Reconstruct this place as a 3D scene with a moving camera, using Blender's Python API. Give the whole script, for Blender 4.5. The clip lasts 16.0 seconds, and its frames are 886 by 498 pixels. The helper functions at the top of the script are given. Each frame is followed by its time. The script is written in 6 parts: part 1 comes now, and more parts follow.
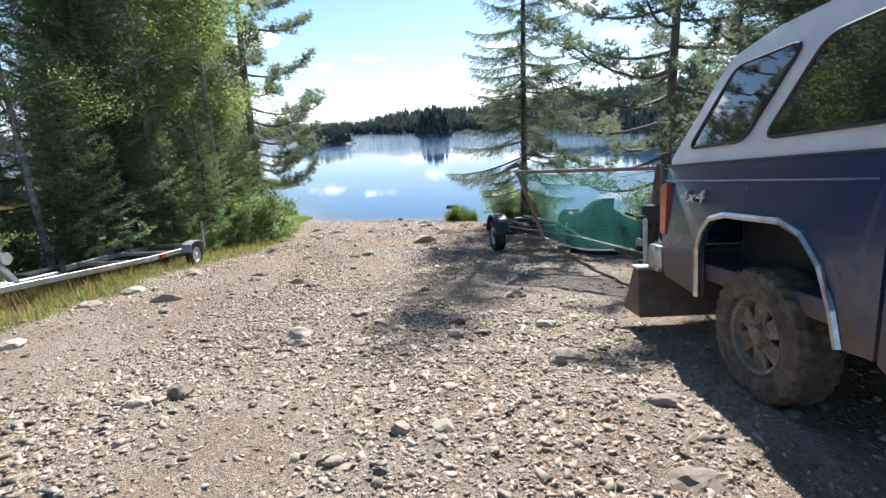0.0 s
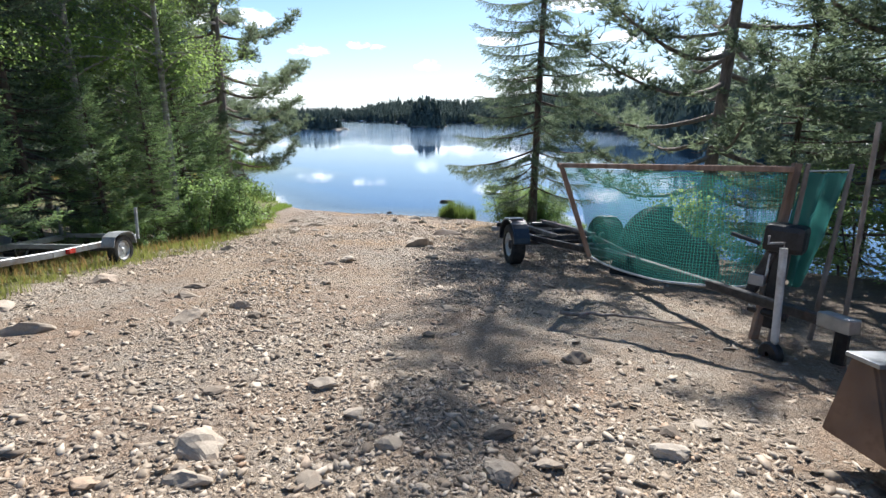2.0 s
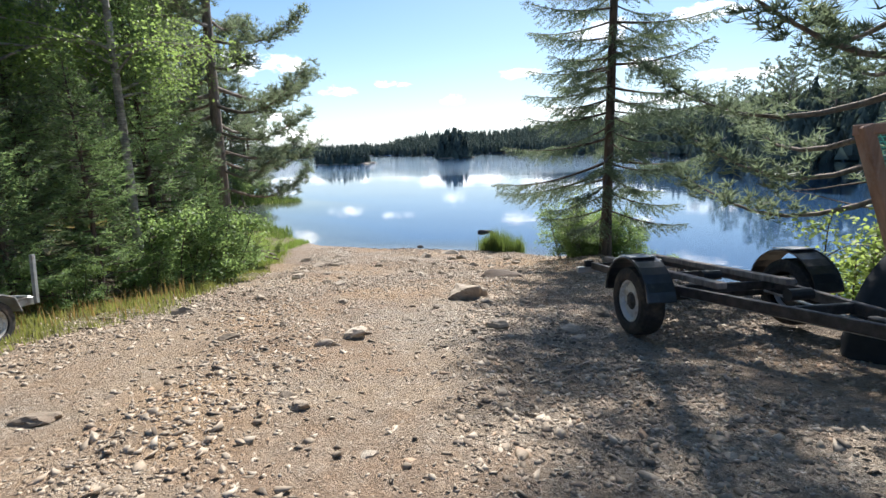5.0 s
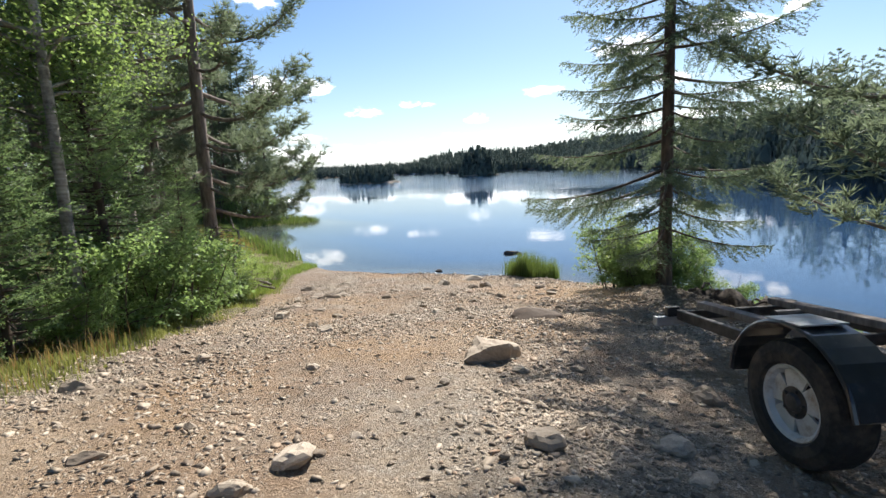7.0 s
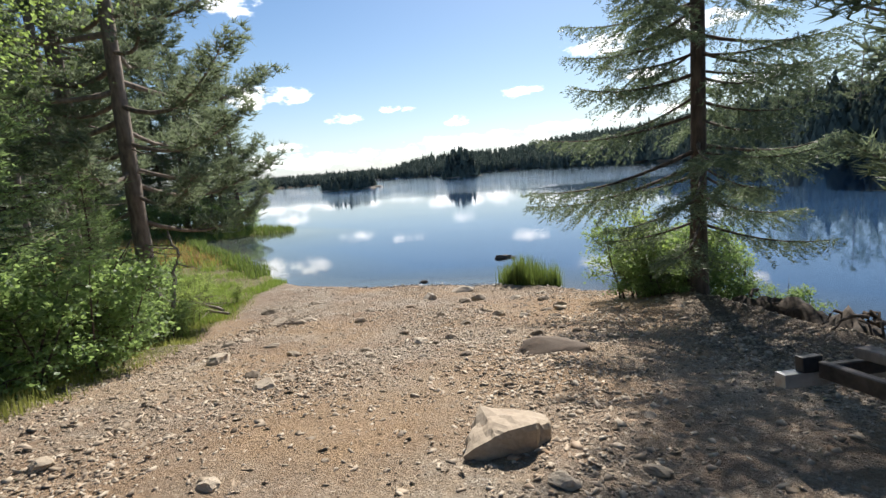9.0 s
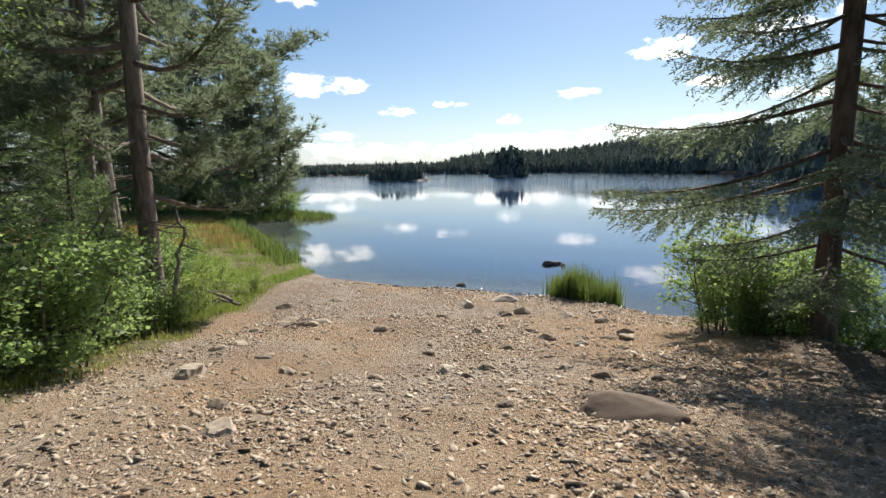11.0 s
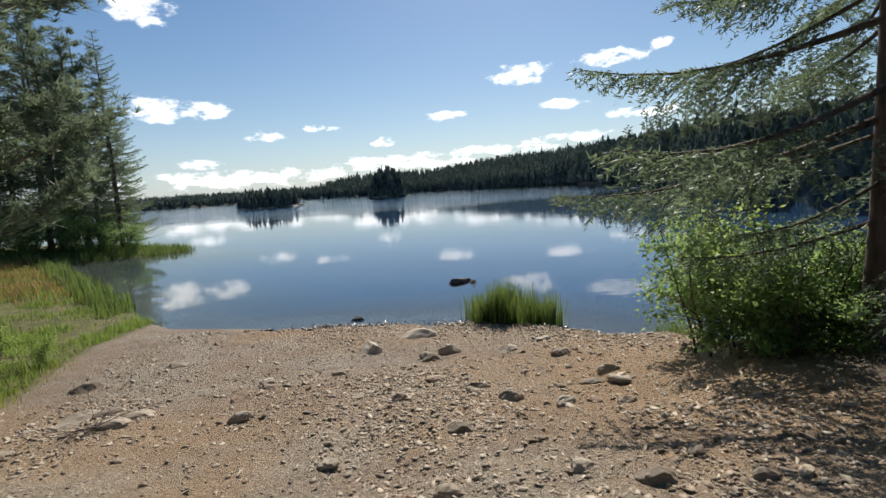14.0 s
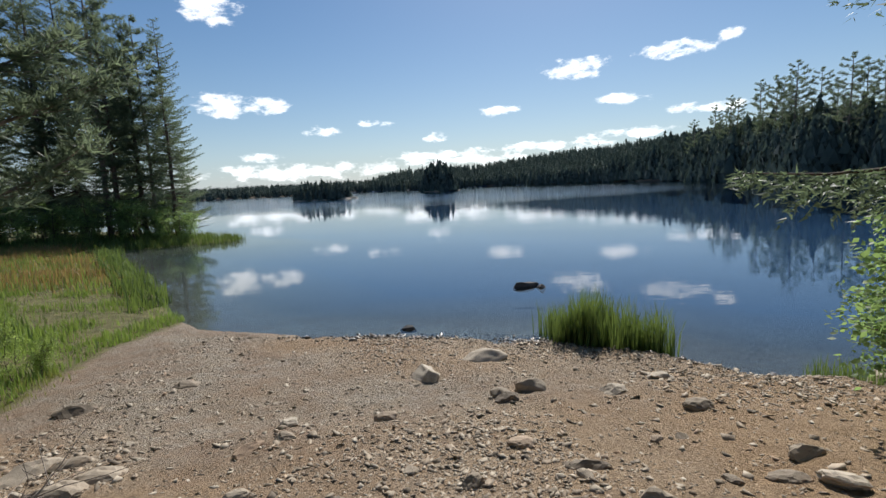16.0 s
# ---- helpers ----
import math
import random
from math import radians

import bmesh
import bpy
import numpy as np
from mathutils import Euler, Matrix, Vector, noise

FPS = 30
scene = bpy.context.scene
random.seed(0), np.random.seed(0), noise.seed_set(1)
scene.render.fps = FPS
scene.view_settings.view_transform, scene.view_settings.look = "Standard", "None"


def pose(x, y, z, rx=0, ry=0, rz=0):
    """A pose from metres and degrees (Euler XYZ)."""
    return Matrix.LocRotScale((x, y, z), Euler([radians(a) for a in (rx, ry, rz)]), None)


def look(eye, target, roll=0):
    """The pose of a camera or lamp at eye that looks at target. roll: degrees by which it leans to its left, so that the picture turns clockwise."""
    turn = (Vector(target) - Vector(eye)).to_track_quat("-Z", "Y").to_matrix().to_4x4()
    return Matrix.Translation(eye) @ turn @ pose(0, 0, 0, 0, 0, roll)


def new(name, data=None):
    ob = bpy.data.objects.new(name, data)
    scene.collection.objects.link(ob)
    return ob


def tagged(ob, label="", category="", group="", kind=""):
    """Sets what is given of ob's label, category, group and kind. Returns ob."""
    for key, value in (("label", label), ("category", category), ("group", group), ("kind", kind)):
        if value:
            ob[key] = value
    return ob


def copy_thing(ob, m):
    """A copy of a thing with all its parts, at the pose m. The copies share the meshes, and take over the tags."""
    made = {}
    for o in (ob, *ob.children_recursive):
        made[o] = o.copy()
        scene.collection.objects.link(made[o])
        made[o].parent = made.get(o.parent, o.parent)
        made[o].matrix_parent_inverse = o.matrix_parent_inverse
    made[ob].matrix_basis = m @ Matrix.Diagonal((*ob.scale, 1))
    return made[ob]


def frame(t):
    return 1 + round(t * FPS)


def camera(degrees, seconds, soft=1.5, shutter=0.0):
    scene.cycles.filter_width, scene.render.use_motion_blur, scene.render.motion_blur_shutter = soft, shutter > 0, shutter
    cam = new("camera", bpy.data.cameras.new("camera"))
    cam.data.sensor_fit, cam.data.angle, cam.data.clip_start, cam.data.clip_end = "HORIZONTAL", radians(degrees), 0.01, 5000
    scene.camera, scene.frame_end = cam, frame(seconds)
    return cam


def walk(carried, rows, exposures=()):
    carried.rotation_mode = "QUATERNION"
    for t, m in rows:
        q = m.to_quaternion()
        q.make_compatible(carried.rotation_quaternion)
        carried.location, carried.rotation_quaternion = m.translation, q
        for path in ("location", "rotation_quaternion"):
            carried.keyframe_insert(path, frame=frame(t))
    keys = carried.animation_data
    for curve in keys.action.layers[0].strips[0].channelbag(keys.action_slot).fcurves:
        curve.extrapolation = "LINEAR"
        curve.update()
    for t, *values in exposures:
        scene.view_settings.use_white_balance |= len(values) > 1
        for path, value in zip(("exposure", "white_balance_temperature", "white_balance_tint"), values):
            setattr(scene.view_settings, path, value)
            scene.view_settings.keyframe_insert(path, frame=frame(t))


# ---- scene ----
cam = camera(85.1, 16.0, soft=1.5)
PATH = [
    (0, (0.123, -0.136, 1.728), (0.109, 1.801, 1.232), -2.7),
    (0.5, (-0.026, 0.363, 1.692), (-0.251, 2.309, 1.288), -1.4),
    (1, (-0.064, 0.929, 1.607), (-0.004, 2.867, 1.118), -2.2),
    (1.5, (-0.077, 1.506, 1.554), (-0.049, 3.451, 1.089), -1.7),
    (2, (-0.157, 2.088, 1.453), (-0.112, 4.017, 0.928), 0.7),
    (2.5, (-0.259, 2.611, 1.406), (-0.41, 4.556, 0.962), -1.5),
    (3, (-0.415, 3.164, 1.322), (-0.694, 5.096, 0.889), -2.4),
    (3.5, (-0.412, 3.667, 1.246), (-0.525, 5.611, 0.787), -2.4),
    (4, (-0.456, 4.217, 1.178), (-0.519, 6.17, 0.752), -1.7),
    (4.2, (-0.523, 4.422, 1.12), (-0.587, 6.377, 0.705), -1.6),
    (6.3, (-0.463, 6.833, 0.741), (-0.658, 8.788, 0.367), -3.6),
    (6.5, (-0.46, 7.007, 0.748), (-0.692, 8.963, 0.4), -3.6),
    (7, (-0.461, 7.425, 0.712), (-0.639, 9.391, 0.387), -2.6),
    (7.5, (-0.478, 7.897, 0.657), (-0.58, 9.857, 0.273), -2.8),
    (8, (-0.516, 8.319, 0.633), (-0.759, 10.271, 0.272), -2.3),
    (8.5, (-0.585, 8.731, 0.584), (-0.734, 10.694, 0.228), -3.4),
    (9, (-0.569, 9.282, 0.532), (-0.689, 11.254, 0.216), -4.8),
    (9.2, (-0.559, 9.368, 0.561), (-0.697, 11.34, 0.255), -4.4),
    (11.3, (-0.672, 11.025, 0.305), (-0.981, 12.974, -0.023), -1.4),
    (11.5, (-0.682, 11.159, 0.266), (-1.027, 13.098, -0.084), -2.8),
    (12, (-0.853, 11.557, 0.22), (-1.279, 13.484, -0.107), -5.7),
    (12.5, (-1.09, 11.958, 0.135), (-1.459, 13.909, -0.109), -5.1),
    (13, (-1.123, 12.492, 0.056), (-1.289, 14.477, -0.116), -2.6),
    (13.5, (-1.168, 12.877, 0.002), (-1.165, 14.866, -0.204), -3.2),
    (14, (-1.136, 13.302, -0.043), (-0.947, 15.277, -0.297), -3.9),
    (14.5, (-1.097, 13.762, -0.089), (-0.727, 15.716, -0.304), -2.1),
    (15, (-1.187, 14.225, -0.162), (-0.695, 16.144, -0.438), -1.7),
    (15.5, (-1.202, 14.656, -0.192), (-0.967, 16.624, -0.461), -3.7),
    (16, (-1.326, 15.005, -0.192), (-1.34, 16.988, -0.452), -3.0),
]
walk(cam, [(t, look(eye, target, roll)) for t, eye, target, roll in PATH],
     [(0, 1.18, 5900, 10), (0.5, 1.06, 5900, 10), (4, 1.02, 6050, 10), (7, 0.90, 6350, 10), (9, 0.72, 6500, 10), (12.5, 0.54, 6650, 10), (13.5, 0.34, 6500, 9), (16, 0.14, 6200, 8)])

# ---- world, sun ----
SUN_AZ, SUN_EL = 14.0, 44.0
W = -2.64  # water level


def link(nt, a, b):
    nt.links.new(a, b)


def node(nt, kind, **inputs):
    n = nt.nodes.new(kind)
    for key, value in inputs.items():
        n.inputs[int(key[1:]) if key[0] == "i" and key[1:].isdigit() else key.replace("_", " ")].default_value = value
    return n


def math_node(nt, op, a, b=None, c=None):
    n = nt.nodes.new("ShaderNodeMath")
    n.operation = op
    for k, v in enumerate((a, b, c)):
        if v is None:
            continue
        if isinstance(v, (int, float)):
            n.inputs[k].default_value = v
        else:
            nt.links.new(v, n.inputs[k])
    return n.outputs[0]


def build_world():
    world = bpy.data.worlds.new("sky")
    scene.world = world
    world.use_nodes = True
    nt = world.node_tree
    nt.nodes.clear()
    out = nt.nodes.new("ShaderNodeOutputWorld")
    bg = nt.nodes.new("ShaderNodeBackground")
    bg.inputs[1].default_value = 0.072
    sky = nt.nodes.new("ShaderNodeTexSky")
    sky.sky_type = "NISHITA"
    sky.sun_disc = False
    sky.sun_elevation, sky.sun_rotation = radians(SUN_EL), radians(SUN_AZ)
    sky.air_density, sky.dust_density, sky.ozone_density = 1.0, 0.4, 1.8
    coord = nt.nodes.new("ShaderNodeTexCoord")
    sep = nt.nodes.new("ShaderNodeSeparateXYZ")
    link(nt, coord.outputs["Generated"], sep.inputs[0])
    x, y, z = sep.outputs
    az = math_node(nt, "MULTIPLY", math_node(nt, "ARCTAN2", x, y), 57.2958)
    el = math_node(nt, "MULTIPLY", math_node(nt, "ARCSINE", z), 57.2958)
    comb = nt.nodes.new("ShaderNodeCombineXYZ")
    link(nt, math_node(nt, "MULTIPLY", az, 0.5), comb.inputs[0])
    link(nt, el, comb.inputs[1])
    nz = node(nt, "ShaderNodeTexNoise", Scale=0.75, Detail=6.0, Roughness=0.62)
    link(nt, comb.outputs[0], nz.inputs["Vector"])
    n1 = nz.outputs[0]
    # fair-weather clouds: azimuth, elevation, half widths in degrees
    clouds = [(-23.8, 18.6, 2.6, 1.7), (-23.7, 9.6, 2.3, 1.1), (-19.6, 9.5, 2.3, 0.8), (-13.5, 6.7, 1.9, 0.5),
              (-8.6, 7.5, 1.6, 0.35), (-6.0, 7.3, 0.9, 0.25), (6.5, 8.1, 2.6, 0.5), (-0.6, 5.6, 1.5, 0.45), (15.3, 11.7, 3.4, 0.95),
              (20.2, 8.2, 2.9, 0.5), (25.6, 12.5, 3.6, 0.75), (30.0, 13.0, 1.5, 0.4), (28.4, 6.5, 3.4, 0.5), (-0.4, 3.5, 6.0, 0.55),
              (12.0, 3.9, 7.0, 0.5), (19.5, 4.6, 5.0, 0.5), (-20.3, 4.0, 2.1, 0.6), (-16.0, 2.4, 10.0, 0.9), (2.0, 2.9, 9.0, 0.6), (36.0, 24.0, 5.0, 2.2), (-34.0, 30.0, 5.0, 2.4),
              (-8.0, 33.0, 6.0, 2.0), (60.0, 14.0, 6.0, 2.0), (-70.0, 16.0, 7.0, 2.0), (120.0, 20.0, 8.0, 3.0), (-140.0, 24.0, 9.0, 3.0)]
    total = None
    for a0, e0, ra, re in clouds:
        da = math_node(nt, "DIVIDE", math_node(nt, "SUBTRACT", az, a0), ra * 1.15)
        de = math_node(nt, "DIVIDE", math_node(nt, "SUBTRACT", el, e0), re * 1.25)
        d = math_node(nt, "MULTIPLY_ADD", da, da, math_node(nt, "MULTIPLY", de, de))
        m = math_node(nt, "SUBTRACT", 1.0, d)
        total = m if total is None else math_node(nt, "MAXIMUM", total, m)
    m = math_node(nt, "ADD", math_node(nt, "MAXIMUM", total, -2.0), math_node(nt, "MULTIPLY", math_node(nt, "SUBTRACT", n1, 0.53), 5.5))
    ramp = nt.nodes.new("ShaderNodeMapRange")
    ramp.interpolation_type = "SMOOTHSTEP"
    ramp.inputs[1].default_value, ramp.inputs[2].default_value = -0.1, 1.1
    link(nt, m, ramp.inputs[0])
    mix = nt.nodes.new("ShaderNodeMix")
    mix.data_type = "RGBA"
    link(nt, math_node(nt, "MULTIPLY", ramp.outputs[0], 0.92), mix.inputs[0])
    hsv = node(nt, "ShaderNodeHueSaturation", Saturation=1.22)
    link(nt, sky.outputs[0], hsv.inputs["Color"])
    haze = nt.nodes.new("ShaderNodeMix")
    haze.data_type = "RGBA"
    low = math_node(nt, "POWER", 2.718, math_node(nt, "DIVIDE", math_node(nt, "ABSOLUTE", el), -7.5))
    link(nt, math_node(nt, "MULTIPLY", low, 0.62), haze.inputs[0])
    link(nt, hsv.outputs[0], haze.inputs[6])
    haze.inputs[7].default_value = (6.6, 7.7, 9.4, 1)
    link(nt, haze.outputs[2], mix.inputs[6])
    mix.inputs[7].default_value = (19.0, 18.8, 18.5, 1)
    link(nt, mix.outputs[2], bg.inputs[0])
    link(nt, bg.outputs[0], out.inputs[0])


build_world()
sun = new("sun", bpy.data.lights.new("sun", "SUN"))
sun.data.energy, sun.data.angle, sun.data.color = 5.0, radians(0.53), (1.0, 0.94, 0.86)
_a, _e = radians(SUN_AZ), radians(SUN_EL)
sun.matrix_basis = look((0, 0, 0), (-math.sin(_a) * math.cos(_e), -math.cos(_a) * math.cos(_e), -math.sin(_e)))

# ---- materials ----
def material(name):
    m = bpy.data.materials.new(name)
    m.use_nodes = True
    nt = m.node_tree
    return m, nt, nt.nodes["Principled BSDF"], nt.nodes["Material Output"]


def noise_of(nt, scale, detail=4.0, rough=0.6, coords="Object", stretch=None):
    tc = nt.nodes.new("ShaderNodeTexCoord")
    n = node(nt, "ShaderNodeTexNoise", Scale=scale, Detail=detail, Roughness=rough)
    v = tc.outputs[coords]
    if stretch:
        mp = nt.nodes.new("ShaderNodeMapping")
        mp.inputs["Scale"].default_value = stretch
        link(nt, v, mp.inputs[0])
        v = mp.outputs[0]
    link(nt, v, n.inputs["Vector"])
    return n.outputs[0]


def ramp_of(nt, fac, stops):
    r = nt.nodes.new("ShaderNodeValToRGB")
    while len(r.color_ramp.elements) < len(stops):
        r.color_ramp.elements.new(0.5)
    for e, (p, c) in zip(r.color_ramp.elements, stops):
        e.position, e.color = p, (*c, 1)
    link(nt, fac, r.inputs[0])
    return r.outputs[0]


def mixed(nt, fac, a, b, blend="MIX"):
    m = nt.nodes.new("ShaderNodeMix")
    m.data_type, m.blend_type = "RGBA", blend
    for k, v in ((0, fac), (6, a), (7, b)):
        if isinstance(v, (int, float)):
            m.inputs[k].default_value = v
        elif isinstance(v, tuple):
            m.inputs[k].default_value = (*v, 1)
        else:
            link(nt, v, m.inputs[k])
    return m.outputs[2]


def bumped(nt, bsdf, height, strength=0.5, distance=0.01):
    b = node(nt, "ShaderNodeBump", Strength=strength, Distance=distance)
    link(nt, height, b.inputs["Height"])
    link(nt, b.outputs[0], bsdf.inputs["Normal"])


def surface(name, dark, light, scale=20.0, rough=0.7, metal=0.0, bump=0.2, wear=None, wear_scale=3.0, wear_amount=0.5, stretch=None, spread=0.0, coat=0.0):
    """A painted, wooden, rubber or metal surface with fine grain and large stains."""
    m, nt, b, _ = material(name)
    n1 = noise_of(nt, scale, stretch=stretch)
    col = ramp_of(nt, n1, [(0.3, dark), (0.7, light)])
    if wear:
        n2 = noise_of(nt, wear_scale, 6.0, 0.7)
        f = ramp_of(nt, n2, [(max(0.02, 0.62 - wear_amount * 0.4), (0, 0, 0)), (min(0.98, 0.78 - wear_amount * 0.2), (1, 1, 1))])
        col = mixed(nt, f, col, wear)
    if spread:
        info = nt.nodes.new("ShaderNodeObjectInfo")
        hsv = node(nt, "ShaderNodeHueSaturation")
        link(nt, math_node(nt, "MULTIPLY_ADD", info.outputs["Random"], spread, 1 - spread / 2), hsv.inputs["Value"])
        link(nt, col, hsv.inputs["Color"])
        col = hsv.outputs[0]
    link(nt, col, b.inputs["Base Color"])
    b.inputs["Roughness"].default_value, b.inputs["Metallic"].default_value = rough, metal
    b.inputs["Coat Weight"].default_value = coat
    if bump:
        bumped(nt, b, n1, bump, 0.004)
    return m


def leafy(name, dark, light, trans, amount=0.4, rough=0.5):
    m, nt, b, out = material(name)
    geo = nt.nodes.new("ShaderNodeNewGeometry")
    big = noise_of(nt, 0.9, 3.0)
    f = math_node(nt, "ADD", math_node(nt, "MULTIPLY", geo.outputs["Random Per Island"], 0.6), math_node(nt, "MULTIPLY", big, 0.5))
    col = ramp_of(nt, f, [(0.2, dark), (0.85, light)])
    link(nt, col, b.inputs["Base Color"])
    b.inputs["Roughness"].default_value = rough
    tr = nt.nodes.new("ShaderNodeBsdfTranslucent")
    link(nt, mixed(nt, 0.5, col, trans), tr.inputs[0])
    mx = nt.nodes.new("ShaderNodeMixShader")
    mx.inputs[0].default_value = amount
    link(nt, b.outputs[0], mx.inputs[1])
    link(nt, tr.outputs[0], mx.inputs[2])
    link(nt, mx.outputs[0], out.inputs[0])
    return m


def ground_material():
    m, nt, b, _ = material("gravel_ground")
    at = nt.nodes.new("ShaderNodeAttribute")
    at.attribute_name = "zone"
    sep = nt.nodes.new("ShaderNodeSeparateColor")
    link(nt, at.outputs["Color"], sep.inputs[0])
    grass, soil, wet = sep.outputs
    fine = noise_of(nt, 42.0, 5.0, 0.7)
    mid = noise_of(nt, 5.0, 5.0, 0.65)
    large = noise_of(nt, 0.55, 4.0, 0.6)
    tc = nt.nodes.new("ShaderNodeTexCoord")
    # cells of uneven size and outline
    warp = node(nt, "ShaderNodeTexNoise", Scale=9.0, Detail=4.0, Roughness=0.7)
    link(nt, tc.outputs["Object"], warp.inputs["Vector"])
    shift = node(nt, "ShaderNodeVectorMath")
    shift.operation = "MULTIPLY_ADD"
    link(nt, warp.outputs["Color"], shift.inputs[0])
    shift.inputs[1].default_value = (0.16, 0.16, 0.16)
    link(nt, tc.outputs["Object"], shift.inputs[2])
    where = shift.outputs[0]
    vo = node(nt, "ShaderNodeTexVoronoi", Scale=33.0)
    link(nt, where, vo.inputs["Vector"])
    vo2 = node(nt, "ShaderNodeTexVoronoi", Scale=110.0)
    link(nt, where, vo2.inputs["Vector"])
    vo3 = node(nt, "ShaderNodeTexVoronoi", Scale=58.0)
    vo3.feature = "DISTANCE_TO_EDGE"
    link(nt, where, vo3.inputs["Vector"])
    vo4 = node(nt, "ShaderNodeTexVoronoi", Scale=58.0)
    link(nt, where, vo4.inputs["Vector"])
    cell = nt.nodes.new("ShaderNodeSeparateColor")
    link(nt, vo4.outputs["Color"], cell.inputs[0])
    cell2 = nt.nodes.new("ShaderNodeSeparateColor")
    link(nt, vo2.outputs["Color"], cell2.inputs[0])
    dust = ramp_of(nt, fine, [(0.28, (0.21, 0.157, 0.102)), (0.5, (0.41, 0.315, 0.215)), (0.75, (0.58, 0.465, 0.335))])
    red = ramp_of(nt, fine, [(0.3, (0.19, 0.118, 0.07)), (0.7, (0.42, 0.285, 0.18))])
    chips = ramp_of(nt, cell.outputs[0], [(0.0, (0.14, 0.115, 0.09)), (0.35, (0.35, 0.29, 0.22)), (0.7, (0.51, 0.44, 0.35)), (1.0, (0.66, 0.59, 0.49))])
    grit = ramp_of(nt, cell2.outputs[0], [(0.0, (0.14, 0.112, 0.082)), (0.6, (0.41, 0.34, 0.255)), (1.0, (0.62, 0.545, 0.44))])
    redf = ramp_of(nt, large, [(0.43, (0, 0, 0)), (0.60, (1.0, 1.0, 1.0))])
    col = mixed(nt, redf, dust, red)
    greyf = ramp_of(nt, mid, [(0.36, (0.15, 0.15, 0.15)), (0.6, (0.95, 0.95, 0.95))])
    gravel_mix = mixed(nt, ramp_of(nt, noise_of(nt, 11.0, 3.0), [(0.42, (0, 0, 0)), (0.6, (1, 1, 1))]), chips, grit)
    col = mixed(nt, greyf, col, gravel_mix)
    col = mixed(nt, mixed(nt, 0.45, (0.0, 0.0, 0.0), redf), col, red)
    gap = ramp_of(nt, vo3.outputs["Distance"], [(0.02, (0.68, 0.64, 0.6)), (0.16, (1, 1, 1))])
    col = mixed(nt, math_node(nt, "MULTIPLY", mid, 1.1), col, mixed(nt, 1.0, col, gap, "MULTIPLY"))
    ochre = ramp_of(nt, fine, [(0.3, (0.26, 0.155, 0.075)), (0.7, (0.52, 0.345, 0.185))])
    col = mixed(nt, math_node(nt, "MULTIPLY", at.outputs["Alpha"], 0.85), col, ochre)
    duff = ramp_of(nt, fine, [(0.3, (0.07, 0.05, 0.035)), (0.7, (0.24, 0.18, 0.12))])
    turf = ramp_of(nt, mid, [(0.3, (0.10, 0.10, 0.03)), (0.7, (0.27, 0.235, 0.09))])
    nf = math_node(nt, "SUBTRACT", mid, 0.5)

    def edge(v):
        r = nt.nodes.new("ShaderNodeMapRange")
        r.interpolation_type = "SMOOTHSTEP"
        r.inputs[1].default_value, r.inputs[2].default_value = 0.3, 0.7
        link(nt, math_node(nt, "ADD", v, nf), r.inputs[0])
        return r.outputs[0]
    col = mixed(nt, edge(soil), col, duff)
    col = mixed(nt, edge(grass), col, turf)
    # blue light scattered in deep water, painted onto the lake bottom
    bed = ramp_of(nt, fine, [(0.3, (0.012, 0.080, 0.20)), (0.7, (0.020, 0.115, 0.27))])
    shallow = mixed(nt, 0.65, col, (0.07, 0.065, 0.05))
    # blends that painted blue in with depth
    scatterf = nt.nodes.new("ShaderNodeMapRange")
    scatterf.inputs[1].default_value, scatterf.inputs[2].default_value = 0.14, 0.5
    link(nt, wet, scatterf.inputs[0])
    damp = nt.nodes.new("ShaderNodeMapRange")
    damp.inputs[1].default_value, damp.inputs[2].default_value = 0.02, 0.2
    link(nt, wet, damp.inputs[0])
    col = mixed(nt, damp.outputs[0], col, shallow)
    col = mixed(nt, scatterf.outputs[0], col, bed)
    link(nt, col, b.inputs["Base Color"])
    b.inputs["Roughness"].default_value = 0.9
    chipsh = math_node(nt, "MULTIPLY", math_node(nt, "MINIMUM", vo3.outputs["Distance"], 0.25), math_node(nt, "MULTIPLY_ADD", cell.outputs[1], 3.0, 0.6))
    h = math_node(nt, "ADD", math_node(nt, "ADD", math_node(nt, "MULTIPLY", fine, 0.5), chipsh), math_node(nt, "MULTIPLY", vo.outputs["Distance"], -0.8))
    bumped(nt, b, h, 0.95, 0.022)
    return m


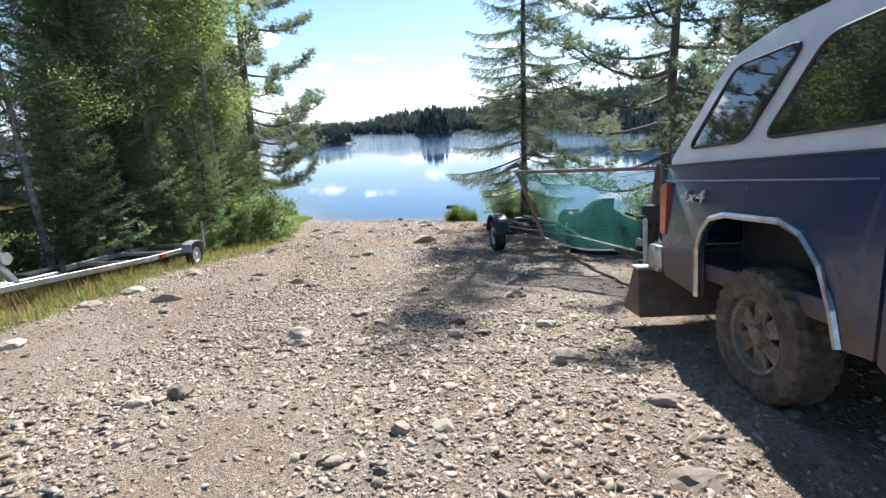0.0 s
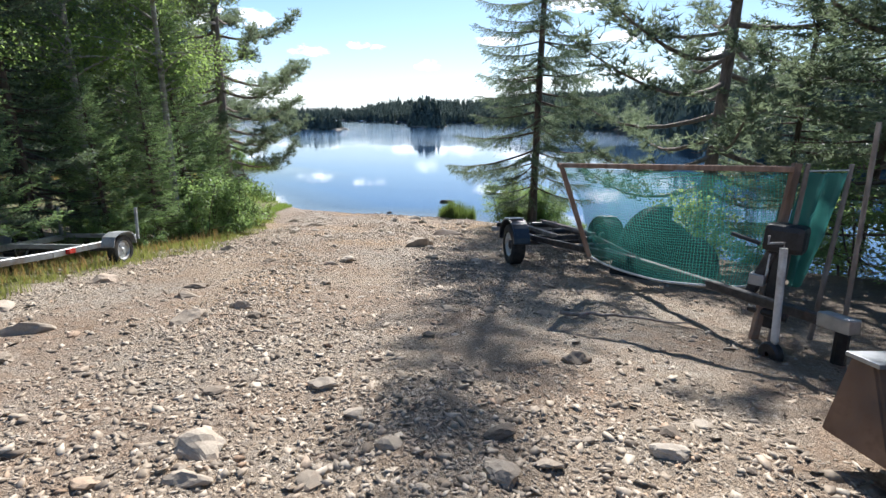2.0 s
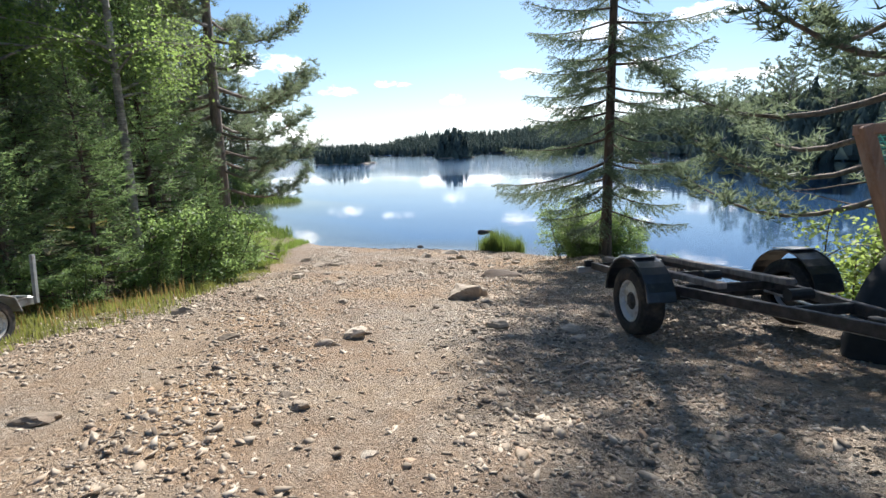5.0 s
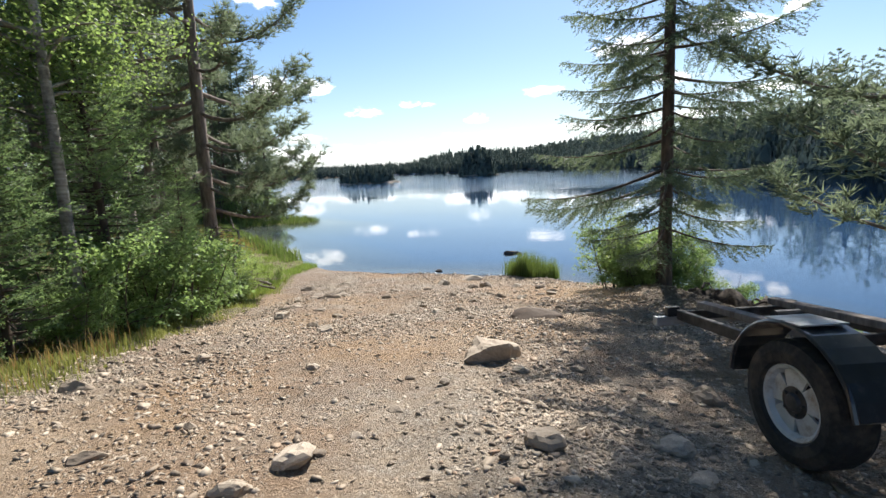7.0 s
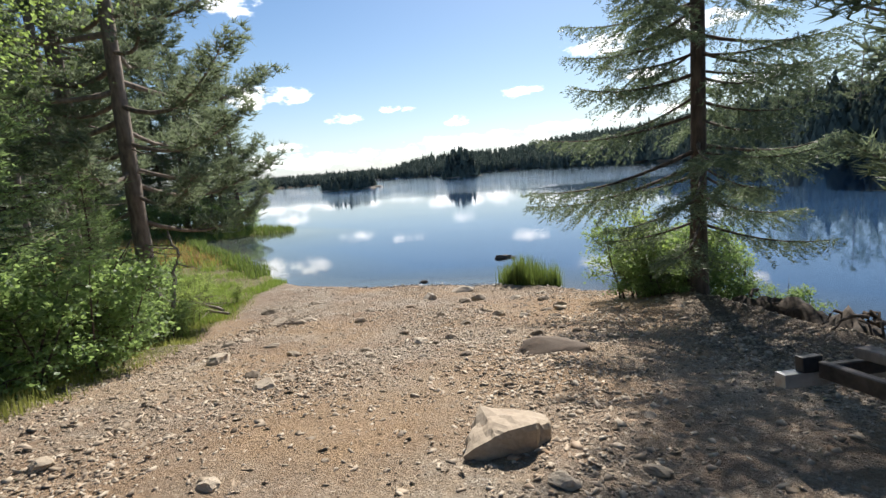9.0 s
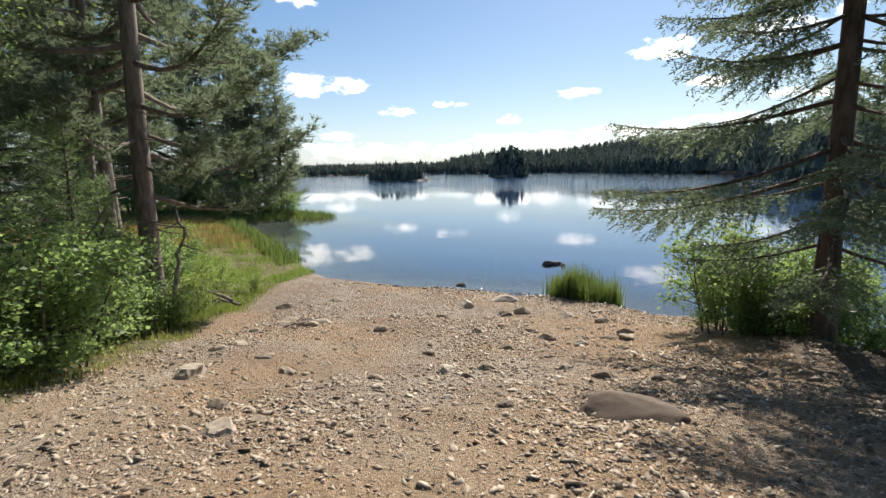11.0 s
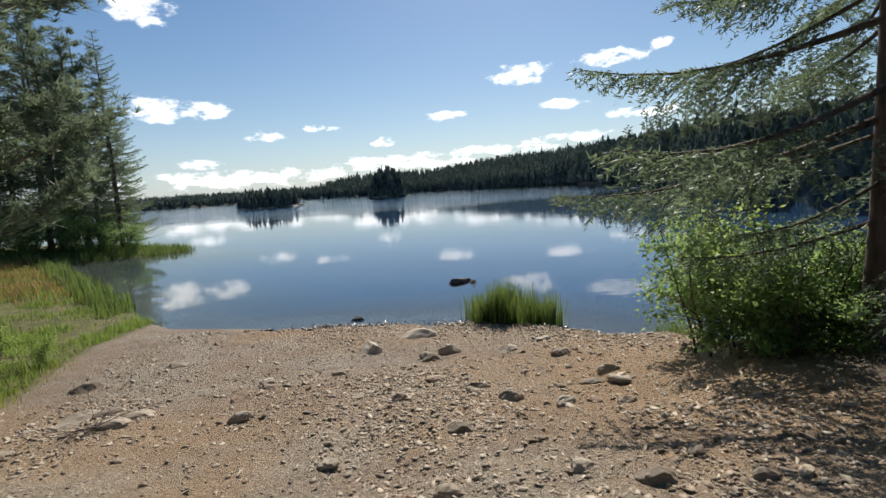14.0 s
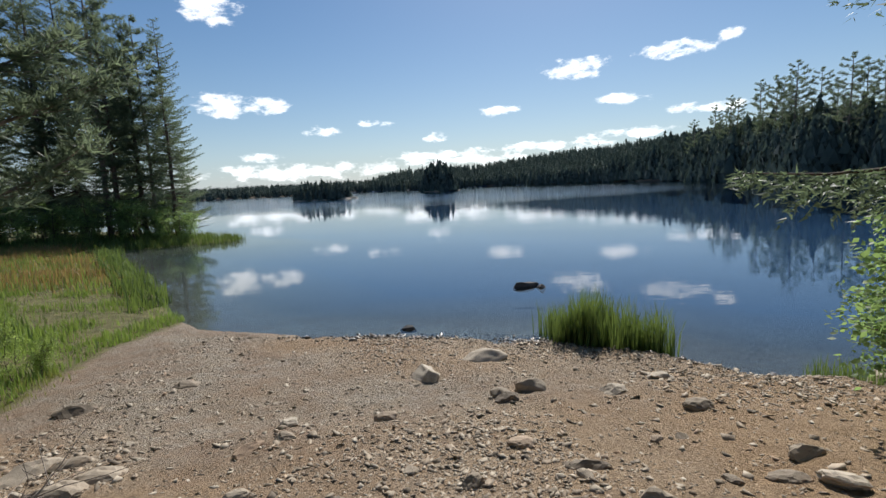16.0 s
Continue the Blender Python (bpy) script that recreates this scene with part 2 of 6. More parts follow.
def water_material():
    m, nt, b, out = material("lake_water")
    nt.nodes.remove(b)
    n1 = noise_of(nt, 1.6, 3.0, 0.5, stretch=(1.0, 2.2, 1.0))
    n2 = noise_of(nt, 0.22, 2.0, 0.5, stretch=(0.6, 1.6, 1.0))
    n3 = noise_of(nt, 0.02, 2.0, 0.5)
    n4 = noise_of(nt, 2.3, 3.0, 0.55, stretch=(0.7, 1.6, 1.0))
    calm = ramp_of(nt, n3, [(0.4, (0.35, 0.35, 0.35)), (0.65, (1, 1, 1))])
    # the open lake is ruffled by wind, the water along the near shore lies smooth
    tc = nt.nodes.new("ShaderNodeTexCoord")
    sep = nt.nodes.new("ShaderNodeSeparateXYZ")
    link(nt, tc.outputs["Object"], sep.inputs[0])
    out_y = math_node(nt, "ADD", sep.outputs[1], math_node(nt, "MULTIPLY", noise_of(nt, 0.03, 3.0, 0.6, stretch=(0.35, 1.0, 1.0)), 60.0))
    wind = nt.nodes.new("ShaderNodeMapRange")
    wind.interpolation_type = "SMOOTHSTEP"
    wind.inputs[1].default_value, wind.inputs[2].default_value = 95.0, 135.0
    link(nt, out_y, wind.inputs[0])
    h = math_node(nt, "MULTIPLY", math_node(nt, "ADD", math_node(nt, "MULTIPLY", n1, 0.0032), math_node(nt, "MULTIPLY", n2, 0.0117)), calm)
    h = math_node(nt, "ADD", h, math_node(nt, "MULTIPLY", math_node(nt, "MULTIPLY", n4, 0.035), wind.outputs[0]))
    bump = node(nt, "ShaderNodeBump", Strength=1.0, Distance=1.0)
    link(nt, h, bump.inputs["Height"])
    gl = node(nt, "ShaderNodeBsdfGlossy", Roughness=0.015)
    gl.inputs[0].default_value = (0.97, 0.98, 1.0, 1)
    link(nt, bump.outputs[0], gl.inputs["Normal"])
    tr = nt.nodes.new("ShaderNodeBsdfTransparent")
    tr.inputs[0].default_value = (0.66, 0.79, 0.87, 1)
    fr = node(nt, "ShaderNodeFresnel", IOR=1.36)
    link(nt, bump.outputs[0], fr.inputs["Normal"])
    mx = nt.nodes.new("ShaderNodeMixShader")
    link(nt, fr.outputs[0], mx.inputs[0])
    link(nt, tr.outputs[0], mx.inputs[1])
    link(nt, gl.outputs[0], mx.inputs[2])
    link(nt, mx.outputs[0], out.inputs[0])
    return m


def stone_material(name, stops, island=True):
    m, nt, b, _ = material(name)
    n = noise_of(nt, 30.0, 5.0, 0.7)
    n2 = noise_of(nt, 4.0, 4.0, 0.6)
    if island:
        r = nt.nodes.new("ShaderNodeNewGeometry").outputs["Random Per Island"]
    else:
        r = nt.nodes.new("ShaderNodeObjectInfo").outputs["Random"]
    col = ramp_of(nt, r, stops)
    col = mixed(nt, 0.75, col, ramp_of(nt, n, [(0.25, (0.55, 0.52, 0.5)), (0.8, (1.12, 1.1, 1.08))]), "MULTIPLY")
    col = mixed(nt, ramp_of(nt, n2, [(0.5, (0, 0, 0)), (0.8, (0.5, 0.5, 0.5))]), col, (0.30, 0.20, 0.13))
    link(nt, col, b.inputs["Base Color"])
    b.inputs["Roughness"].default_value = 0.85
    bumped(nt, b, n, 0.5, 0.006)
    return m


GROUND = ground_material()
WATER = water_material()
STONE_STOPS = [(0.0, (0.17, 0.135, 0.10)), (0.25, (0.32, 0.26, 0.19)), (0.6, (0.42, 0.35, 0.265)), (0.9, (0.55, 0.475, 0.375)), (1.0, (0.40, 0.265, 0.165))]
STONE = stone_material("loose_stone", STONE_STOPS)
ROCK = stone_material("field_stone", STONE_STOPS, False)
BROWN_ROCK = stone_material("brown_field_stone", [(0.0, (0.13, 0.095, 0.068)), (0.5, (0.20, 0.145, 0.105)), (1.0, (0.26, 0.19, 0.14))], False)
TAN_ROCK = stone_material("tan_field_stone", [(0.0, (0.38, 0.31, 0.23)), (1.0, (0.44, 0.365, 0.275))], False)
WET_STONE = stone_material("wet_pebbles", [(0.0, (0.06, 0.05, 0.042)), (0.6, (0.13, 0.11, 0.09)), (1.0, (0.24, 0.20, 0.165))])
WET_STONE.node_tree.nodes["Principled BSDF"].inputs["Roughness"].default_value = 0.3
DARK_ROCK = stone_material("wet_dark_rock", [(0.0, (0.05, 0.045, 0.045)), (1.0, (0.10, 0.09, 0.085))], False)
DARK_EARTH = surface("dark_root_earth", (0.025, 0.02, 0.016), (0.09, 0.068, 0.05), 26.0, 0.95, bump=0.9)
BARK = surface("conifer_bark", (0.045, 0.033, 0.026), (0.15, 0.11, 0.085), 14.0, 0.95, bump=0.9, stretch=(1, 1, 0.25))
PINE_BARK = surface("pine_bark", (0.10, 0.08, 0.066), (0.30, 0.24, 0.195), 12.0, 0.95, bump=0.9, stretch=(1, 1, 0.3))
BIRCH_BARK = surface("birch_bark", (0.25, 0.22, 0.19), (0.5, 0.47, 0.42), 9.0, 0.8, bump=0.3, stretch=(0.3, 0.3, 3), wear=(0.07, 0.06, 0.05), wear_scale=6.0)
NEEDLE = leafy("spruce_needles", (0.06, 0.092, 0.058), (0.16, 0.205, 0.125), (0.23, 0.29, 0.14), 0.52)
FIR = leafy("fir_needles", (0.075, 0.135, 0.065), (0.21, 0.30, 0.14), (0.34, 0.47, 0.15), 0.6)
PINE_NEEDLE = leafy("pine_needles", (0.07, 0.10, 0.068), (0.185, 0.225, 0.145), (0.28, 0.34, 0.18), 0.58)
BIRCH_LEAF = leafy("birch_leaves", (0.075, 0.135, 0.04), (0.22, 0.31, 0.09), (0.42, 0.56, 0.15), 0.62)
SHRUB_LEAF = leafy("alder_leaves", (0.06, 0.12, 0.045), (0.20, 0.30, 0.12), (0.42, 0.56, 0.16), 0.62)
WILLOW_LEAF = leafy("willow_leaves", (0.12, 0.19, 0.045), (0.30, 0.40, 0.11), (0.50, 0.60, 0.15), 0.62)
LUSH = leafy("lush_grass_blades", (0.085, 0.14, 0.025), (0.25, 0.34, 0.075), (0.34, 0.44, 0.08), 0.45)
GRASS = leafy("grass_blades", (0.12, 0.14, 0.03), (0.31, 0.31, 0.10), (0.38, 0.40, 0.09), 0.45)
SEDGE = leafy("sedge_blades", (0.045, 0.08, 0.018), (0.17, 0.235, 0.06), (0.25, 0.33, 0.07), 0.4)
STRAW = leafy("dry_grass_blades", (0.22, 0.13, 0.045), (0.44, 0.29, 0.115), (0.4, 0.3, 0.1), 0.4)
# conifer green made a little paler and bluer, aerial haze put into the colour
FAR_TREE = leafy("far_forest", (0.045, 0.068, 0.062), (0.095, 0.125, 0.105), (0.10, 0.14, 0.10), 0.25, 0.9)

# ---- helpers for meshes ----
def mesh_of(name, verts, faces, mat, smooth=False):
    """A mesh from arrays of corners and of triangles or quads."""
    me = bpy.data.meshes.new(name)
    v, f = np.asarray(verts, np.float32), np.asarray(faces, np.int32)
    k = f.shape[1]
    me.vertices.add(len(v))
    me.vertices.foreach_set("co", v.ravel())
    me.loops.add(f.size)
    me.loops.foreach_set("vertex_index", f.ravel())
    me.polygons.add(len(f))
    me.polygons.foreach_set("loop_start", np.arange(0, f.size, k, dtype=np.int32))
    if smooth:
        me.polygons.foreach_set("use_smooth", np.ones(len(f), bool))
    me.update(calc_edges=True)
    me.materials.append(mat)
    return me


def bm_mesh(name, bm, mat, smooth=False):
    bmesh.ops.recalc_face_normals(bm, faces=bm.faces)
    me = bpy.data.meshes.new(name)
    if smooth:
        for f in bm.faces:
            f.smooth = True
    bm.to_mesh(me)
    bm.free()
    me.materials.append(mat)
    return me


def part(name, shape, mat, parent=None, label=""):
    """Links a bmesh or mesh as one mesh object under a thing or a part."""
    me = shape if isinstance(shape, bpy.types.Mesh) else bm_mesh(name, shape, mat)
    ob = new(name, me)
    if parent:
        ob.parent = parent
    return tagged(ob, label)


def empty(name, m, label, category, group="", kind=""):
    ob = new(name)
    ob.empty_display_size = 0.2
    ob.matrix_basis = m
    return tagged(ob, label, category, group, kind)


def value_noise(x, y, seed=0):
    xi, yi = np.floor(x).astype(np.int64), np.floor(y).astype(np.int64)
    fx, fy = x - xi, y - yi
    fx, fy = fx * fx * (3 - 2 * fx), fy * fy * (3 - 2 * fy)

    def cell(a, b):
        h = (a * 374761393 + b * 668265263 + seed * 974711) & 0xFFFFFFFF
        h = ((h ^ (h >> 13)) * 1274126177) & 0xFFFFFFFF
        return ((h ^ (h >> 16)) & 0xFFFF) / 65535.0
    return (cell(xi, yi) * (1 - fx) + cell(xi + 1, yi) * fx) * (1 - fy) + (cell(xi, yi + 1) * (1 - fx) + cell(xi + 1, yi + 1) * fx) * fy


# ---- land and lake ----
SHORE = [(300, -120), (60, -16), (26, 2), (13, 8), (7.7, 11.0), (5.8, 13.6), (4.75, 15.6), (4.3, 17.1), (3.8, 18.8), (2.9, 20.1), (2.1, 20.2), (1.6, 20.9),
         (0.9, 21.6), (0, 22.2), (-1.5, 22.6), (-3.2, 22.9), (-5, 23.4), (-6.1, 23.8), (-7.3, 25), (-8.9, 27.2), (-11.4, 30.3),
         (-13.9, 33.4), (-16.6, 36.8), (-17.6, 39), (-16.3, 39.9), (-13.4, 41.0), (-12.9, 42.2), (-16, 45), (-22, 52), (-45, 64), (-120, 80), (-400, 60)]
ROAD_Y = (-300, -30, -12, 0, 11.3, 15.8, 20, 22.5, 60)
ROAD_Z = (6.0, 3.0, 1.75, 0.33, -1.05, -1.80, -2.40, -2.66, -2.7)
FAR_AZ = (-180, -100, -60, -26, -9, -6, 5, 8, 11, 20, 30, 36, 45, 60, 80, 100, 180)
FAR_D = (900, 700, 520, 500, 490, 430, 420, 380, 310, 235, 135, 105, 90, 90, 110, 900, 900)


def shore_distance(x, y):
    """Metres to the near shoreline, positive on land."""
    x, y = np.asarray(x, float), np.asarray(y, float)
    best = np.full(x.shape, 1e9)
    inside = np.zeros(x.shape, bool)
    ring = SHORE + [(-400, -400), (300, -400)]
    for k, (ax, ay) in enumerate(ring):
        bx, by = ring[(k + 1) % len(ring)]
        dx, dy = bx - ax, by - ay
        if k < len(SHORE) - 1:
            u = np.clip(((x - ax) * dx + (y - ay) * dy) / (dx * dx + dy * dy), 0, 1)
            best = np.minimum(best, np.hypot(x - ax - u * dx, y - ay - u * dy))
        hit = (ay > y) != (by > y)
        with np.errstate(divide="ignore", invalid="ignore"):
            hit &= x < ax + (y - ay) / (dy if dy else 1e-9) * dx
        inside ^= hit
    return np.where(inside, best, -best)


def height(x, y):
    x, y = np.asarray(x, float), np.asarray(y, float)
    sd = shore_distance(x, y)
    base = np.interp(y, ROAD_Y, ROAD_Z)
    mound = 0.30 * np.exp(-((x - 3.3) ** 2 + (y - 16.6) ** 2) / 2.4) + 0.05 * np.exp(-((x - 0.3) ** 2 + ((y - 14.7) * 1.5) ** 2) / 0.8)
    mound = mound - 0.10 * np.exp(-((x - 2.0) ** 2 + (y - 10.2) ** 2) / 4.0)
    land = np.maximum(np.minimum(base + mound, W + 0.02 + 0.65 * sd), W + 0.09 * np.minimum(sd, 3.0) + 0.012 * np.maximum(sd, 0))
    side = np.clip((-x - 5.2) / 2.0, 0, 1)
    land = land + side * np.clip((20 - y) / 6, 0, 1) * -0.12
    lake = W + np.maximum(sd * 0.12, -5.0)
    z = np.where(sd > 0, land, lake)
    # far shore and its hills
    az = np.degrees(np.arctan2(x + 1, y - 15))
    r = np.hypot(x + 1, y - 15)
    far = np.interp(az, FAR_AZ, FAR_D) + 14 * (value_noise(az * 0.35 + 50, az * 0 + 3.5, 5) - 0.5)
    hill = np.interp(az, (-180, -30, -9, -5, 10, 20, 30, 45, 180), (6, 6, 7, 14, 18, 16, 12, 8, 5))
    out = np.minimum((r - far) * 0.16, hill * (1 - np.exp(-np.maximum(r - far, 0) / 50)))
    z = np.where((r > far) & (sd < 0) & (y > -60), np.maximum(z, W + out), z)
    near = np.clip((30 - r) / 6, 0, 1) * np.clip(sd * 3 + 0.4, 0, 1)
    rough = (value_noise(x * 0.8, y * 0.8, 1) - 0.5) * 0.07 + (value_noise(x * 2.7, y * 2.7, 2) - 0.5) * 0.035 + (value_noise(x * 8, y * 8, 3) - 0.5) * 0.022
    rough = rough + (0.5 - np.abs(value_noise(x * 1.9 + 4, y * 1.3, 6) * 2 - 1)) * 0.035 + (0.5 - np.abs(value_noise(x * 5.3, y * 4.1 + 9, 7) * 2 - 1)) * 0.022 * value_noise(x * 0.7, y * 0.7, 8)
    rut = -0.035 * (np.exp(-((x + 2.9 + 0.05 * (y - 10)) / 0.28) ** 2) + np.exp(-((x + 1.1 + 0.05 * (y - 10)) / 0.28) ** 2)) * np.clip((21 - y) / 4, 0, 1)
    return z + near * (rough + rut)


def h1(x, y):
    return float(height(np.array([x]), np.array([y]))[0])


def spread_lines(lo, hi, step, first, last, ratio):
    mid = list(np.arange(lo, hi + step / 2, step))
    a, s = [], step
    v = lo
    while v > first:
        s *= ratio
        v -= s
        a.append(v)
    b, s = [], step
    v = hi
    while v < last:
        s *= ratio
        v += s
        b.append(v)
    return np.array(a[::-1] + mid + b)


def grass_zone(x, y):
    verge = np.interp(y, (-30, 0, 5, 8, 11, 13, 16, 17.5, 20, 22, 24), (-5.3, -5.0, -4.85, -5.0, -4.55, -4.75, -5.2, -5.7, -6.3, -6.5, -6.6))
    verge = verge + 0.3 * (value_noise(y * 0.9, y * 0 + 2.0, 9) - 0.5)
    return np.clip((verge - x) / 0.5 + 0.5, 0, 1)


def build_ground():
    xs = spread_lines(-7.0, 5.0, 0.06, -1500, 1500, 1.07)
    ys = spread_lines(0.5, 24.0, 0.06, -500, 1700, 1.07)
    gx, gy = np.meshgrid(xs, ys)
    gz = height(gx, gy)
    v = np.stack((gx, gy, gz), -1).reshape(-1, 3)
    n, k = len(xs), len(ys)
    i = (np.arange(k - 1)[:, None] * n + np.arange(n - 1)[None, :]).ravel()
    me = mesh_of("ground", v, np.stack((i, i + 1, i + n + 1, i + n), -1), GROUND, True)
    sd = shore_distance(gx, gy).ravel()
    x, y = gx.ravel(), gy.ravel()
    grass = grass_zone(x, y) * (sd > 0)
    soil = np.clip((x - np.interp(y, (0, 6, 10, 14, 17, 19), (3.4, 3.2, 2.2, 1.6, 2.0, 2.6))) / 1.2 + 0.3, 0, 1) * np.clip(sd * 2, 0, 1) * 0.9
    forest = np.clip((-x - 6.4) / 1.0, 0, 1) * (y < 19)
    soil = np.maximum(soil, forest)
    grass = grass * (1 - forest * 0.6)
    far = (np.hypot(x, y - 15) > 60)
    # depth under water: drives the damp margin and the painted scatter blue
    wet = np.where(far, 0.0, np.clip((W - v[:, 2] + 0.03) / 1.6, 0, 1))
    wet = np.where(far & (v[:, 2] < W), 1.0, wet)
    soil = np.where(far & (v[:, 2] > W), 1.0, soil)
    sand = np.clip(np.exp(-((x - 1.6) ** 2 / 2.6 + (y - 17.9) ** 2 / 7.0)) * 1.6, 0, 1) * (sd > 0)
    patches = np.clip(value_noise(x * 0.55 + 3, y * 0.8, 41) * 2.4 - 1.0, 0, 1) * np.clip((y - 6) / 6, 0.22, 1) * 0.8
    sand = np.maximum(sand, np.where(far, 0.0, patches) * (sd > 0))
    # bare reddish patches worn by wheels
    for px, py, pr in ((-1.35, 12.3, 0.5), (-2.9, 10.8, 0.8), (-2.3, 8.2, 0.7), (-1.0, 17.1, 0.5), (-2.6, 16.6, 0.6), (-3.4, 14.9, 0.7)):
        q = np.exp(-((x - px) ** 2 + ((y - py) * 0.6) ** 2) / (pr * pr)) * (0.4 + 0.9 * value_noise(x * 2.5, y * 2.5, 44))
        sand = np.maximum(sand, np.where(far, 0.0, np.clip(q, 0, 0.9)))
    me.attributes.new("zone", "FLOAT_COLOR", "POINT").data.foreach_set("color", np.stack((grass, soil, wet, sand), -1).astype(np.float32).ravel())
    return tagged(new("ground", me), "stony tan gravel boat launch sloping to a lake, grass verge", "ground", kind="structure")


ground = build_ground()
_s = 1800.0
water = tagged(new("water", mesh_of("water", [(-_s, -200, W), (_s, -200, W), (_s, _s, W), (-_s, _s, W)], [(0, 1, 2, 3)], WATER)),
               "calm blue lake water mirroring sky and clouds", "lake", kind="structure")

# ---- trees and plants ----
class Soup:
    """Gathers triangles in arrays."""

    def __init__(self):
        self.v, self.f, self.n = [], [], 0

    def add(self, v, f):
        self.v.append(np.asarray(v, float))
        self.f.append(np.asarray(f, int) + self.n)
        self.n += len(v)

    def mesh(self, name, mat, smooth=False):
        return mesh_of(name, np.concatenate(self.v), np.concatenate(self.f), mat, smooth)


def limb(soup, pts, radii, sides=5):
    """A tapered tube along points, with a pointed end."""
    pts = np.asarray(pts, float)
    k = len(pts)
    t = np.gradient(pts, axis=0)
    t /= np.linalg.norm(t, axis=1)[:, None] + 1e-9
    ref = np.where(np.abs(t[:, 2:3]) > 0.9, np.array([[1.0, 0, 0]]), np.array([[0, 0, 1.0]]))
    a = np.cross(t, ref)
    a /= np.linalg.norm(a, axis=1)[:, None] + 1e-9
    b = np.cross(t, a)
    an = np.arange(sides) * 2 * np.pi / sides
    ring = pts[:, None, :] + np.asarray(radii)[:, None, None] * (np.cos(an)[None, :, None] * a[:, None, :] + np.sin(an)[None, :, None] * b[:, None, :])
    f = []
    for i in range(k - 1):
        for j in range(sides):
            p, q = i * sides + j, i * sides + (j + 1) % sides
            f += [(p, q, q + sides), (p, q + sides, p + sides)]
    soup.add(ring.reshape(-1, 3), f)


def needles(soup, base, along, rng, length, width, lift=0.3):
    """Flat tapering needle sprays at base points, pointing forward and outward of the twig's direction."""
    n = len(base)
    out = rng.normal(size=(n, 3))
    out[:, 2] *= 0.55
    d = along + out * 0.85
    d[:, 2] += lift * rng.uniform(-0.5, 1, n)
    d /= np.linalg.norm(d, axis=1)[:, None] + 1e-9
    w = np.cross(d, rng.normal(size=(n, 3)))
    w /= np.linalg.norm(w, axis=1)[:, None] + 1e-9
    ln = length * rng.uniform(0.6, 1.25, n)[:, None]
    wd = width * rng.uniform(0.7, 1.3, n)[:, None]
    v = np.stack((base - w * wd * 0.5, base + w * wd * 0.5, base + d * ln), 1).reshape(-1, 3)
    soup.add(v, np.arange(3 * n).reshape(-1, 3))


def leaves(soup, centre, rng, size):
    """Pointed leaves, two triangles each, folded a little along the midrib."""
    n = len(centre)
    d = rng.normal(size=(n, 3))
    d[:, 2] = d[:, 2] * 0.5 - 0.35
    d /= np.linalg.norm(d, axis=1)[:, None]
    w = np.cross(d, rng.normal(size=(n, 3)) + np.array([0, 0, 1.2]))
    w /= np.linalg.norm(w, axis=1)[:, None] + 1e-9
    up = np.cross(w, d)
    s = size * rng.uniform(0.6, 1.3, n)[:, None]
    mid = centre + d * s * 0.42
    v = np.stack((centre, mid + w * s * 0.34 + up * s * 0.07, centre + d * s, mid - w * s * 0.34 + up * s * 0.07), 1).reshape(-1, 3)
    i = np.arange(n) * 4
    soup.add(v, np.concatenate((np.stack((i, i + 1, i + 2), -1), np.stack((i, i + 2, i + 3), -1))))


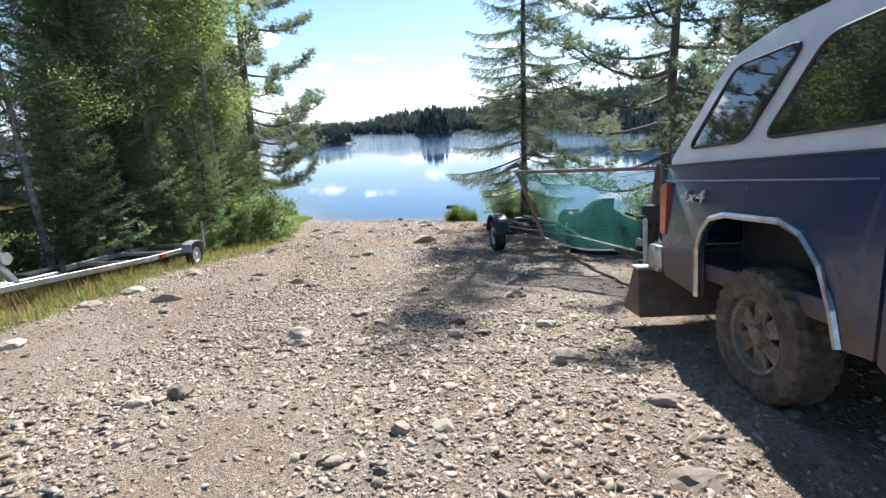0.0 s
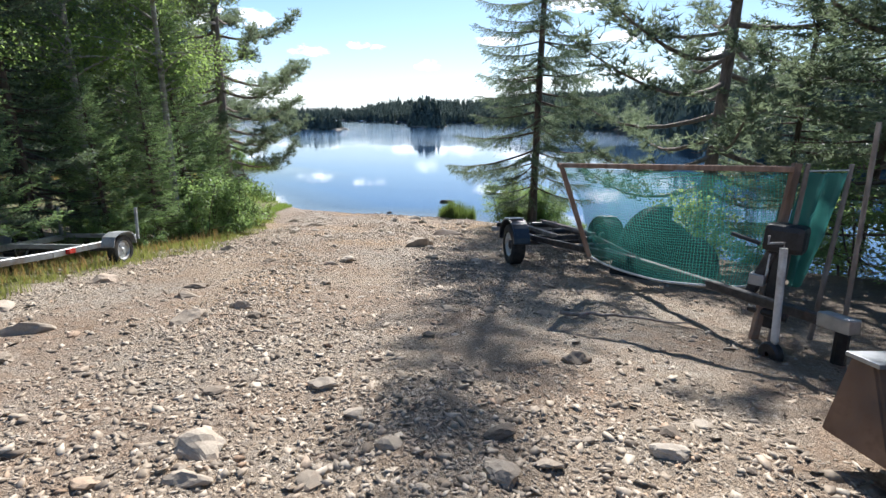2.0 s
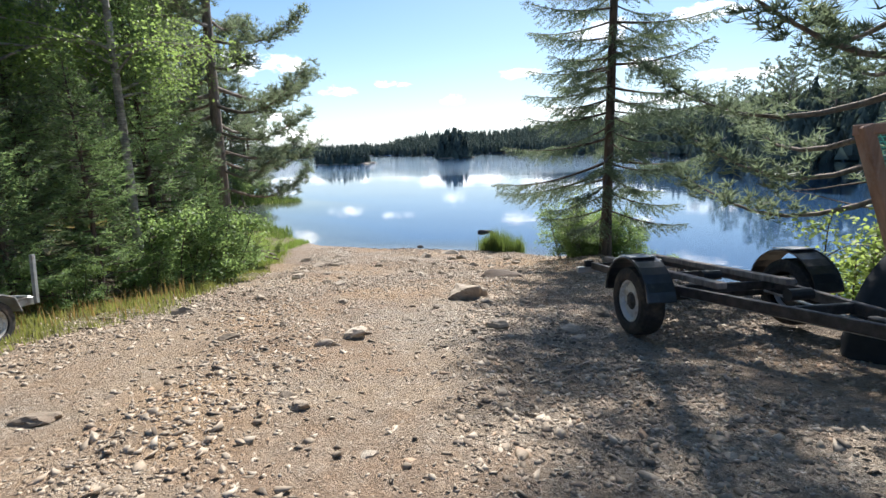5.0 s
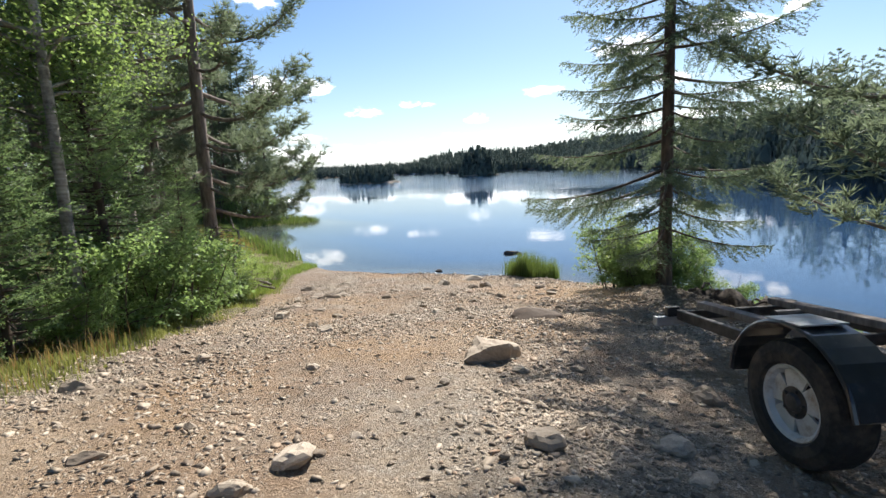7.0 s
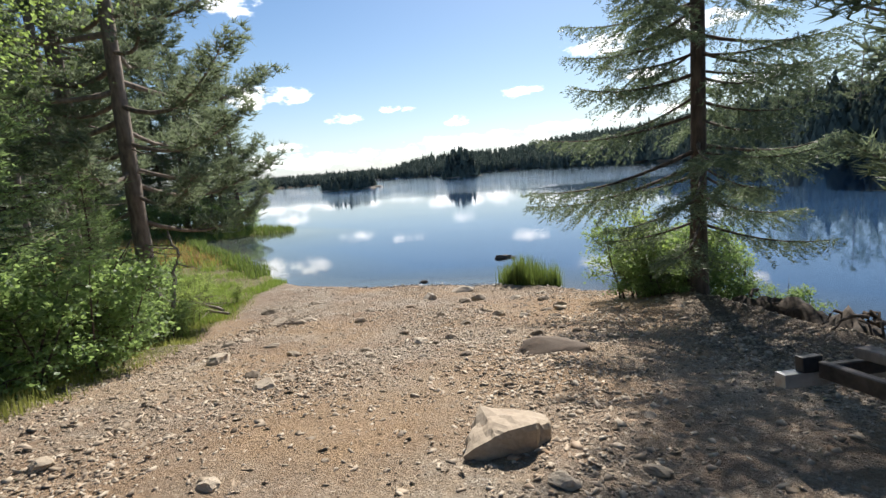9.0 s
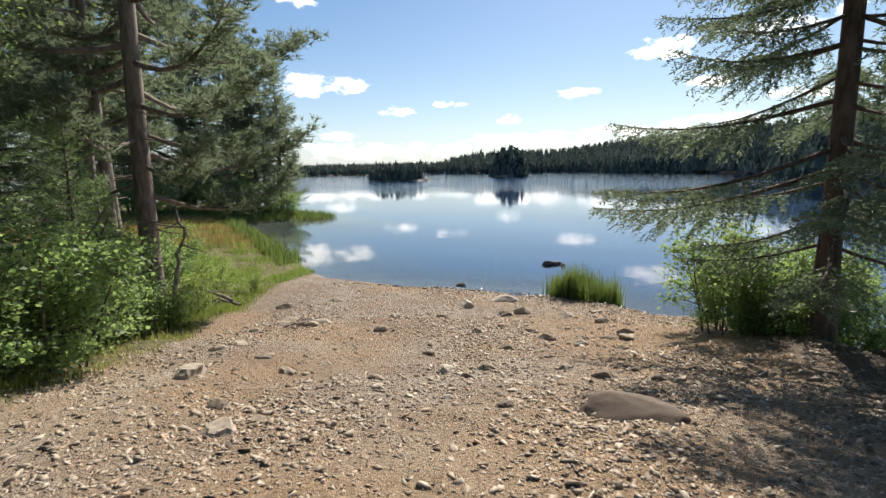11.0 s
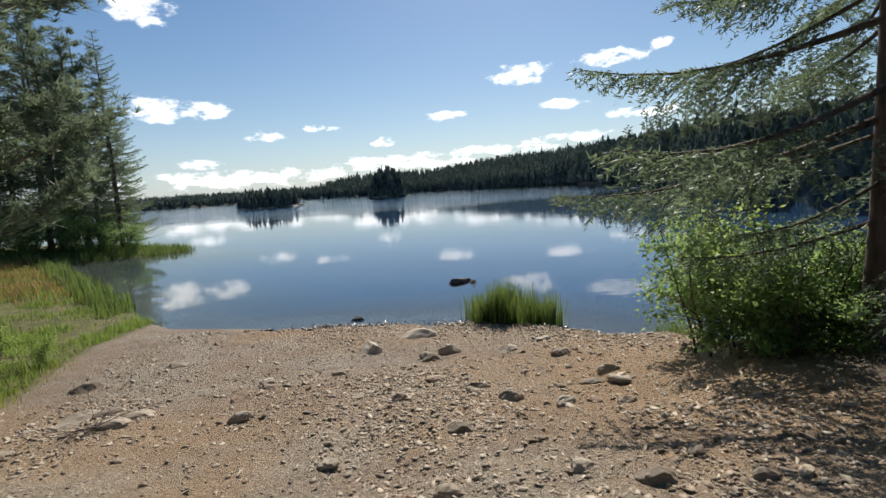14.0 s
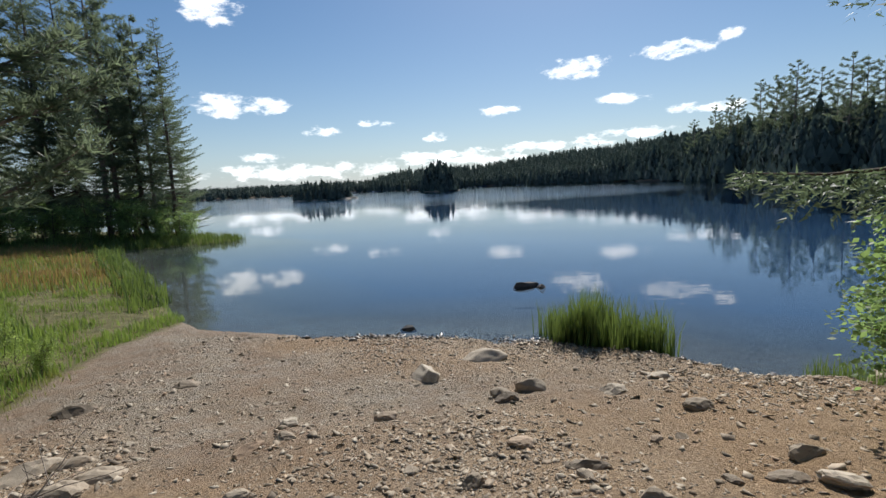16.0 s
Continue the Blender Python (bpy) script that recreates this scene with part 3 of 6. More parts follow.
def conifer(h, spread, seed, start=0.05, gap=0.27, per=5, droop=0.25, fine=1.0, trunk_r=0.012, needle=0.075, sparse=0.0, dead=0.1, wide=0.014, upturn=0.30, hang=0.22, twig=1.0):
    """Spruce or fir: a tapered trunk with whorls of drooping limbs, each with side twigs full of needles. Returns trunk and crown meshes' soups."""
    rng = np.random.default_rng(seed)
    wood, green = Soup(), Soup()
    zs = np.linspace(0, h, 14)
    bend = np.stack((np.sin(zs * 0.5 + seed) * 0.03 * zs / h * 3, np.cos(zs * 0.4 + seed) * 0.03 * zs / h * 3, zs), -1)
    r0 = h * trunk_r
    rad = r0 * (1 - zs / h) ** 0.85 + 0.006
    rad[0] *= 1.35
    bend[0, 2] = -0.15
    limb(wood, bend, rad, 10)
    z = h * start
    while z < h * 0.985:
        u = z / h
        reach = spread * (1 - u) ** 0.72 * (0.55 + 0.45 * min(1, (u + 0.02) / 0.16)) + 0.10
        turn = rng.uniform(0, 6.28)
        count = per + int(rng.integers(-1, 2)) if u < 0.9 else 4
        for k in range(count):
            if rng.random() < sparse:
                continue
            az = turn + k * 6.283 / count + rng.normal() * 0.22
            ln = reach * rng.uniform(0.62, 1.12)
            out = np.array([math.cos(az), math.sin(az), 0.0])
            s = np.linspace(0, 1, 7)
            rise = (0.35 * u - droop * (1 - u) * 1.5) * s * ln + upturn * ln * (s ** 2.6) * (1 - u * 0.4) + rng.normal() * 0.06 * ln * s
            x0 = np.array([np.interp(z, zs, bend[:, 0]), np.interp(z, zs, bend[:, 1]), z + rng.uniform(-0.1, 0.1)])
            side = np.array([-out[1], out[0], 0])
            wob = rng.normal() * 0.10 * ln
            pts = x0 + s[:, None] * ln * out + np.stack((0 * s, 0 * s, rise), -1) + (s ** 2 * wob)[:, None] * side
            br = 0.006 + 0.011 * ln
            limb(wood, pts, np.linspace(br, 0.003, 7), 4)
            bare = 0.22 if u > 0.2 else 0.30
            if u < 0.16 and rng.random() < dead * 4:
                continue
            m = max(4, int(ln * 15 * fine))
            st = np.linspace(bare, 1.0, m)
            cen = np.stack([np.interp(st, s, pts[:, i]) for i in range(3)], -1)
            tang = np.gradient(cen, axis=0)
            tang /= np.linalg.norm(tang, axis=1)[:, None] + 1e-9
            B, A = [cen], [tang]
            for sg in (-1, 1):
                tl = (0.10 + 0.30 * ln * (1 - st) ** 0.8) * twig * rng.uniform(0.6, 1.2, m)
                td = tang * 0.75 + sg * side + rng.normal(size=(m, 3)) * 0.16
                td[:, 2] -= hang * rng.uniform(0.5, 1.5, m)
                td /= np.linalg.norm(td, axis=1)[:, None]
                for j in range(m):
                    q = max(3, int(tl[j] / 0.034 * fine))
                    w = np.linspace(0.1, 1, q)[:, None]
                    B.append(cen[j] + w * tl[j] * td[j] + np.array([0, 0, -0.10]) * tl[j] * w ** 2)
                    A.append(np.repeat(td[j][None], q, 0))
            B, A = np.concatenate(B), np.concatenate(A)
            needles(green, B, A, rng, needle, wide)
            needles(green, B + rng.normal(size=B.shape) * 0.012, A, rng, needle, wide)
        z += gap * rng.uniform(0.7, 1.25) * (1 - 0.45 * u)
    return wood, green


def pine(h, seed, limbs=26, reach=3.0, start=0.28, trunk_r=0.0125, tufts=1.0, lean=0.0, dead=6, per=13, wide=0.011, long=0.135):
    """Tall pine: bare trunk, dead stubs low down, upswept limbs ending in clumps of long needles."""
    rng = np.random.default_rng(seed)
    wood, green = Soup(), Soup()
    zs = np.linspace(0, h, 16)
    bend = np.stack((np.sin(zs * 0.28 + seed) * 0.10 + lean * zs, np.cos(zs * 0.25 + seed) * 0.10, zs), -1)
    bend -= bend[0]
    rad = h * trunk_r * (1 - zs / h) ** 0.7 + 0.012
    rad[0] *= 1.3
    bend[0, 2] = -0.2
    limb(wood, bend, rad, 12)

    def on_trunk(z):
        return np.array([np.interp(z, zs, bend[:, 0]), np.interp(z, zs, bend[:, 1]), z])
    for _ in range(dead):
        z, az, ln = h * rng.uniform(0.08, start + 0.1), rng.uniform(0, 6.28), rng.uniform(0.5, 1.6)
        s = np.linspace(0, 1, 5)
        pts = on_trunk(z) + s[:, None] * ln * np.array([math.cos(az), math.sin(az), rng.uniform(-0.3, 0.15)]) + rng.normal(size=(5, 3)) * 0.04 * s[:, None]
        limb(wood, pts, np.linspace(0.018, 0.004, 5), 4)
    B, A = [], []
    for k in range(limbs):
        u = (k + rng.random()) / limbs
        z = h * (start + (0.98 - start) * u)
        az = k * 2.4 + rng.normal() * 0.4
        ln = reach * (1 - u) ** 0.55 * rng.uniform(0.65, 1.15) * (0.7 + 0.5 * min(1, u * 4)) + 0.3
        s = np.linspace(0, 1, 8)
        out = np.array([math.cos(az), math.sin(az), 0])
        side = np.array([-out[1], out[0], 0])
        pts = on_trunk(z) + s[:, None] * ln * out + (s ** 2)[:, None] * side * rng.normal() * 0.2 * ln
        pts[:, 2] += (0.0 + 0.35 * u) * ln * s + 0.12 * ln * s ** 2.2 - 0.16 * ln * np.sin(s * 3.1) * (1 - u)
        limb(wood, pts, np.linspace(0.018 + 0.012 * ln, 0.006, 8), 5)
        m = max(4, int(ln * 5.5))
        for st in np.linspace(0.35, 1.0, m):
            c = np.array([np.interp(st, s, pts[:, i]) for i in range(3)])
            for _ in range(2):
                d = out * rng.uniform(0.2, 1) + side * rng.normal() * 0.9
                d[2] = rng.uniform(-0.1, 0.7)
                d /= np.linalg.norm(d)
                tl = rng.uniform(0.2, 0.6) * (0.5 + 0.3 * ln * (1.15 - st))
                tw = c + np.linspace(0, 1, 4)[:, None] * tl * d
                if tufts > 0.7:
                    limb(wood, tw, np.linspace(0.009, 0.004, 4), 3)
                q = int(11 * tufts)
                w = rng.uniform(0.35, 1.08, q)[:, None]
                cc = c + w * tl * d + rng.normal(size=(q, 3)) * 0.075
                B.append(np.repeat(cc, per, 0))
                A.append(np.repeat(d[None] * 0.55 + np.array([[0, 0, 0.3]]), q * per, 0))
    B, A = np.concatenate(B), np.concatenate(A)
    needles(green, B, A, rng, long, wide, 0.2)
    return wood, green


def broadleaf(h, spread, seed, stems=1, count=16000, size=0.055, crown=0.25, clump=0.34, stem_r=0.05, limbs=44, narrow=1.0):
    """Birch, alder or shrub: stems, limbs and a crown of single leaves in loose clumps."""
    rng = np.random.default_rng(seed)
    wood, green = Soup(), Soup()
    tips = []
    for k in range(stems):
        a = rng.uniform(0, 6.28)
        off = np.array([math.cos(a), math.sin(a), 0]) * (0.10 + 0.05 * stems if stems > 1 else 0)
        zs = np.linspace(0, 1, 9)
        top = np.array([math.cos(a), math.sin(a), 0]) * (spread * rng.uniform(0.2, 0.75) if stems > 1 else 0.25)
        hh = h * (rng.uniform(0.6, 1.0) if stems > 1 else 1)
        pts = off + zs[:, None] ** 1.4 * top + np.stack((rng.normal() * 0.1 * np.sin(zs * 4), rng.normal() * 0.1 * np.sin(zs * 3), zs * hh), -1)
        pts[0, 2] = -0.12
        limb(wood, pts, stem_r * (1 - zs) ** 0.8 + 0.004, 7)
        for j in range(max(4, limbs // stems)):
            u = crown + (0.97 - crown) * rng.random() ** 0.9
            c = np.array([np.interp(u, zs, pts[:, i]) for i in range(3)])
            az = rng.uniform(0, 6.28)
            prof = math.sin(min(1.0, (u - crown * 0.6) / (1 - crown * 0.6)) ** 0.75 * 2.95) ** 0.8 if u > crown * 0.6 else 0.2
            ln = spread * max(0.18, prof) * rng.uniform(0.55, 1.1) * (0.6 if stems > 1 else 1)
            s = np.linspace(0, 1, 6)
            lp = c + s[:, None] * ln * np.array([math.cos(az), math.sin(az), rng.uniform(0.15, 0.8) * narrow]) + (s ** 2)[:, None] * np.array([0, 0, -0.25 * ln])
            limb(wood, lp, np.linspace(0.006 + stem_r * 0.28, 0.003, 6), 4)
            for st in rng.uniform(0.3, 1.05, max(3, int(4 + ln * 4))):
                tips.append([np.interp(st, s, lp[:, i]) for i in range(3)])
    tips = np.array(tips)
    idx = rng.integers(0, len(tips), count)
    pos = tips[idx] + np.clip(rng.normal(size=(count, 3)), -2, 2) * np.array([clump, clump, clump * 0.62])
    pos = pos[pos[:, 2] > 0.08]
    leaves(green, pos, rng, size)
    return wood, green


def tree_thing(name, soups, mats, m, label, category, group=""):
    ob = empty(name, m, label, category, group)
    part("trunk", soups[0].mesh("trunk", mats[0], True), None, ob)
    part("crown", soups[1].mesh("crown", mats[1]), None, ob)
    return ob


def at(x, y, turn=0.0, s=1.0, dz=0.0, sz=None):
    return Matrix.Translation((x, y, h1(x, y) + dz)) @ Matrix.Rotation(radians(turn), 4, "Z") @ Matrix.Diagonal((s, s, sz or s, 1))


def plant_copy(ob, m):
    c = copy_thing(ob, m)
    c.matrix_basis = m
    return c


def grass_patch(name, rng, pts, tall, mat, label, category="grass", width=0.006, bend=0.5):
    """Blades of three triangles each, rooted on the ground."""
    n = len(pts)
    z = height(pts[:, 0], pts[:, 1])
    z = np.maximum(z, W - 0.25)
    base = np.stack((pts[:, 0], pts[:, 1], z - 0.01), -1)
    a = rng.uniform(0, 6.28, n)
    w = np.stack((np.cos(a), np.sin(a), 0 * a), -1)
    d = np.stack((-np.sin(a), np.cos(a), 0 * a), -1) * rng.uniform(0.05, bend, n)[:, None]
    ln = (tall * rng.uniform(0.4, 1.15, n) * (0.55 + 0.8 * value_noise(pts[:, 0] * 3.1, pts[:, 1] * 3.1, 33)))[:, None]
    wd = width * rng.uniform(0.6, 1.4, n)[:, None]
    upv = np.array([[0, 0, 1.0]])
    mid = base + ln * (0.55 * upv + 0.2 * d)
    tip = base + ln * ((1.0 - 0.25 * np.linalg.norm(d, axis=1)[:, None]) * upv + 0.9 * d)
    v = np.stack((base - w * wd, base + w * wd, mid + w * wd * 0.7, mid - w * wd * 0.7, tip), 1).reshape(-1, 3)
    i = np.arange(n) * 5
    f = np.concatenate([np.stack(t, -1) for t in ((i, i + 1, i + 2), (i, i + 2, i + 3), (i + 3, i + 2, i + 4))])
    return tagged(new(name, mesh_of(name, v, f, mat)), label, category, kind="stuff")


# the spruce on the point beside the launch
spruce_point = tree_thing("spruce_tree", conifer(15.3, 2.7, 3, start=0.075, gap=0.40, per=5, droop=0.30, trunk_r=0.0078, sparse=0.24, dead=0.0, fine=1.15, needle=0.062, wide=0.017, upturn=0.22, hang=0.5, twig=1.25), (BARK, NEEDLE),
                          at(2.98, 16.97, 30), "tall open spruce with drooping boughs on the point", "tree")
# the wood along the grass verge
spruce_a = tree_thing("spruce_tree", conifer(10.5, 2.3, 11, start=0.08, gap=0.38, per=5, droop=0.24, fine=0.68, sparse=0.08, wide=0.026, needle=0.085), (BARK, NEEDLE), at(-8.6, 12.2), "dark dense spruce in the wood beside the verge", "tree", "spruces of the wood")
fir_a = tree_thing("fir_tree", conifer(6.0, 1.6, 21, start=0.03, gap=0.27, per=6, droop=0.12, fine=0.78, needle=0.075, wide=0.019), (BARK, FIR), at(-6.6, 14.7, 40), "young balsam fir with fresh green boughs", "tree", "young firs")
for x, y, turn, s, sz in [(-7.3, 10.7, 200, 0.75, 0.95), (-9.6, 9.2, 75, 1.0, 1.1), (-12.3, 7.4, 90, 1.1, 1.1), (-11.2, 10.8, 250, 1.0, 1.1), (-14.5, 12.0, 10, 1.2, 1.2), (-14.0, 5.0, 70, 1.2, 1.2), (-16.0, 9.0, 30, 1.2, 1.2), (-10.2, 15.6, 300, 1.0, 1.2),
                          (-8.4, 16.6, 20, 0.8, 0.9), (-9.0, 6.6, 160, 0.9, 1.1), (-11.5, 3.4, 220, 1.0, 1.1), (-13.8, 18.5, 130, 1.1, 1.2),
                          (-17.5, 6.0, 180, 1.2, 1.4), (-9.5, 0.0, 50, 0.9, 1.0), (-12.0, -4.0, 80, 1.0, 1.1), (8.4, 3.6, 120, 0.9, 1.1), (11.5, 5.0, 200, 1.0, 1.2), (9.5, 0.5, 20, 1.0, 1.1),
                          (8.5, -6.0, 77, 1.0, 1.1), (1.0, -16.0, 200, 1.1, 1.2)]:
    plant_copy(spruce_a, at(x, y, turn, s, 0, sz))
for x, y, turn, s in [(-6.1, 12.4, 100, 0.62), (-6.35, 11.2, 40, 0.55), (-6.3, 16.2, 220, 0.5), (-7.0, 9.3, 10, 0.75), (-7.9, 13.4, 300, 0.9), (-6.9, 17.3, 60, 0.42)]:
    plant_copy(fir_a, at(x, y, turn, s))
birch = tree_thing("birch_tree", broadleaf(10.5, 2.3, 31, 1, 32000, 0.058, 0.33, 0.34, 0.085, 66), (BIRCH_BARK, BIRCH_LEAF), at(-6.35, 13.7, 0), "sunlit birch with bright green leaves and pale trunk", "tree", "birches")
for x, y, turn, s in [(-7.6, 15.0, 120, 1.0), (-7.1, 12.0, 60, 0.88), (-7.5, 8.8, 300, 0.8)]:
    plant_copy(birch, at(x, y, turn, s))
# pines by the water
pine_shore = tree_thing("pine_tree", pine(14.5, 5, 60, 3.05, 0.15, 0.0105, 1.0, per=9, wide=0.019, long=0.16), (PINE_BARK, PINE_NEEDLE), at(-6.85, 18.15, 65), "tall pine with clumped needles leaning over the shore", "tree", "shore pines")
pine_b = tree_thing("pine_tree", pine(15.0, 8, 34, 2.3, 0.26, 0.009, 0.55, per=8, wide=0.032, long=0.20), (PINE_BARK, PINE_NEEDLE), at(-10.5, 21.5, 0), "slender pine with bare lower trunk", "tree", "shore pines")
for x, y, turn, s in [(-9.3, 20.0, 100, 0.85), (-12.6, 23.0, 200, 1.0), (-14.8, 26.0, 40, 1.0), (-17.5, 24.0, 160, 1.1), (-19.5, 29.0, 260, 1.0), (-11.8, 19.2, 310, 0.95),
                      (-19.0, 44.5, 130, 0.85), (-20.8, 43.0, 210, 1.0), (-22.8, 46.0, 290, 1.0), (-25.0, 44.0, 80, 0.95), (-30.5, 45.0, 170, 1.0),
                      (-34.0, 47.0, 240, 1.1), (-29.0, 39.5, 20, 1.0)]:
    plant_copy(pine_b, at(x, y, turn, s))
for x, y, turn, s, sz in [(-17.0, 43.2, 0, 1.0, 0.85), (-18.3, 45.6, 60, 1.1, 1.25), (-20.0, 42.8, 15, 1.1, 1.15), (-21.5, 45.0, 120, 1.1, 1.35), (-24.0, 43.0, 200, 1.1, 1.3), (-26.5, 42.0, 190, 1.2, 1.35), (-28.8, 44.0, 150, 1.2, 1.3), (-19.2, 43.8, 75, 1.2, 1.2), (-22.8, 43.6, 33, 1.2, 1.45), (-25.2, 44.6, 310, 1.2, 1.5), (-27.6, 43.0, 255, 1.2, 1.4), (-30.2, 42.6, 111, 1.3, 1.4), (-32.0, 44.5, 5, 1.3, 1.5), (-35.0, 44.0, 160, 1.3, 1.4), (-33.5, 43.0, 20, 1.2, 1.4), (-22.5, 48.0, 70, 1.1, 1.3), (-31.5, 41.5, 230, 1.1, 1.2), (-23.5, 42.6, 10, 0.6, 0.6), (-28.3, 42.0, 40, 0.7, 0.6), (-37.0, 41.0, 90, 1.2, 1.2), (-22.0, 30.0, 90, 1.0, 1.0), (-15.5, 21.5, 30, 0.8, 0.9)]:
    plant_copy(spruce_a, at(x, y, turn, s, 0, sz))
# along the other bank
pine_bank = tree_thing("pine_tree", pine(13.4, 57, 54, 3.7, 0.17, 0.0105, 0.52, per=8, wide=0.025, long=0.19, dead=10), (PINE_BARK, PINE_NEEDLE),
                       at(6.05, 13.0, 0), "tall wide-crowned pine shading the launch from the bank", "tree", "pines of the bank")
plant_copy(pine_bank, at(7.9, 9.6, 140, 0.85))
spruce_bank = tree_thing("spruce_tree", conifer(9.0, 2.7, 57, start=0.08, gap=0.40, per=5, droop=0.20, fine=0.62, trunk_r=0.0085, sparse=0.38, needle=0.11, wide=0.024, upturn=0.14), (BARK, NEEDLE),
                         at(7.2, 12.0, 0), "open spruce with drooping boughs on the bank", "tree", "spruces of the bank")
for x, y, turn, s in [(7.8, 10.6, 130, 1.0), (6.6, 8.0, 250, 1.1), (9.6, 8.2, 20, 1.2)]:
    plant_copy(spruce_bank, at(x, y, turn, s))
for x, y, turn, s in [(9.3, 7.4, 150, 0.85), (7.4, 5.4, 280, 0.72)]:
    plant_copy(pine_shore, at(x, y, turn, s))
for x, y, turn, s in [(6.9, 7.6, 40, 0.7), (8.9, 9.3, 140, 0.8), (7.6, 4.2, 220, 0.75)]:
    plant_copy(birch, at(x, y, turn, s))
# shrubs
shrub = tree_thing("alder_shrub", broadleaf(1.9, 1.0, 41, 9, 8200, 0.064, 0.10, 0.13, 0.014, 72), (BARK, SHRUB_LEAF), at(2.62, 18.2, 0, 0.85), "leafy green alder bush at the water's edge", "shrub", "alder bushes")
for x, y, turn, s in [(3.1, 18.0, 100, 0.8), (3.6, 17.7, 200, 0.6), (2.95, 18.8, 40, 0.65), (2.55, 17.95, 300, 0.5), (3.05, 17.65, 150, 0.5), (3.5, 18.4, 30, 0.8), (4.2, 16.9, 60, 0.5), (4.7, 14.9, 140, 0.32), (5.9, 13.2, 220, 0.7), (2.75, 17.45, 20, 0.5),
                      (-6.0, 15.2, 30, 1.0), (-6.1, 14.0, 130, 0.95), (-6.5, 16.4, 250, 0.8), (-5.85, 13.0, 180, 0.45), (-6.1, 11.6, 70, 0.42), (-6.25, 17.2, 310, 0.5), (-7.9, 18.2, 0, 0.8),
                      (-6.5, 10.8, 10, 0.42), (-8.0, 9.0, 190, 0.8), (-8.4, 20.0, 120, 0.7), (-9.8, 22.0, 300, 0.8), (6.6, 10.8, 90, 0.9), (6.2, 8.4, 290, 0.9), (6.6, 5.2, 20, 0.9), (-7.2, 6.4, 120, 0.8)]:
    plant_copy(shrub, at(x, y, turn, s))

willow = tree_thing("willow_shrub", broadleaf(1.8, 0.75, 43, 8, 4200, 0.062, 0.12, 0.14, 0.011, 60, 1.6), (BARK, WILLOW_LEAF), at(-6.45, 18.5, 0, 0.42), "low yellow-green willow bush on the grass bank", "shrub", "willow bushes")
# the copy at (2.9, 18.1) is added to colour the alder's sunlit tips
for x, y, turn, s in [(-6.15, 17.7, 80, 0.36), (-6.9, 19.3, 80, 0.5), (-7.3, 20.2, 140, 0.5), (-6.75, 20.9, 190, 0.3), (-7.8, 21.4, 10, 0.45), (2.9, 18.1, 250, 0.9), (5.5, 12.6, 30, 1.3)]:
    plant_copy(willow, at(x, y, turn, s))


def forest_strip():
    """The wooded far shore: some thousands of conifers of uneven height in one mesh."""
    rng = np.random.default_rng(77)
    soup = Soup()
    k = 0
    while k < 8000:
        az = rng.uniform(-46, 75) if rng.random() < 0.8 else rng.uniform(5, 45)
        far = float(np.interp(az, FAR_AZ, FAR_D))
        depth = rng.random() ** 1.5 * 130
        r = far + 2 + depth
        x, y = -1 + r * math.sin(radians(az)), 15 + r * math.cos(radians(az))
        z = h1(x, y)
        if z < W + 0.2:
            continue
        k += 1
        th = rng.uniform(7.0, 10.5) * (0.85 if az < -8 else 1.0)
        if rng.random() < 0.04:
            th *= 1.25
        cone(soup, rng, (x, y, z), th, th * rng.uniform(0.22, 0.36), 3 if r > 250 else 8)
    return soup


def cone(soup, rng, base, th, wr, tiers):
    """A small ragged conifer: a slim core and drooping sprays of foliage round it."""
    b = np.array(base, float)
    n = tiers * 11
    u = rng.random(n) ** 1.25
    a = rng.uniform(0, 6.28, n)
    r = wr * (1 - u) ** 0.75 * rng.uniform(0.35, 1.0, n)
    out = np.stack((np.cos(a), np.sin(a), 0 * a), -1)
    side = np.stack((-np.sin(a), np.cos(a), 0 * a), -1)
    s = (wr * (0.28 + 0.62 * (1 - u)) * rng.uniform(0.6, 1.2, n))[:, None]
    c = b + out * r[:, None] + np.stack((0 * u, 0 * u, th * (0.03 + 0.94 * u)), -1)
    up = np.array([[0, 0, 1.0]])
    v = np.stack((c + side * s * 0.5 - up * s * 0.30, c - side * s * 0.5 - up * s * rng.uniform(0.1, 0.5, (n, 1)), c + out * s * 0.35 * rng.uniform(-1, 1, (n, 1)) + up * s * rng.uniform(0.5, 1.0, (n, 1))), 1).reshape(-1, 3)
    soup.add(v, np.arange(3 * n).reshape(-1, 3))
    k = np.arange(5) * 1.2566 + rng.uniform(0, 6.28)
    ring = b + np.stack((np.cos(k) * wr * 0.45, np.sin(k) * wr * 0.45, 0 * k + th * 0.02), -1)
    core = np.concatenate((ring, (b + np.array([0, 0, th]))[None]))
    soup.add(core, [(q, (q + 1) % 5, 5) for q in range(5)])


tagged(new("far_forest", forest_strip().mesh("far_forest", FAR_TREE)), "dark conifer forest on the far shore", "forest", kind="stuff")


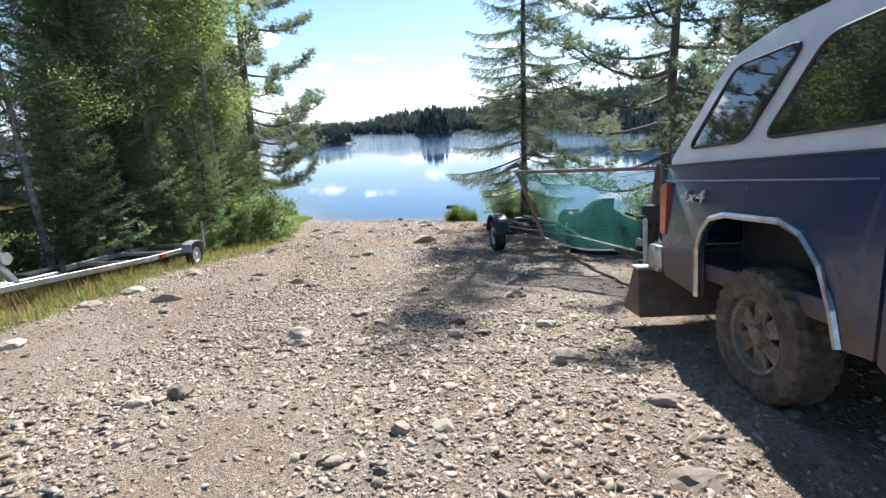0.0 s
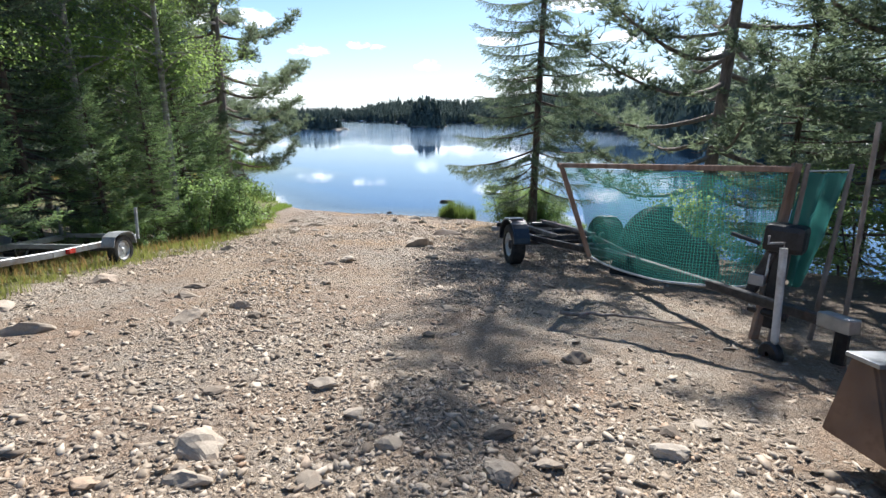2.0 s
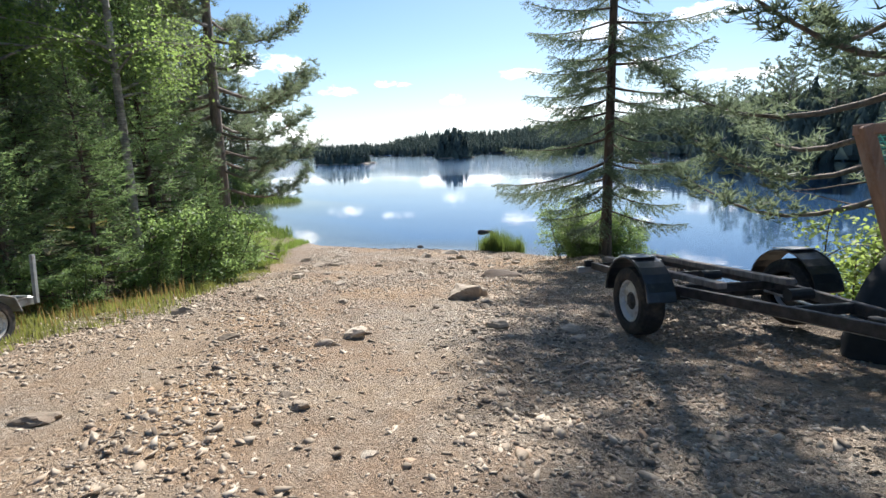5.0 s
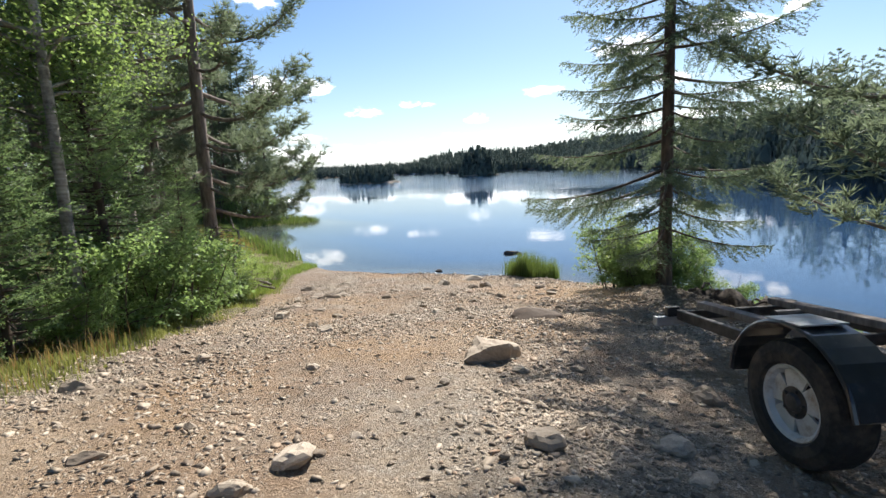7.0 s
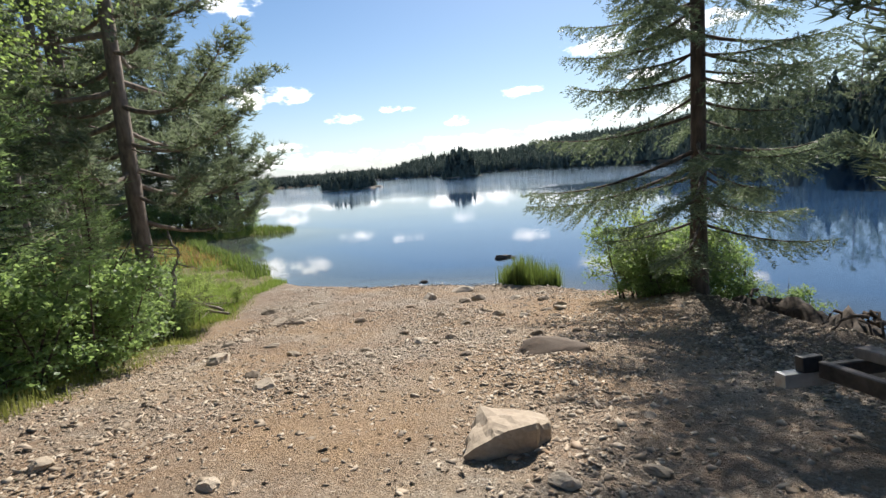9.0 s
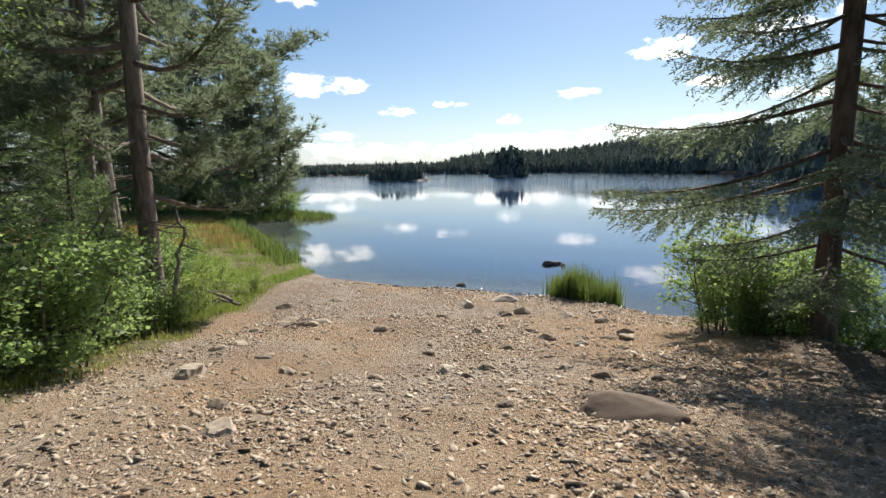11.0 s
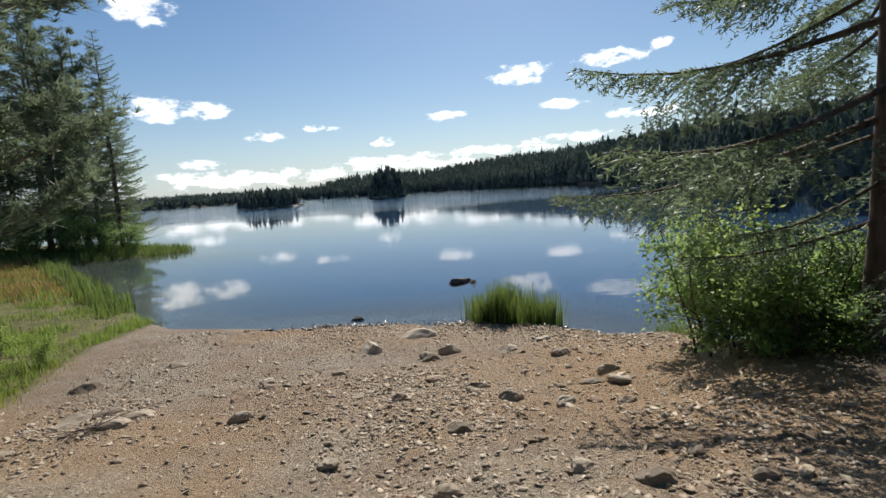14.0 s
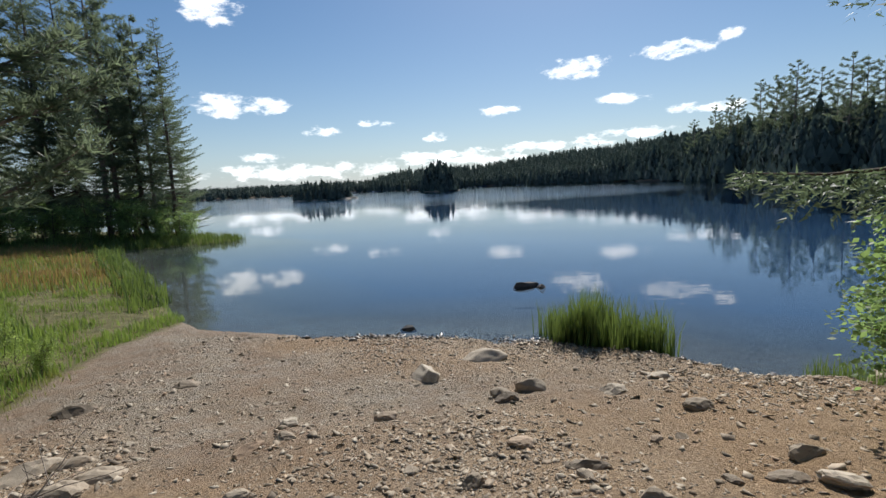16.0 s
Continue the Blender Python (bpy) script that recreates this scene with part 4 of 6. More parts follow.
# conifers standing out on the nearer wooded shore
_w = np.random.default_rng(91)
for _ in range(44):
    _az = _w.uniform(27, 47)
    _d = float(np.interp(_az, FAR_AZ, FAR_D)) + _w.uniform(10, 24)
    _x, _y = -1 + _d * math.sin(radians(_az)), 15 + _d * math.cos(radians(_az))
    plant_copy(spruce_a if _w.random() < 0.65 else pine_b, at(_x, _y, _w.uniform(0, 360), _w.uniform(1.0, 1.4) + 0.12 * max(0, 1 - abs(_az - 36) / 5)))
for x, y, turn, s in [(-16.2, 42.0, 0, 0.9), (-18.0, 41.8, 90, 1.1), (-20.5, 41.5, 180, 1.2), (-23.0, 41.0, 30, 1.2), (-26.0, 40.0, 120, 1.2), (-29.5, 37.5, 210, 1.3), (-33.0, 36.0, 300, 1.4), (-24.5, 45.5, 10, 1.4), (-20.0, 46.0, 70, 1.4), (-29.0, 46.0, 150, 1.5)]:
    plant_copy(shrub, at(x, y, turn, s * 1.15))


def island(name, x, y, rx, ry, top, trees, tall, label, seed):
    rng = np.random.default_rng(seed)
    bm = bmesh.new()
    rings, n = 6, 36
    vs = []
    for i in range(rings + 1):
        u = i / rings
        row = []
        for j in range(n):
            a = j * 6.2832 / n
            q = (1 - u * 0.95) * (1 + 0.12 * math.sin(3 * a + seed) + 0.08 * math.sin(7 * a))
            row.append(bm.verts.new((x + rx * q * math.cos(a), y + ry * q * math.sin(a), W - 0.3 + (top + 0.3) * math.sin(min(1, u * 1.4) * 1.57) + rng.uniform(0, 0.12) * top)))
        vs.append(row)
    for i in range(rings):
        for j in range(n):
            bm.faces.new((vs[i][j], vs[i][(j + 1) % n], vs[i + 1][(j + 1) % n], vs[i + 1][j]))
    bm.faces.new(vs[-1])
    ob = tagged(new(name, bm_mesh(name, bm, ROCK)), label, "island", kind="structure")
    soup = Soup()
    for _ in range(trees):
        a, q = rng.uniform(0, 6.28), math.sqrt(rng.random()) * 0.86
        th = tall * rng.uniform(0.55, 1.1) * (1 - 0.35 * q * q)
        cone(soup, rng, (x + rx * q * math.cos(a), y + ry * q * math.sin(a), W + top * (1 - q) * 0.8), th, th * rng.uniform(0.20, 0.32), 6)
    tagged(new("island_trees", soup.mesh("island_trees", FAR_TREE)), "dark conifers crowding a small island", "trees", kind="stuff")


island("island_wooded", -3.2, 240, 9.0, 10, 1.2, 150, 13.0, "small rounded island covered with dark conifers", 1)
island("island_low", -38.5, 165, 10.5, 5, 0.8, 110, 6.0, "low rocky island with small conifers", 2)
island("islet_rock", -29.5, 164, 2.4, 1.2, 0.5, 1, 2.0, "bare low rock just above the lake", 3)

# grasses
_r = np.random.default_rng(5)


def scatter(n, x0, x1, y0, y1, keep):
    p = np.stack((_r.uniform(x0, x1, n), _r.uniform(y0, y1, n)), -1)
    return p[keep(p[:, 0], p[:, 1]) > _r.random(n)]


verge_pts = scatter(60000, -6.9, -4.2, 0.5, 21.0, lambda x, y: grass_zone(x, y) * np.clip((x + 7.0) * 0.9, 0, 1) * np.clip(value_noise(x * 2.2, y * 2.2, 12) * 1.5 - 0.15, 0, 1))
grass_patch("verge_grass", _r, verge_pts, 0.13, GRASS, "short sunlit yellow-green grass along the verge")
dry_pts = scatter(9000, -7.2, -4.4, 1.0, 13.0, lambda x, y: grass_zone(x + 0.25, y) * value_noise(x * 1.2, y * 1.2, 15))
grass_patch("dry_grass", _r, dry_pts, 0.26, STRAW, "dry straw-coloured grass stalks by the verge")
marsh_pts = scatter(70000, -14.0, -5.4, 17.5, 30.0, lambda x, y: (grass_zone(x + 0.1, y) > 0.5) * (shore_distance(x, y) > -0.1) * np.clip((30 - y) / 3, 0, 1) * np.clip(value_noise(x * 1.3, y * 1.3, 14) * 1.7 - 0.25, 0.05, 1))
grass_patch("marsh_grass", _r, marsh_pts, 0.16, LUSH, "lush green grass on the low bank", width=0.008)
clump_pts = np.concatenate([np.array([-8.6 - 0.16 * k, 22.6 + 0.1 * k]) + _r.normal(size=(230, 2)) * 0.16 for k in range(8)])
grass_patch("rank_grass", _r, clump_pts, 0.55, LUSH, "taller rank green grass on the low bank", width=0.009)
reed_pts = scatter(70000, -32.0, -8.0, 25.0, 44.0, lambda x, y: (shore_distance(x, y) > -0.25) * np.where(y > 38.5, shore_distance(x, y) < 9, shore_distance(x, y) < 0.7) * 0.8)
grass_patch("shore_reeds", _r, reed_pts, 0.5, SEDGE, "tall green sedge on the marshy spit", width=0.016)
rust_pts = scatter(60000, -34.0, -8.5, 26.5, 40.0, lambda x, y: (shore_distance(x, y) > 0.4) * np.clip((y - 26.5) / 3, 0, 1) * np.clip(value_noise(x * 0.5, y * 0.5, 19) * 1.6 - 0.1, 0.15, 1))
grass_patch("rusty_grass", _r, rust_pts, 0.34, STRAW, "rust-coloured grass on the low bank", width=0.012)
meadow_pts = scatter(30000, -34.0, -8.5, 27.5, 40.0, lambda x, y: (shore_distance(x, y) > 0.2) * 0.7)
grass_patch("bank_grass", _r, meadow_pts, 0.28, LUSH, "green grass mixed through the rusty bank", width=0.012)
tuft = []
for _ in range(54):
    c = np.array([0.22 + 1.25 * _r.random() ** 0.8, 0])
    c[1] = 22.35 - 0.62 * c[0] + _r.uniform(-0.35, 0.45)
    tuft.append(c + _r.normal(size=(int(_r.integers(25, 90)), 2)) * _r.uniform(0.05, 0.11))
grass_patch("sedge_clump", _r, np.concatenate(tuft), 0.70, SEDGE, "clump of green sedge standing at the waterline", width=0.007, bend=0.35)
small = scatter(700, 2.7, 3.4, 19.4, 20.4, lambda x, y: 0.8 + 0 * x)
grass_patch("shore_grass", _r, small, 0.28, SEDGE, "small grass tufts by the water under the bush")

# ---- shapes for made things ----
def box(bm, x0, x1, y0, y1, z0, z1, bevel=0.0, m=None):
    g = bmesh.ops.create_cube(bm, size=1.0)
    mat = Matrix.Translation(((x0 + x1) / 2, (y0 + y1) / 2, (z0 + z1) / 2)) @ Matrix.Diagonal((x1 - x0, y1 - y0, z1 - z0, 1))
    bmesh.ops.transform(bm, matrix=(m @ mat if m else mat), verts=g["verts"])
    if bevel:
        es = list({e for v in g["verts"] for e in v.link_edges})
        bmesh.ops.bevel(bm, geom=es, offset=bevel, segments=2, affect="EDGES", profile=0.6)
    return bm


def tube(bm, pts, r, sides=8, r_end=None):
    """A round bar along points, closed at both ends."""
    pts = [Vector(p) for p in pts]
    rings = []
    for i, p in enumerate(pts):
        t = (pts[min(i + 1, len(pts) - 1)] - pts[max(i - 1, 0)]).normalized()
        a = t.cross(Vector((0, 0, 1)) if abs(t.z) < 0.9 else Vector((1, 0, 0))).normalized()
        b = t.cross(a)
        rr = r if r_end is None else r + (r_end - r) * i / (len(pts) - 1)
        rings.append([bm.verts.new(p + rr * (math.cos(k * 2 * math.pi / sides) * a + math.sin(k * 2 * math.pi / sides) * b)) for k in range(sides)])
    for u, w in zip(rings, rings[1:]):
        for k in range(sides):
            bm.faces.new((u[k], u[(k + 1) % sides], w[(k + 1) % sides], w[k]))
    bm.faces.new(rings[0][::-1])
    bm.faces.new(rings[-1])
    return bm


def bar(bm, p, q, w, h):
    """A square bar from p to q, w across and h high."""
    p, q = Vector(p), Vector(q)
    t = (q - p).normalized()
    a = t.cross(Vector((0, 0, 1)) if abs(t.z) < 0.95 else Vector((0, 1, 0))).normalized() * w / 2
    b = a.cross(t).normalized() * h / 2
    vs = [[bm.verts.new(c + s * a + u * b) for s, u in ((-1, -1), (1, -1), (1, 1), (-1, 1))] for c in (p, q)]
    fs = [bm.faces.new(vs[0][::-1]), bm.faces.new(vs[1])]
    for k in range(4):
        fs.append(bm.faces.new((vs[0][k], vs[0][(k + 1) % 4], vs[1][(k + 1) % 4], vs[1][k])))
    es = list({e for f in fs for e in f.edges})
    bmesh.ops.bevel(bm, geom=es, offset=min(w, h) * 0.12, segments=1, affect="EDGES")
    return bm


def slab(bm, outline, x_of, thick):
    """A panel with its outline in (y, z); x_of(z) gives its outer side, thick its depth inwards."""
    s = 1 if thick > 0 else -1
    a = [bm.verts.new((x_of(z), y, z)) for y, z in outline]
    b = [bm.verts.new((x_of(z) - thick, y, z)) for y, z in outline]
    bm.faces.new(a)
    bm.faces.new(b[::-1])
    n = len(outline)
    for k in range(n):
        bm.faces.new((a[k], b[k], b[(k + 1) % n], a[(k + 1) % n]))
    return bm


def rounded(points, r, steps=4):
    """Rounds the corners of an outline of (y, z) points."""
    out, n = [], len(points)
    for i in range(n):
        p, a, b = Vector(points[i]), Vector(points[i - 1]), Vector(points[(i + 1) % n])
        u, w = p + (a - p).normalized() * min(r, (a - p).length * 0.45), p + (b - p).normalized() * min(r, (b - p).length * 0.45)
        for k in range(steps + 1):
            t = k / steps
            q = (1 - t) ** 2 * u + 2 * t * (1 - t) * p + t * t * w
            out.append((q.x, q.y))
    return out


def lathe(bm, profile, segs=36, phase=0.0):
    """Turns a profile of (x, r) round the x axis."""
    rings = [[bm.verts.new((x, r * math.cos(phase + k * 2 * math.pi / segs), r * math.sin(phase + k * 2 * math.pi / segs))) for k in range(segs)] for x, r in profile]
    for u, w in zip(rings, rings[1:]):
        for k in range(segs):
            bm.faces.new((u[k], u[(k + 1) % segs], w[(k + 1) % segs], w[k]))
    return bm


# materials of made things
def muddy_paint(name, paint, level, mud=(0.19, 0.115, 0.066), rough=0.22):
    """Glossy vehicle paint, splashed with dried mud up to about a given height."""
    m, nt, b, _ = material(name)
    tc = nt.nodes.new("ShaderNodeTexCoord")
    sep = nt.nodes.new("ShaderNodeSeparateXYZ")
    link(nt, tc.outputs["Object"], sep.inputs[0])
    n1, n2 = noise_of(nt, 3.5, 6.0, 0.7), noise_of(nt, 40.0, 4.0, 0.6)
    d = math_node(nt, "ADD", math_node(nt, "SUBTRACT", level, sep.outputs[2]), math_node(nt, "MULTIPLY", math_node(nt, "SUBTRACT", n1, 0.5), 0.9))
    f = nt.nodes.new("ShaderNodeMapRange")
    f.interpolation_type = "SMOOTHSTEP"
    f.inputs[1].default_value, f.inputs[2].default_value = -0.22, 0.30
    link(nt, d, f.inputs[0])
    dirt = mixed(nt, n2, tuple(c * 0.7 for c in mud), tuple(c * 1.35 for c in mud))
    film = math_node(nt, "MULTIPLY", n2, 0.04)
    k = math_node(nt, "MAXIMUM", math_node(nt, "MULTIPLY", f.outputs[0], 0.93), film)
    link(nt, mixed(nt, k, paint, dirt), b.inputs["Base Color"])
    link(nt, math_node(nt, "MULTIPLY_ADD", k, 0.65, rough), b.inputs["Roughness"])
    link(nt, math_node(nt, "SUBTRACT", 0.9, math_node(nt, "MULTIPLY", k, 0.9)), b.inputs["Coat Weight"])
    b.inputs["Coat Roughness"].default_value = 0.06
    return m


def clear_glass(name, tint, rough=0.02):
    m, nt, b, _ = material(name)
    n = noise_of(nt, 6.0)
    link(nt, ramp_of(nt, n, [(0.3, tint), (0.7, tuple(c * 1.5 for c in tint))]), b.inputs["Base Color"])
    b.inputs["Roughness"].default_value = rough
    b.inputs["Coat Weight"].default_value, b.inputs["Coat Roughness"].default_value = 1.0, 0.02
    b.inputs["Specular IOR Level"].default_value = 0.8
    return m


NAVY = muddy_paint("navy_paint", (0.020, 0.042, 0.105), 0.70)
WHITE_CAP = surface("white_fibreglass", (0.60, 0.61, 0.62), (0.74, 0.75, 0.75), 5.0, 0.35, bump=0.02, wear=(0.45, 0.44, 0.42), wear_scale=2.0, wear_amount=0.2, coat=0.4)
TINTED = clear_glass("tinted_glass", (0.010, 0.012, 0.014))
RED_LENS = surface("red_lens", (0.42, 0.012, 0.010), (0.55, 0.02, 0.015), 40.0, 0.12, bump=0.05, coat=1.0)
WHITE_LENS = surface("clear_lens", (0.6, 0.6, 0.6), (0.75, 0.75, 0.75), 30.0, 0.12, coat=1.0)
RUBBER = surface("tyre_rubber", (0.012, 0.012, 0.012), (0.030, 0.029, 0.027), 30.0, 0.85, bump=0.3, wear=(0.10, 0.075, 0.055), wear_scale=5.0, wear_amount=0.35)
MUD_RUBBER = surface("muddy_rubber", (0.07, 0.052, 0.038), (0.20, 0.145, 0.10), 18.0, 0.95, bump=0.5, wear=(0.03, 0.028, 0.025), wear_scale=6.0, wear_amount=0.4)
MUD_ALLOY = surface("muddy_alloy", (0.12, 0.085, 0.06), (0.26, 0.19, 0.14), 14.0, 0.6, 0.2, 0.3, wear=(0.42, 0.42, 0.42), wear_scale=9.0, wear_amount=0.3)
MUD_STEEL = surface("muddy_steel", (0.15, 0.085, 0.05), (0.27, 0.16, 0.095), 12.0, 0.9, bump=0.4, wear=(0.08, 0.06, 0.05), wear_scale=3.0, wear_amount=0.4)
CHROME = surface("dull_chrome", (0.50, 0.50, 0.50), (0.68, 0.68, 0.67), 10.0, 0.30, 0.9, 0.05, wear=(0.26, 0.20, 0.15), wear_scale=4.0, wear_amount=0.4)
BADGE = surface("badge_silver", (0.62, 0.62, 0.62), (0.75, 0.75, 0.75), 20.0, 0.35, 0.4, 0.0)
BLACK = surface("black_plastic", (0.012, 0.012, 0.013), (0.03, 0.03, 0.032), 25.0, 0.5, bump=0.1)
BLACK_PAINT = surface("black_fender_paint", (0.014, 0.015, 0.018), (0.030, 0.032, 0.036), 8.0, 0.32, bump=0.05, wear=(0.12, 0.10, 0.08), wear_scale=4.0, wear_amount=0.15, coat=0.5)
GALV = surface("galvanised_steel", (0.30, 0.31, 0.31), (0.48, 0.49, 0.49), 9.0, 0.5, 0.6, 0.1, wear=(0.26, 0.17, 0.11), wear_scale=3.5, wear_amount=0.25)
RUSTY = surface("rusty_dark_steel", (0.040, 0.038, 0.037), (0.11, 0.10, 0.095), 12.0, 0.6, 0.5, 0.3, wear=(0.13, 0.08, 0.055), wear_scale=4.0, wear_amount=0.15)
WHITE_RIM = surface("white_rim", (0.52, 0.52, 0.50), (0.68, 0.68, 0.66), 8.0, 0.45, 0.1, 0.05, wear=(0.30, 0.22, 0.15), wear_scale=7.0, wear_amount=0.3)
WHITE_PAINT = surface("chalky_white_paint", (0.55, 0.55, 0.53), (0.72, 0.72, 0.70), 12.0, 0.55, bump=0.1, wear=(0.35, 0.31, 0.27), wear_scale=5.0, wear_amount=0.3)
SILVER_CAR = surface("silver_car_paint", (0.50, 0.52, 0.53), (0.60, 0.62, 0.63), 60.0, 0.3, 0.3, 0.0, coat=0.8)
OLD_WOOD = surface("weathered_wood", (0.17, 0.10, 0.065), (0.36, 0.23, 0.16), 16.0, 0.85, bump=0.5, stretch=(1, 1, 0.12), wear=(0.30, 0.27, 0.24), wear_scale=3.0, wear_amount=0.3)
DEAD_WOOD = surface("dead_wood", (0.13, 0.10, 0.08), (0.33, 0.28, 0.24), 14.0, 0.9, bump=0.6, stretch=(1, 1, 0.3))
DARK_TARP = surface("dark_tarpaulin", (0.008, 0.010, 0.012), (0.022, 0.027, 0.03), 6.0, 0.85, bump=0.4)
GREEN_TARP = leafy("green_tarpaulin", (0.015, 0.075, 0.07), (0.04, 0.15, 0.135), (0.05, 0.21, 0.18), 0.4)
NET_THREAD = leafy("green_net_thread", (0.03, 0.16, 0.13), (0.07, 0.28, 0.23), (0.10, 0.42, 0.34), 0.4)


def net_material():
    m, nt, b, out = material("green_shade_cloth")
    n = noise_of(nt, 2.2, 4.0)
    col = ramp_of(nt, n, [(0.3, (0.03, 0.115, 0.105)), (0.7, (0.065, 0.20, 0.185))])
    link(nt, col, b.inputs["Base Color"])
    b.inputs["Roughness"].default_value = 0.6
    tl = nt.nodes.new("ShaderNodeBsdfTranslucent")
    link(nt, col, tl.inputs[0])
    a = nt.nodes.new("ShaderNodeMixShader")
    a.inputs[0].default_value = 0.4
    link(nt, b.outputs[0], a.inputs[1])
    link(nt, tl.outputs[0], a.inputs[2])
    tr = nt.nodes.new("ShaderNodeBsdfTransparent")
    mx = nt.nodes.new("ShaderNodeMixShader")
    link(nt, math_node(nt, "MULTIPLY_ADD", n, 0.45, 0.10), mx.inputs[0])
    link(nt, tr.outputs[0], mx.inputs[1])
    link(nt, a.outputs[0], mx.inputs[2])
    link(nt, mx.outputs[0], out.inputs[0])
    return m


NET = net_material()


def wheel(parent, x, y, z, r, width, rim_r, tyre_mat, rim_mat, side, spokes=5, lugs=0, hub_mat=None):
    """A wheel with its axle along x; side is +1 where its face looks to +x."""
    ob = empty("wheel", pose(x, y, z, 0, 0, 0 if side > 0 else 180), "", "")
    ob.parent = parent
    w = width / 2
    prof = [(-w * 0.8, rim_r), (-w, rim_r * 1.08), (-w * 1.04, (rim_r + r) / 2), (-w * 0.92, r * 0.95), (-w * 0.6, r * 0.985), (0, r * 0.985), (w * 0.6, r * 0.985), (w * 0.92, r * 0.95),
            (w * 1.04, (rim_r + r) / 2), (w, rim_r * 1.08), (w * 0.8, rim_r)]
    segs = lugs * 4 if lugs else 44
    bm = lathe(bmesh.new(), prof, segs)
    if lugs:
        # tread blocks stand out of the tread, staggered from one shoulder to the other
        bm.verts.ensure_lookup_table()
        for ring in (3, 4, 6, 7):
            for k in range(segs):
                if ((k + (2 if ring > 5 else 0)) // 2) % 2 == 0:
                    v = bm.verts[ring * segs + k]
                    v.co.y, v.co.z = v.co.y * 1.035, v.co.z * 1.035
    tyre = part("tyre", bm, tyre_mat, ob)
    bm = lathe(bmesh.new(), [(w * 0.8, rim_r * 1.02), (w * 0.86, rim_r * 0.98), (w * 0.78, rim_r * 0.90), (w * 0.45, rim_r * 0.84), (-w * 0.7, rim_r * 0.82)], 40)
    rim = part("rim", bm, rim_mat, ob)
    bm = bmesh.new()
    n = spokes * 2
    # face with openings between the spokes
    ro, ri = rim_r * 0.86, rim_r * 0.42
    for k in range(spokes):
        a = k * 2 * math.pi / spokes
        m = Matrix.Rotation(a, 4, "X")
        half = math.pi / spokes * (0.62 if spokes > 5 else 0.80)
        for xx in (0,):
            out = [(math.sin(t) * ro, math.cos(t) * ro) for t in np.linspace(-half, half, 5)]
            inn = [(math.sin(t) * ri, math.cos(t) * ri) for t in np.linspace(math.pi / spokes, -math.pi / spokes, 5)]
            loop = out + inn
            f1 = [bm.verts.new(m @ Vector((w * (0.50 if i < 5 else 0.60), p[0], p[1]))) for i, p in enumerate(loop)]
            f0 = [bm.verts.new(m @ Vector((w * (0.36 if i < 5 else 0.45), p[0], p[1]))) for i, p in enumerate(loop)]
            bm.faces.new(f1)
            bm.faces.new(f0[::-1])
            for i in range(len(loop)):
                bm.faces.new((f1[i], f0[i], f0[(i + 1) % len(loop)], f1[(i + 1) % len(loop)]))
    part("spokes", bm, rim_mat, ob)
    bm = lathe(bmesh.new(), [(w * 0.40, ri * 1.02), (w * 0.62, ri * 1.0), (w * 0.64, ri * 0.62), (w * 0.80, ri * 0.50), (w * 0.84, ri * 0.30), (w * 0.84, 0.001)], 24)
    hub = part("hub", bm, hub_mat or rim_mat, ob)
    for k in range(5):
        a = k * 2 * math.pi / 5
        bm = tube(bmesh.new(), [(w * 0.58, math.cos(a) * ri * 0.78, math.sin(a) * ri * 0.78), (w * 0.76, math.cos(a) * ri * 0.78, math.sin(a) * ri * 0.78)], rim_r * 0.045, 6)
        part("lug_nut", bm, hub_mat or rim_mat, hub)
    bm = lathe(bmesh.new(), [(-w * 0.2, rim_r * 0.8), (-w * 0.2, 0.001)], 20)
    part("brake_drum", bm, RUSTY, ob)
    return ob


